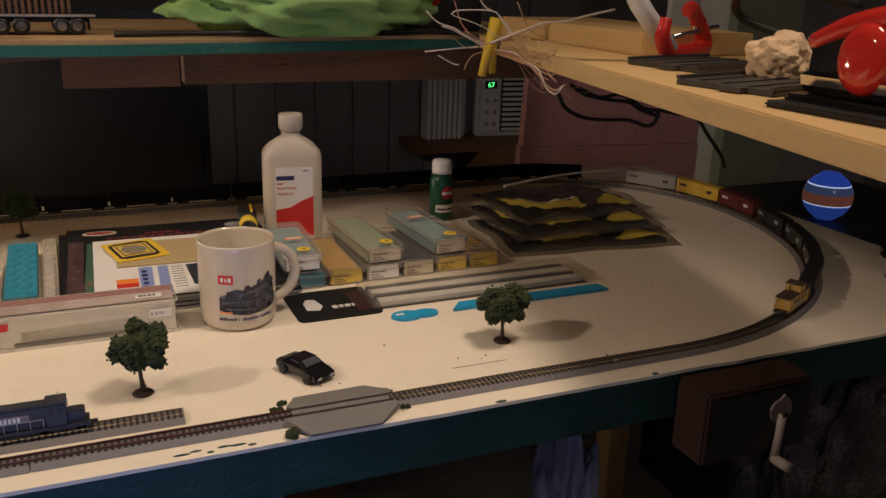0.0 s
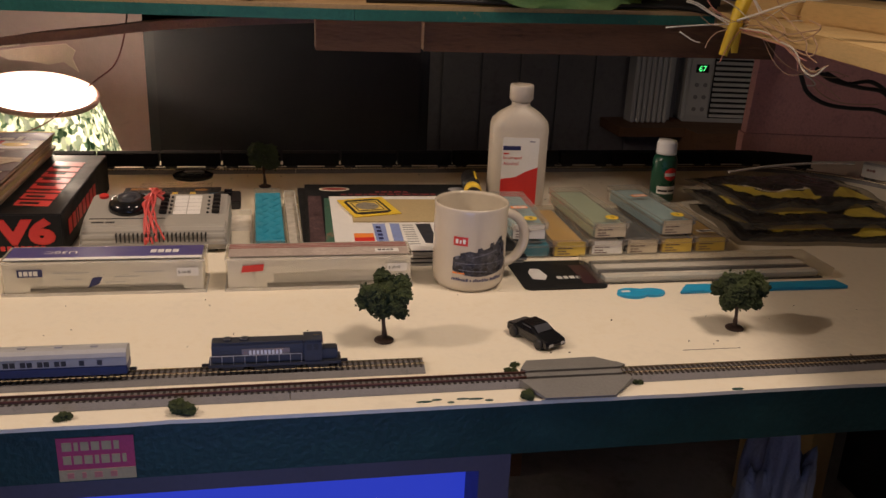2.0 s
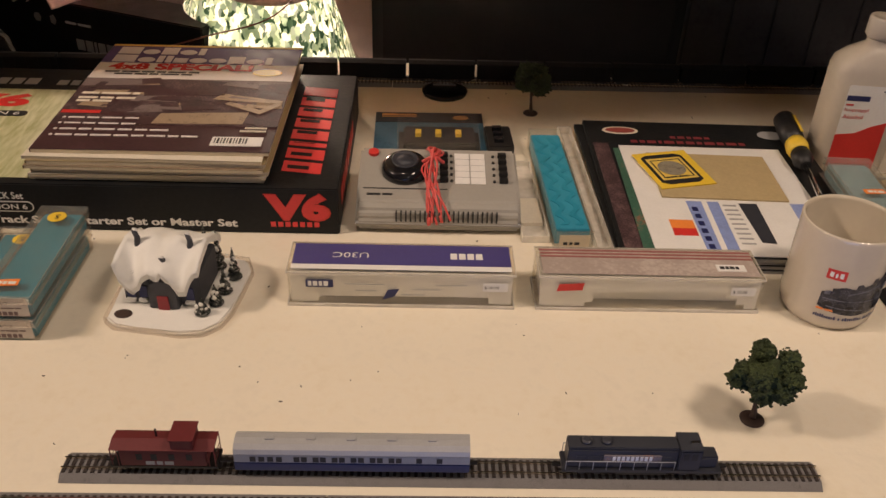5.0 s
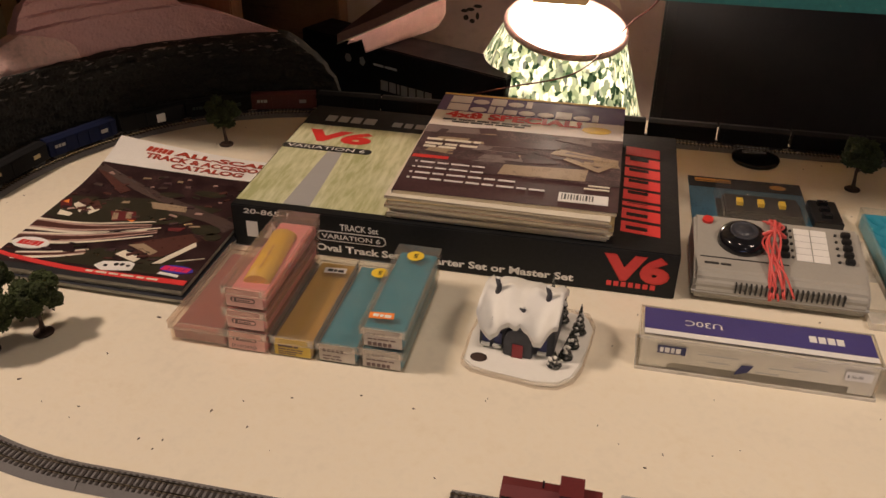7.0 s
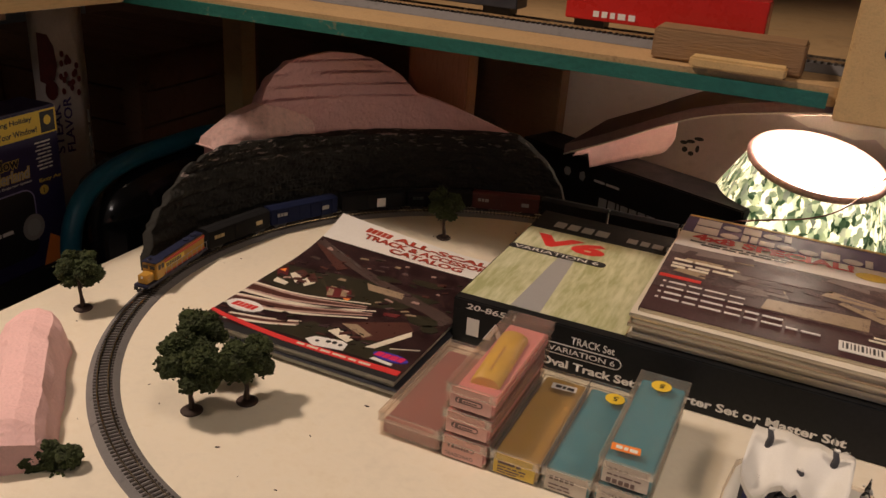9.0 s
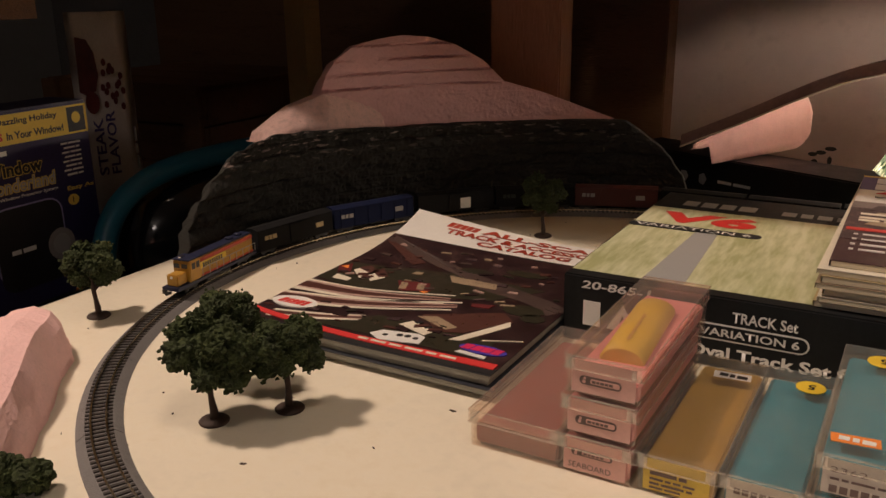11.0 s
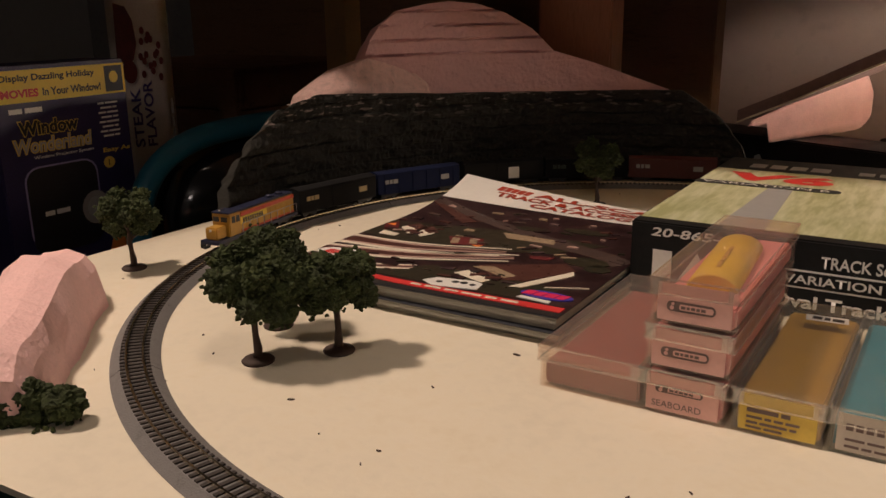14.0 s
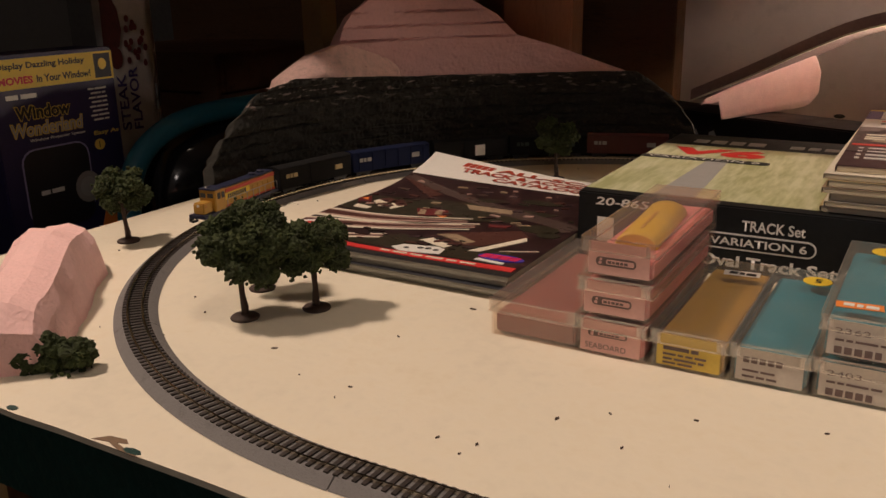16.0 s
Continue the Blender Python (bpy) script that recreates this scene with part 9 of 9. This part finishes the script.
def toy_truck(x, y, rz, paint, label, length=0.115):
    t = thing("toy_truck", x, y, ST + 0.0005, rz, label, "toy truck", "toy trucks on the shelf")
    slab("chassis", -length / 2, -0.010, 0.011, length / 2, 0.010, 0.016, CHARCOAL, t)
    slab("cab", length / 2 - 0.035, -0.014, 0.0162, length / 2 - 0.005, 0.014, 0.046, paint, t, "", 0.003)
    slab("hood", length / 2 - 0.0048, -0.011, 0.0162, length / 2 + 0.022, 0.011, 0.030, paint, t, "", 0.002)
    slab("side_tank", length / 2 - 0.05, -0.0165, 0.010, length / 2 - 0.02, -0.0145, 0.017, CHROME, t)
    for wx in (length / 2 + 0.010, -length / 2 + 0.016, -length / 2 + 0.040):
        for wy in (-0.014, 0.014):
            bm = bmesh.new()
            spin(bm, [(0.006, -0.004), (0.0105, -0.0038), (0.0105, 0.0038), (0.006, 0.004)], 18, Matrix.Translation((wx, wy, 0.0106)) @ Matrix.Rotation(radians(90), 4, "X"))
            wh = part("wheel", bm, BLACK, t)
            bm = bmesh.new()
            spin(bm, [(0.0058, -0.0048), (0.0058, 0.0048)], 14, Matrix.Translation((wx, wy, 0.0106)) @ Matrix.Rotation(radians(90), 4, "X"))
            part("rim", bm, CHROME, wh)
    return t


toy_truck(-0.197, 1.672, 2, WHITE_CASE, "white and chrome toy truck on the shelf")
fl = thing("toy_trailer", -0.062, 1.752, ST + 0.0005, 3, "dark toy flatbed trailer with a slatted load", "toy trailer", "toy trucks on the shelf")
slab("deck", -0.075, -0.019, 0.0215, 0.062, 0.019, 0.0255, SOOT, fl, "black deck", 0.0006)
slab("deck_edge", -0.075, -0.0205, 0.0222, 0.062, -0.0192, 0.0252, GREY_PAINT, fl, "pale edge strip")
slab("chassis", -0.070, -0.008, 0.0150, 0.055, 0.008, 0.0213, BLACK, fl)
for k in range(12):
    slab("load_slat", -0.052 + 0.0075 * k, -0.014, 0.0256, -0.048 + 0.0075 * k, 0.014, 0.0600, OLD_WOOD, fl)
for wx in (-0.046, -0.024, 0.022, 0.040):
    for wy in (-0.0155, 0.0155):
        bm = bmesh.new()
        spin(bm, [(0.006, -0.004), (0.0105, -0.0038), (0.0105, 0.0038), (0.006, 0.004)], 18, Matrix.Translation((wx, wy, 0.0106)) @ Matrix.Rotation(radians(90), 4, "X"))
        wh = part("wheel", bm, BLACK, fl)
        bm = bmesh.new()
        spin(bm, [(0.0058, -0.0048), (0.0058, 0.0048)], 14, Matrix.Translation((wx, wy, 0.0106)) @ Matrix.Rotation(radians(90), 4, "X"))
        part("rim", bm, CHROME, wh)
slab("mud_flap", 0.054, -0.018, 0.006, 0.0555, 0.018, 0.0214, BLACK, fl)
dk = thing("dark_toolbox", 0.47, 1.88, ST + 0.0005, -5, "black toolbox with red handles on the shelf", "toolbox")
slab("body", -0.10, -0.05, 0, 0.12, 0.06, 0.075, BLACK, dk, "", 0.004)
slab("latch", -0.05, -0.054, 0.04, -0.03, -0.0505, 0.06, RED_PLASTIC, dk)
bm = bmesh.new()
tube(bm, curve_points([(0.02, -0.06, 0.03), (0.05, -0.075, 0.06), (0.09, -0.07, 0.07)]), 0.006, 8)
part("handle", bm, RED_PLASTIC, dk)

# upper-level track and red train on the shelf's left half
upt = thing("upper_track", -0.95, 1.735, ST + 0.0003, -1.0, "grey-bedded track along the shelf edge", "model track")
bm = bmesh.new()
prism(bm, [(-0.019, 0), (0.019, 0), (0.014, 0.008), (-0.014, 0.008)], -0.60, 0.62, Matrix(((0, 0, 1, 0), (1, 0, 0, 0), (0, 1, 0, 0), (0, 0, 0, 1))))
part("bed", bm, ROADBED, upt)
for o in (-0.0083, 0.0083):
    slab("rail", -0.60, o - 0.0006, 0.0095, 0.62, o + 0.0006, 0.012, RAIL, upt)
bm = bmesh.new()
for k in range(199):
    box(bm, -0.598 + 0.0061 * k, -0.013, 0.0078, -0.5955 + 0.0061 * k, 0.013, 0.0096)
part("tie_strip", bm, TIE, upt)["kind"] = "stuff"
fc_ = thing("red_freight_car", -0.690, 1.7305, ST + 0.0123, -1, "bright red freight car on the upper track", "model freight car")
slab("body", -0.10, -0.016, 0.008, 0.10, 0.016, 0.045, RED_PLASTIC, fc_, "", 0.001)
f = face((-0.1, -0.0161, 0), (1, 0, 0), (0, 0, 1))
bars("side_bars", f, 0.03, 0.012, 0.006, [0.006, 0.006, 0.005, 0.008, 0.007], WHITE, fc_, 0.003)
for x in (-0.075, 0.075):
    slab("bogie", x - 0.016, -0.011, 0.0005, x + 0.016, 0.011, 0.0078, BLACK, fc_)
slab("step", 0.092, -0.0175, 0.001, 0.099, -0.0165, 0.016, RED_PLASTIC, fc_)
fb_ = thing("black_freight_car", -0.945, 1.735, ST + 0.0123, -1, "black freight car on the upper track", "model freight car")
slab("body", -0.10, -0.016, 0.008, 0.10, 0.016, 0.04, CHARCOAL, fb_, "", 0.001)
for x in (-0.075, 0.075):
    slab("bogie", x - 0.016, -0.011, 0.0005, x + 0.016, 0.011, 0.0078, BLACK, fb_)

# ---- left: projector carton, treat bag and dark tub on a low stand ----
slab("low_stand", -2.1, 1.2, FLOOR, -1.262, 2.4, -0.17, OLD_WOOD, label="low brown cabinet past the table's end", category="cabinet")
slab("black_box", -1.46, 1.40, -0.1695, -1.36, 1.56, -0.0525, BLACK, label="flat black box under the navy carton", category="box", bevel=0.002)
pj = thing("projector_carton", -1.366, 1.556, -0.0520, 92, "navy and yellow printed carton for a window projector", "carton")
pj.scale = (0.74, 1.0, 0.65)
slab("carton", -0.20, 0.0, 0, 0.0, 0.055, 0.306, material("midnight_print", (0.020, 0.016, 0.072), 0.45, vary=0.3, size=0.03, bump=0.02), pj, "navy printed carton", 0.0015)
f = face((-0.20, -0.0001, 0), (1, 0, 0), (0, 0, 1))
patch("yellow_band", f, [(0.001, 0.255, 0.199, 0.300)], YELLOW, pj)
words("lettering", "Display Dazzling Holiday", f, 0.012, 0.282, 0.012, INK, pj, 0.138, 0.0006, 0, 0.03)
words("lettering", "MOVIES", f, 0.012, 0.262, 0.0115, RED, pj, 0.052, 0.0006, 0, 0.045)
words("lettering", "In Your Window!", f, 0.070, 0.262, 0.0115, INK, pj, 0.088, 0.0006, 0, 0.03)
patch("black_badge", f, [(0.166, 0.258, 0.195, 0.297)], INK, pj, 0.0007)
patch("badge_shape", f, [disc(0.18, 0.280, 0.007, 0.009)], YELLOW, pj, 0.001)
bars("brand_bars", f, 0.02, 0.240, 0.007, [0.018, 0.024], WHITE, pj, 0.004)
words("lettering_edge", "Window", f, 0.0280, 0.2065, 0.0235, LABEL_YELLOW, pj, 0.089, 0.0005, 0, 0.075)
words("lettering", "Window", f, 0.0295, 0.2080, 0.0205, INK, pj, 0.086, 0.0008, 0, 0.035)
words("lettering_edge", "Wonderland", f, 0.0185, 0.1815, 0.0235, LABEL_YELLOW, pj, 0.116, 0.0005, 0.1, 0.065)
words("lettering", "Wonderland", f, 0.0200, 0.1830, 0.0205, GREY_PAINT, pj, 0.113, 0.0008, 0.1, 0.012)
words("lettering", "Window Projector System", f, 0.045, 0.172, 0.006, WHITE, pj, 0.09, 0.0006, 0, 0.02)
for k in range(8):
    bars("list_bar", f, 0.150 + 0.004 * (k % 2), 0.240 - 0.0072 * k, 0.0028, [(0.010, 0.018, 0.012, 0.017)[k % 4], (0.020, 0.006, 0.018, 0.008)[k % 4]], WHITE, pj, 0.002)
words("lettering", "Easy As", f, 0.150, 0.164, 0.009, LABEL_YELLOW, pj, 0.045, 0.0006, 0, 0.03)
patch("number_dot", f, [disc(0.158, 0.150, 0.009)], LABEL_YELLOW, pj, 0.0006)
words("lettering", "1", f, 0.156, 0.145, 0.010, INK, pj, None, 0.0012)
patch("device_glow", f, [rounded(0.0275, 0.043, 0.1375, 0.1625, 0.022)], material("lilac_outline_print", (0.30, 0.27, 0.50), 0.5, vary=0.3, size=0.02, bump=0), pj, 0.0003)
patch("device_photo", f, [rounded(0.03, 0.030, 0.135, 0.16, 0.02)], material("dark_device_print", (0.014, 0.013, 0.016), 0.45, vary=0.4, size=0.03, bump=0.02), pj, 0.0005)
patch("device_shine", f, [disc(0.128, 0.085, 0.022, 0.026)], SILVER, pj, 0.0007)
patch("device_ring", f, [disc(0.128, 0.085, 0.014, 0.017)], GREY_PAINT, pj, 0.0009)
bars("device_bars", f, 0.05, 0.088, 0.007, [0.014, 0.02], WHITE, pj, 0.003, 0.0008)
patch("red_foot", f, [[(0.14, 0.0), (0.199, 0.0), (0.199, 0.03), (0.16, 0.06)]], ORANGE, pj)
slab("side_carton", -1.62, 1.24, -0.1695, -1.50, 1.36, 0.17, BLACK, label="black box beside the navy carton", category="box", bevel=0.004)
tb = thing("treat_bag", -1.508, 1.690, -0.1695, 75, "tall white foil treat bag with dark red print", "foil bag")
tb.scale = (0.62, 0.8, 1.0)
bm = bmesh.new()
rows = []
for k in range(17):
    z = 0.40 * k / 16
    bul = 0.022 * math.sin(math.pi * min(1, 0.12 + 0.88 * k / 16)) + 0.002
    rows.append([bm.verts.new((x, y * bul + 0.002 * noise.noise((x * 30, z * 25, y)), z)) for x, y in ((-0.055, 0), (-0.03, -0.9), (0, -1), (0.035, -0.9), (0.07, 0), (0.035, 0.9), (0, 1), (-0.03, 0.9))])
for a, b in zip(rows, rows[1:]):
    for j in range(8):
        bm.faces.new((a[j], a[(j + 1) % 8], b[(j + 1) % 8], b[j])).smooth = True
bm.faces.new(rows[0][::-1]), bm.faces.new(rows[-1])
part("bag", bm, material("white_foil", (0.70, 0.66, 0.64), 0.35, vary=0.1, size=0.03, bump=0.2), tb)
f = face((0.07, -0.0225, 0.0), (0, 0, 1), (-1, 0, 0))
words("lettering", "STEAK", f, 0.20, 0.086, 0.020, PURPLE, tb, 0.072, 0.0012, 0, 0.02)
words("lettering", "FLAVOR", f, 0.20, 0.060, 0.020, PURPLE, tb, 0.080, 0.0012, 0, 0.02)
tbf = face((0, -0.0235, 0), (1, 0, 0), (0, 0, 1))
patch("meat_photo", tbf, [[(-0.055, 0.306), (-0.040, 0.300), (-0.022, 0.306), (-0.014, 0.325), (-0.018, 0.352), (-0.030, 0.368), (-0.052, 0.372)]], material("dark_meat_print", (0.09, 0.015, 0.018), 0.5, vary=0.5, size=0.012, bump=0.02), tb, 0.001, "dark red meat photo")
patch("badge", tbf, [disc(-0.032, 0.292, 0.014)], MAROON, tb, 0.0014)
for k in range(17):
    patch("meat_dot", tbf, [disc(-0.004 + 0.0115 * (k % 4) + 0.004 * math.sin(k * 2.1), 0.288 + 0.0125 * (k // 4) + 0.004 * math.sin(k * 3.7) + 0.012 * ((k % 4) == 1), 0.0046, n=10)], MAROON, tb, 0.001)
bars("small_bars", face((0.052, -0.0205, 0.0), (0, 0, 1), (-1, 0, 0)), 0.17, 0.0, 0.004, [0.014, 0.010, 0.016, 0.012, 0.018], GREY_PAINT, tb, 0.004, 0.0012)
tub = thing("dark_tub", -1.362, 1.71, -0.1695, 0, "round black padded tub with a teal rim", "tub")
bm = bmesh.new()
spin(bm, [(0.115, 0.0), (0.135, 0.02), (0.135, 0.15), (0.12, 0.195), (0.08, 0.218), (0.001, 0.225)], 40, Matrix.Diagonal((0.55, 1.0, 1, 1)))
part("body", bm, GLOSS_BLACK, tub, "glossy black body")
bm = bmesh.new()
tube(bm, [Vector((0.035, -0.19 * math.copysign(abs(math.cos(q)) ** 0.6, math.cos(q)), 0.10 + 0.135 * math.copysign(abs(math.sin(q)) ** 0.6, math.sin(q)))) for q in np.linspace(-0.35, math.pi + 0.35, 44)], 0.0125, 12)
part("rim", bm, TEAL, tub, "teal plastic rim")
crate = thing("dark_crate", -2.05, 2.0, -0.1695, 0, "dim brown boarded crate behind the carton", "crate")
slab("inner_box", 0.012, 0.012, 0.0, 0.388, 0.338, 0.258, OLD_WOOD, crate)
for k in range(4):
    z = 0.002 + 0.067 * k
    slab("board", 0.0, 0.0, z, 0.4, 0.012, z + 0.063, OLD_WOOD, crate, bevel=0.0015)
    slab("board", 0.388, 0.0125, z, 0.4, 0.35, z + 0.063, OLD_WOOD, crate, bevel=0.0015)
for k in range(4):
    slab("lid_board", 0.0, 0.002 + 0.087 * k, 0.2585, 0.4, 0.085 + 0.087 * k, 0.2695, OLD_WOOD, crate, bevel=0.0015)
for x in (0.36, 0.0):
    slab("batten", x, -0.010, 0.0, x + 0.04, -0.0002, 0.268, OLD_WOOD, crate, bevel=0.0015)

# ---- under the table ----
crt = thing("television_set", -0.19, 1.42, FLOOR, 0, "grey television under the table showing a plain blue picture", "television")
bm = bmesh.new()
PURP = material("purple_grey_plastic", (0.10, 0.085, 0.11), 0.5, vary=0.08, size=0.05, bump=0.08)
zt, zb = L(-0.0545), L(-0.50)
box(bm, -0.27, -0.262, zt - 0.019, 0.29, -0.20, zt)
box(bm, -0.27, -0.262, zb, 0.29, -0.20, zb + 0.05)
box(bm, -0.27, -0.262, zb + 0.05, -0.252, -0.20, zt - 0.019)
box(bm, 0.262, -0.262, zb + 0.05, 0.29, -0.20, zt - 0.019)
part("bezel", bm, PURP, crt, "purple-grey bezel")
slab("back_shell", -0.26, -0.199, zb, 0.28, 0.15, zt - 0.004, PURP, crt)
slab("blue_screen", -0.2515, -0.215, zb + 0.0505, 0.2615, -0.2005, zt - 0.0195, material("lit_blue_screen", (0.01, 0.01, 0.03), 0.2, glow=((0.035, 0.065, 0.75), 0.62), vary=0.1, size=0.1, bump=0), crt, "glowing blue screen")
slab("picture_band", -0.2515, -0.2165, zt - 0.20, -0.06, -0.2155, zt - 0.11, material("lit_cyan_band", (0.02, 0.05, 0.08), 0.2, glow=((0.08, 0.35, 1.0), 0.8)), crt, "brighter cyan band")
slab("tv_stand", -0.50, 1.15, FLOOR + 0.001, 0.14, 1.60, FLOOR + 0.318, OLD_WOOD, label="dark stand under the television", category="stand")
crt.location.z = FLOOR
IVORY = material("grubby_ivory_plastic", (0.36, 0.31, 0.27), 0.5, vary=0.2, size=0.01, bump=0.05)
cr = thing("crank_case", 0.565, 1.1235, -0.0845, 0, "dark brown box with a crank fixed to the table's green front", "crank box")
slab("case", -0.067, -0.0235, 0, 0.067, 0.0240, 0.078, material("dark_brown_lacquer", (0.036, 0.015, 0.011), 0.6, vary=0.3, size=0.03, bump=0.2, second=(0.020, 0.010, 0.008), edge=(0.5, 0.7)), cr, "", 0.0025)
slab("front_panel", -0.060, -0.0250, 0.004, 0.061, -0.0236, 0.073, BLACK, cr, "black front panel", 0.0008)
bm = bmesh.new()
prism(bm, [(0.010, 0.051), (0.013, 0.040), (0.022, 0.033), (0.032, 0.036), (0.038, 0.046), (0.035, 0.057), (0.026, 0.066), (0.022, 0.061), (0.014, 0.058)], 0.0252, 0.0275, Matrix.Rotation(radians(90), 4, "X"))
bmesh.ops.recalc_face_normals(bm, faces=bm.faces[:])
part("crank_plate", bm, material("dull_grey_metal", (0.28, 0.24, 0.22), 0.6, metal=0.2, vary=0.3, size=0.01, bump=0.1), cr, "dull metal plate")
bm = bmesh.new()
tube(bm, [(0.0245, -0.0285, 0.046), (0.023, -0.0300, 0.022), (0.0205, -0.0305, -0.002)], [0.0045, 0.0042, 0.0042], 10)
part("crank_handle", bm, IVORY, cr, "pale crank arm")
bm = bmesh.new()
tube(bm, [(0.0195, -0.0300, -0.0025), (0.0215, -0.0420, -0.0035), (0.0235, -0.0500, -0.0045)], [0.0050, 0.0056, 0.0052], 12)
part("crank_knob", bm, IVORY, cr, "pale round knob")
bm = bmesh.new()
tube(bm, [(0.0245, -0.0276, 0.046), (0.0245, -0.0330, 0.046)], 0.0035, 10)
part("bolt", bm, TRUNK, cr)

bg = thing("white_bag", 0.54, 1.40, FLOOR, 0, "crumpled pale plastic bag in the gloom", "plastic bag")
bm = bmesh.new()
bmesh.ops.create_icosphere(bm, subdivisions=5, radius=1.0)
for v in bm.verts:
    p = v.co.copy()
    k = 1 + 0.35 * noise.noise(p * 2.2) + 0.15 * noise.noise(p * 6)
    k += 0.06 * noise.noise(p * 14)
    v.co = Vector((p.x * 0.036 * k, p.y * 0.07 * k, max(0, 0.30 + p.z * 0.36 * k)))
for fc in bm.faces:
    fc.smooth = True
part("bag", bm, material("bluish_white_film", (0.34, 0.36, 0.44), 0.35, vary=0.15, size=0.05, bump=0.3), bg)
st3 = thing("mottled_cloth", 1.02, 1.36, FLOOR, 0, "mottled grey cloth bundle beside the case", "cloth bundle")
bm = bmesh.new()
bmesh.ops.create_icosphere(bm, subdivisions=5, radius=1.0)
for v in bm.verts:
    p = v.co.copy()
    k = 1 + 0.25 * noise.noise(p * 2.0 + Vector((3, 0, 0))) + 0.08 * noise.noise(p * 7)
    v.co = Vector((p.x * 0.16 * k, p.y * 0.13 * k, max(0, 0.30 + p.z * 0.42 * k)))
part("folded_cloth", bm, material("mottled_grey_cloth", (0.09, 0.085, 0.09), 0.9, vary=0.5, size=0.04, bump=0.5, second=(0.2, 0.19, 0.2), edge=(0.52, 0.62)), st3)

# ---- ties: the front stretch and left curve singly, the rest together ----
stations = [on_track(TOTAL * k / int(TOTAL / 0.0050)) for k in range(int(TOTAL / 0.0050))]
front_run = [k for k, (x, y, a) in enumerate(stations) if (x < -0.62 and y < 1.56) or (-0.02 < x < 0.5 and y < 1.2)]
chosen = set(front_run[:290])
lay_ties(oval, stations, lambda x, y, n: n in chosen)
lay_ties(siding, [(x, 1.2165, 0.0) for x in np.arange(-0.504, 0.028, 0.0050)], lambda x, y, n: True)
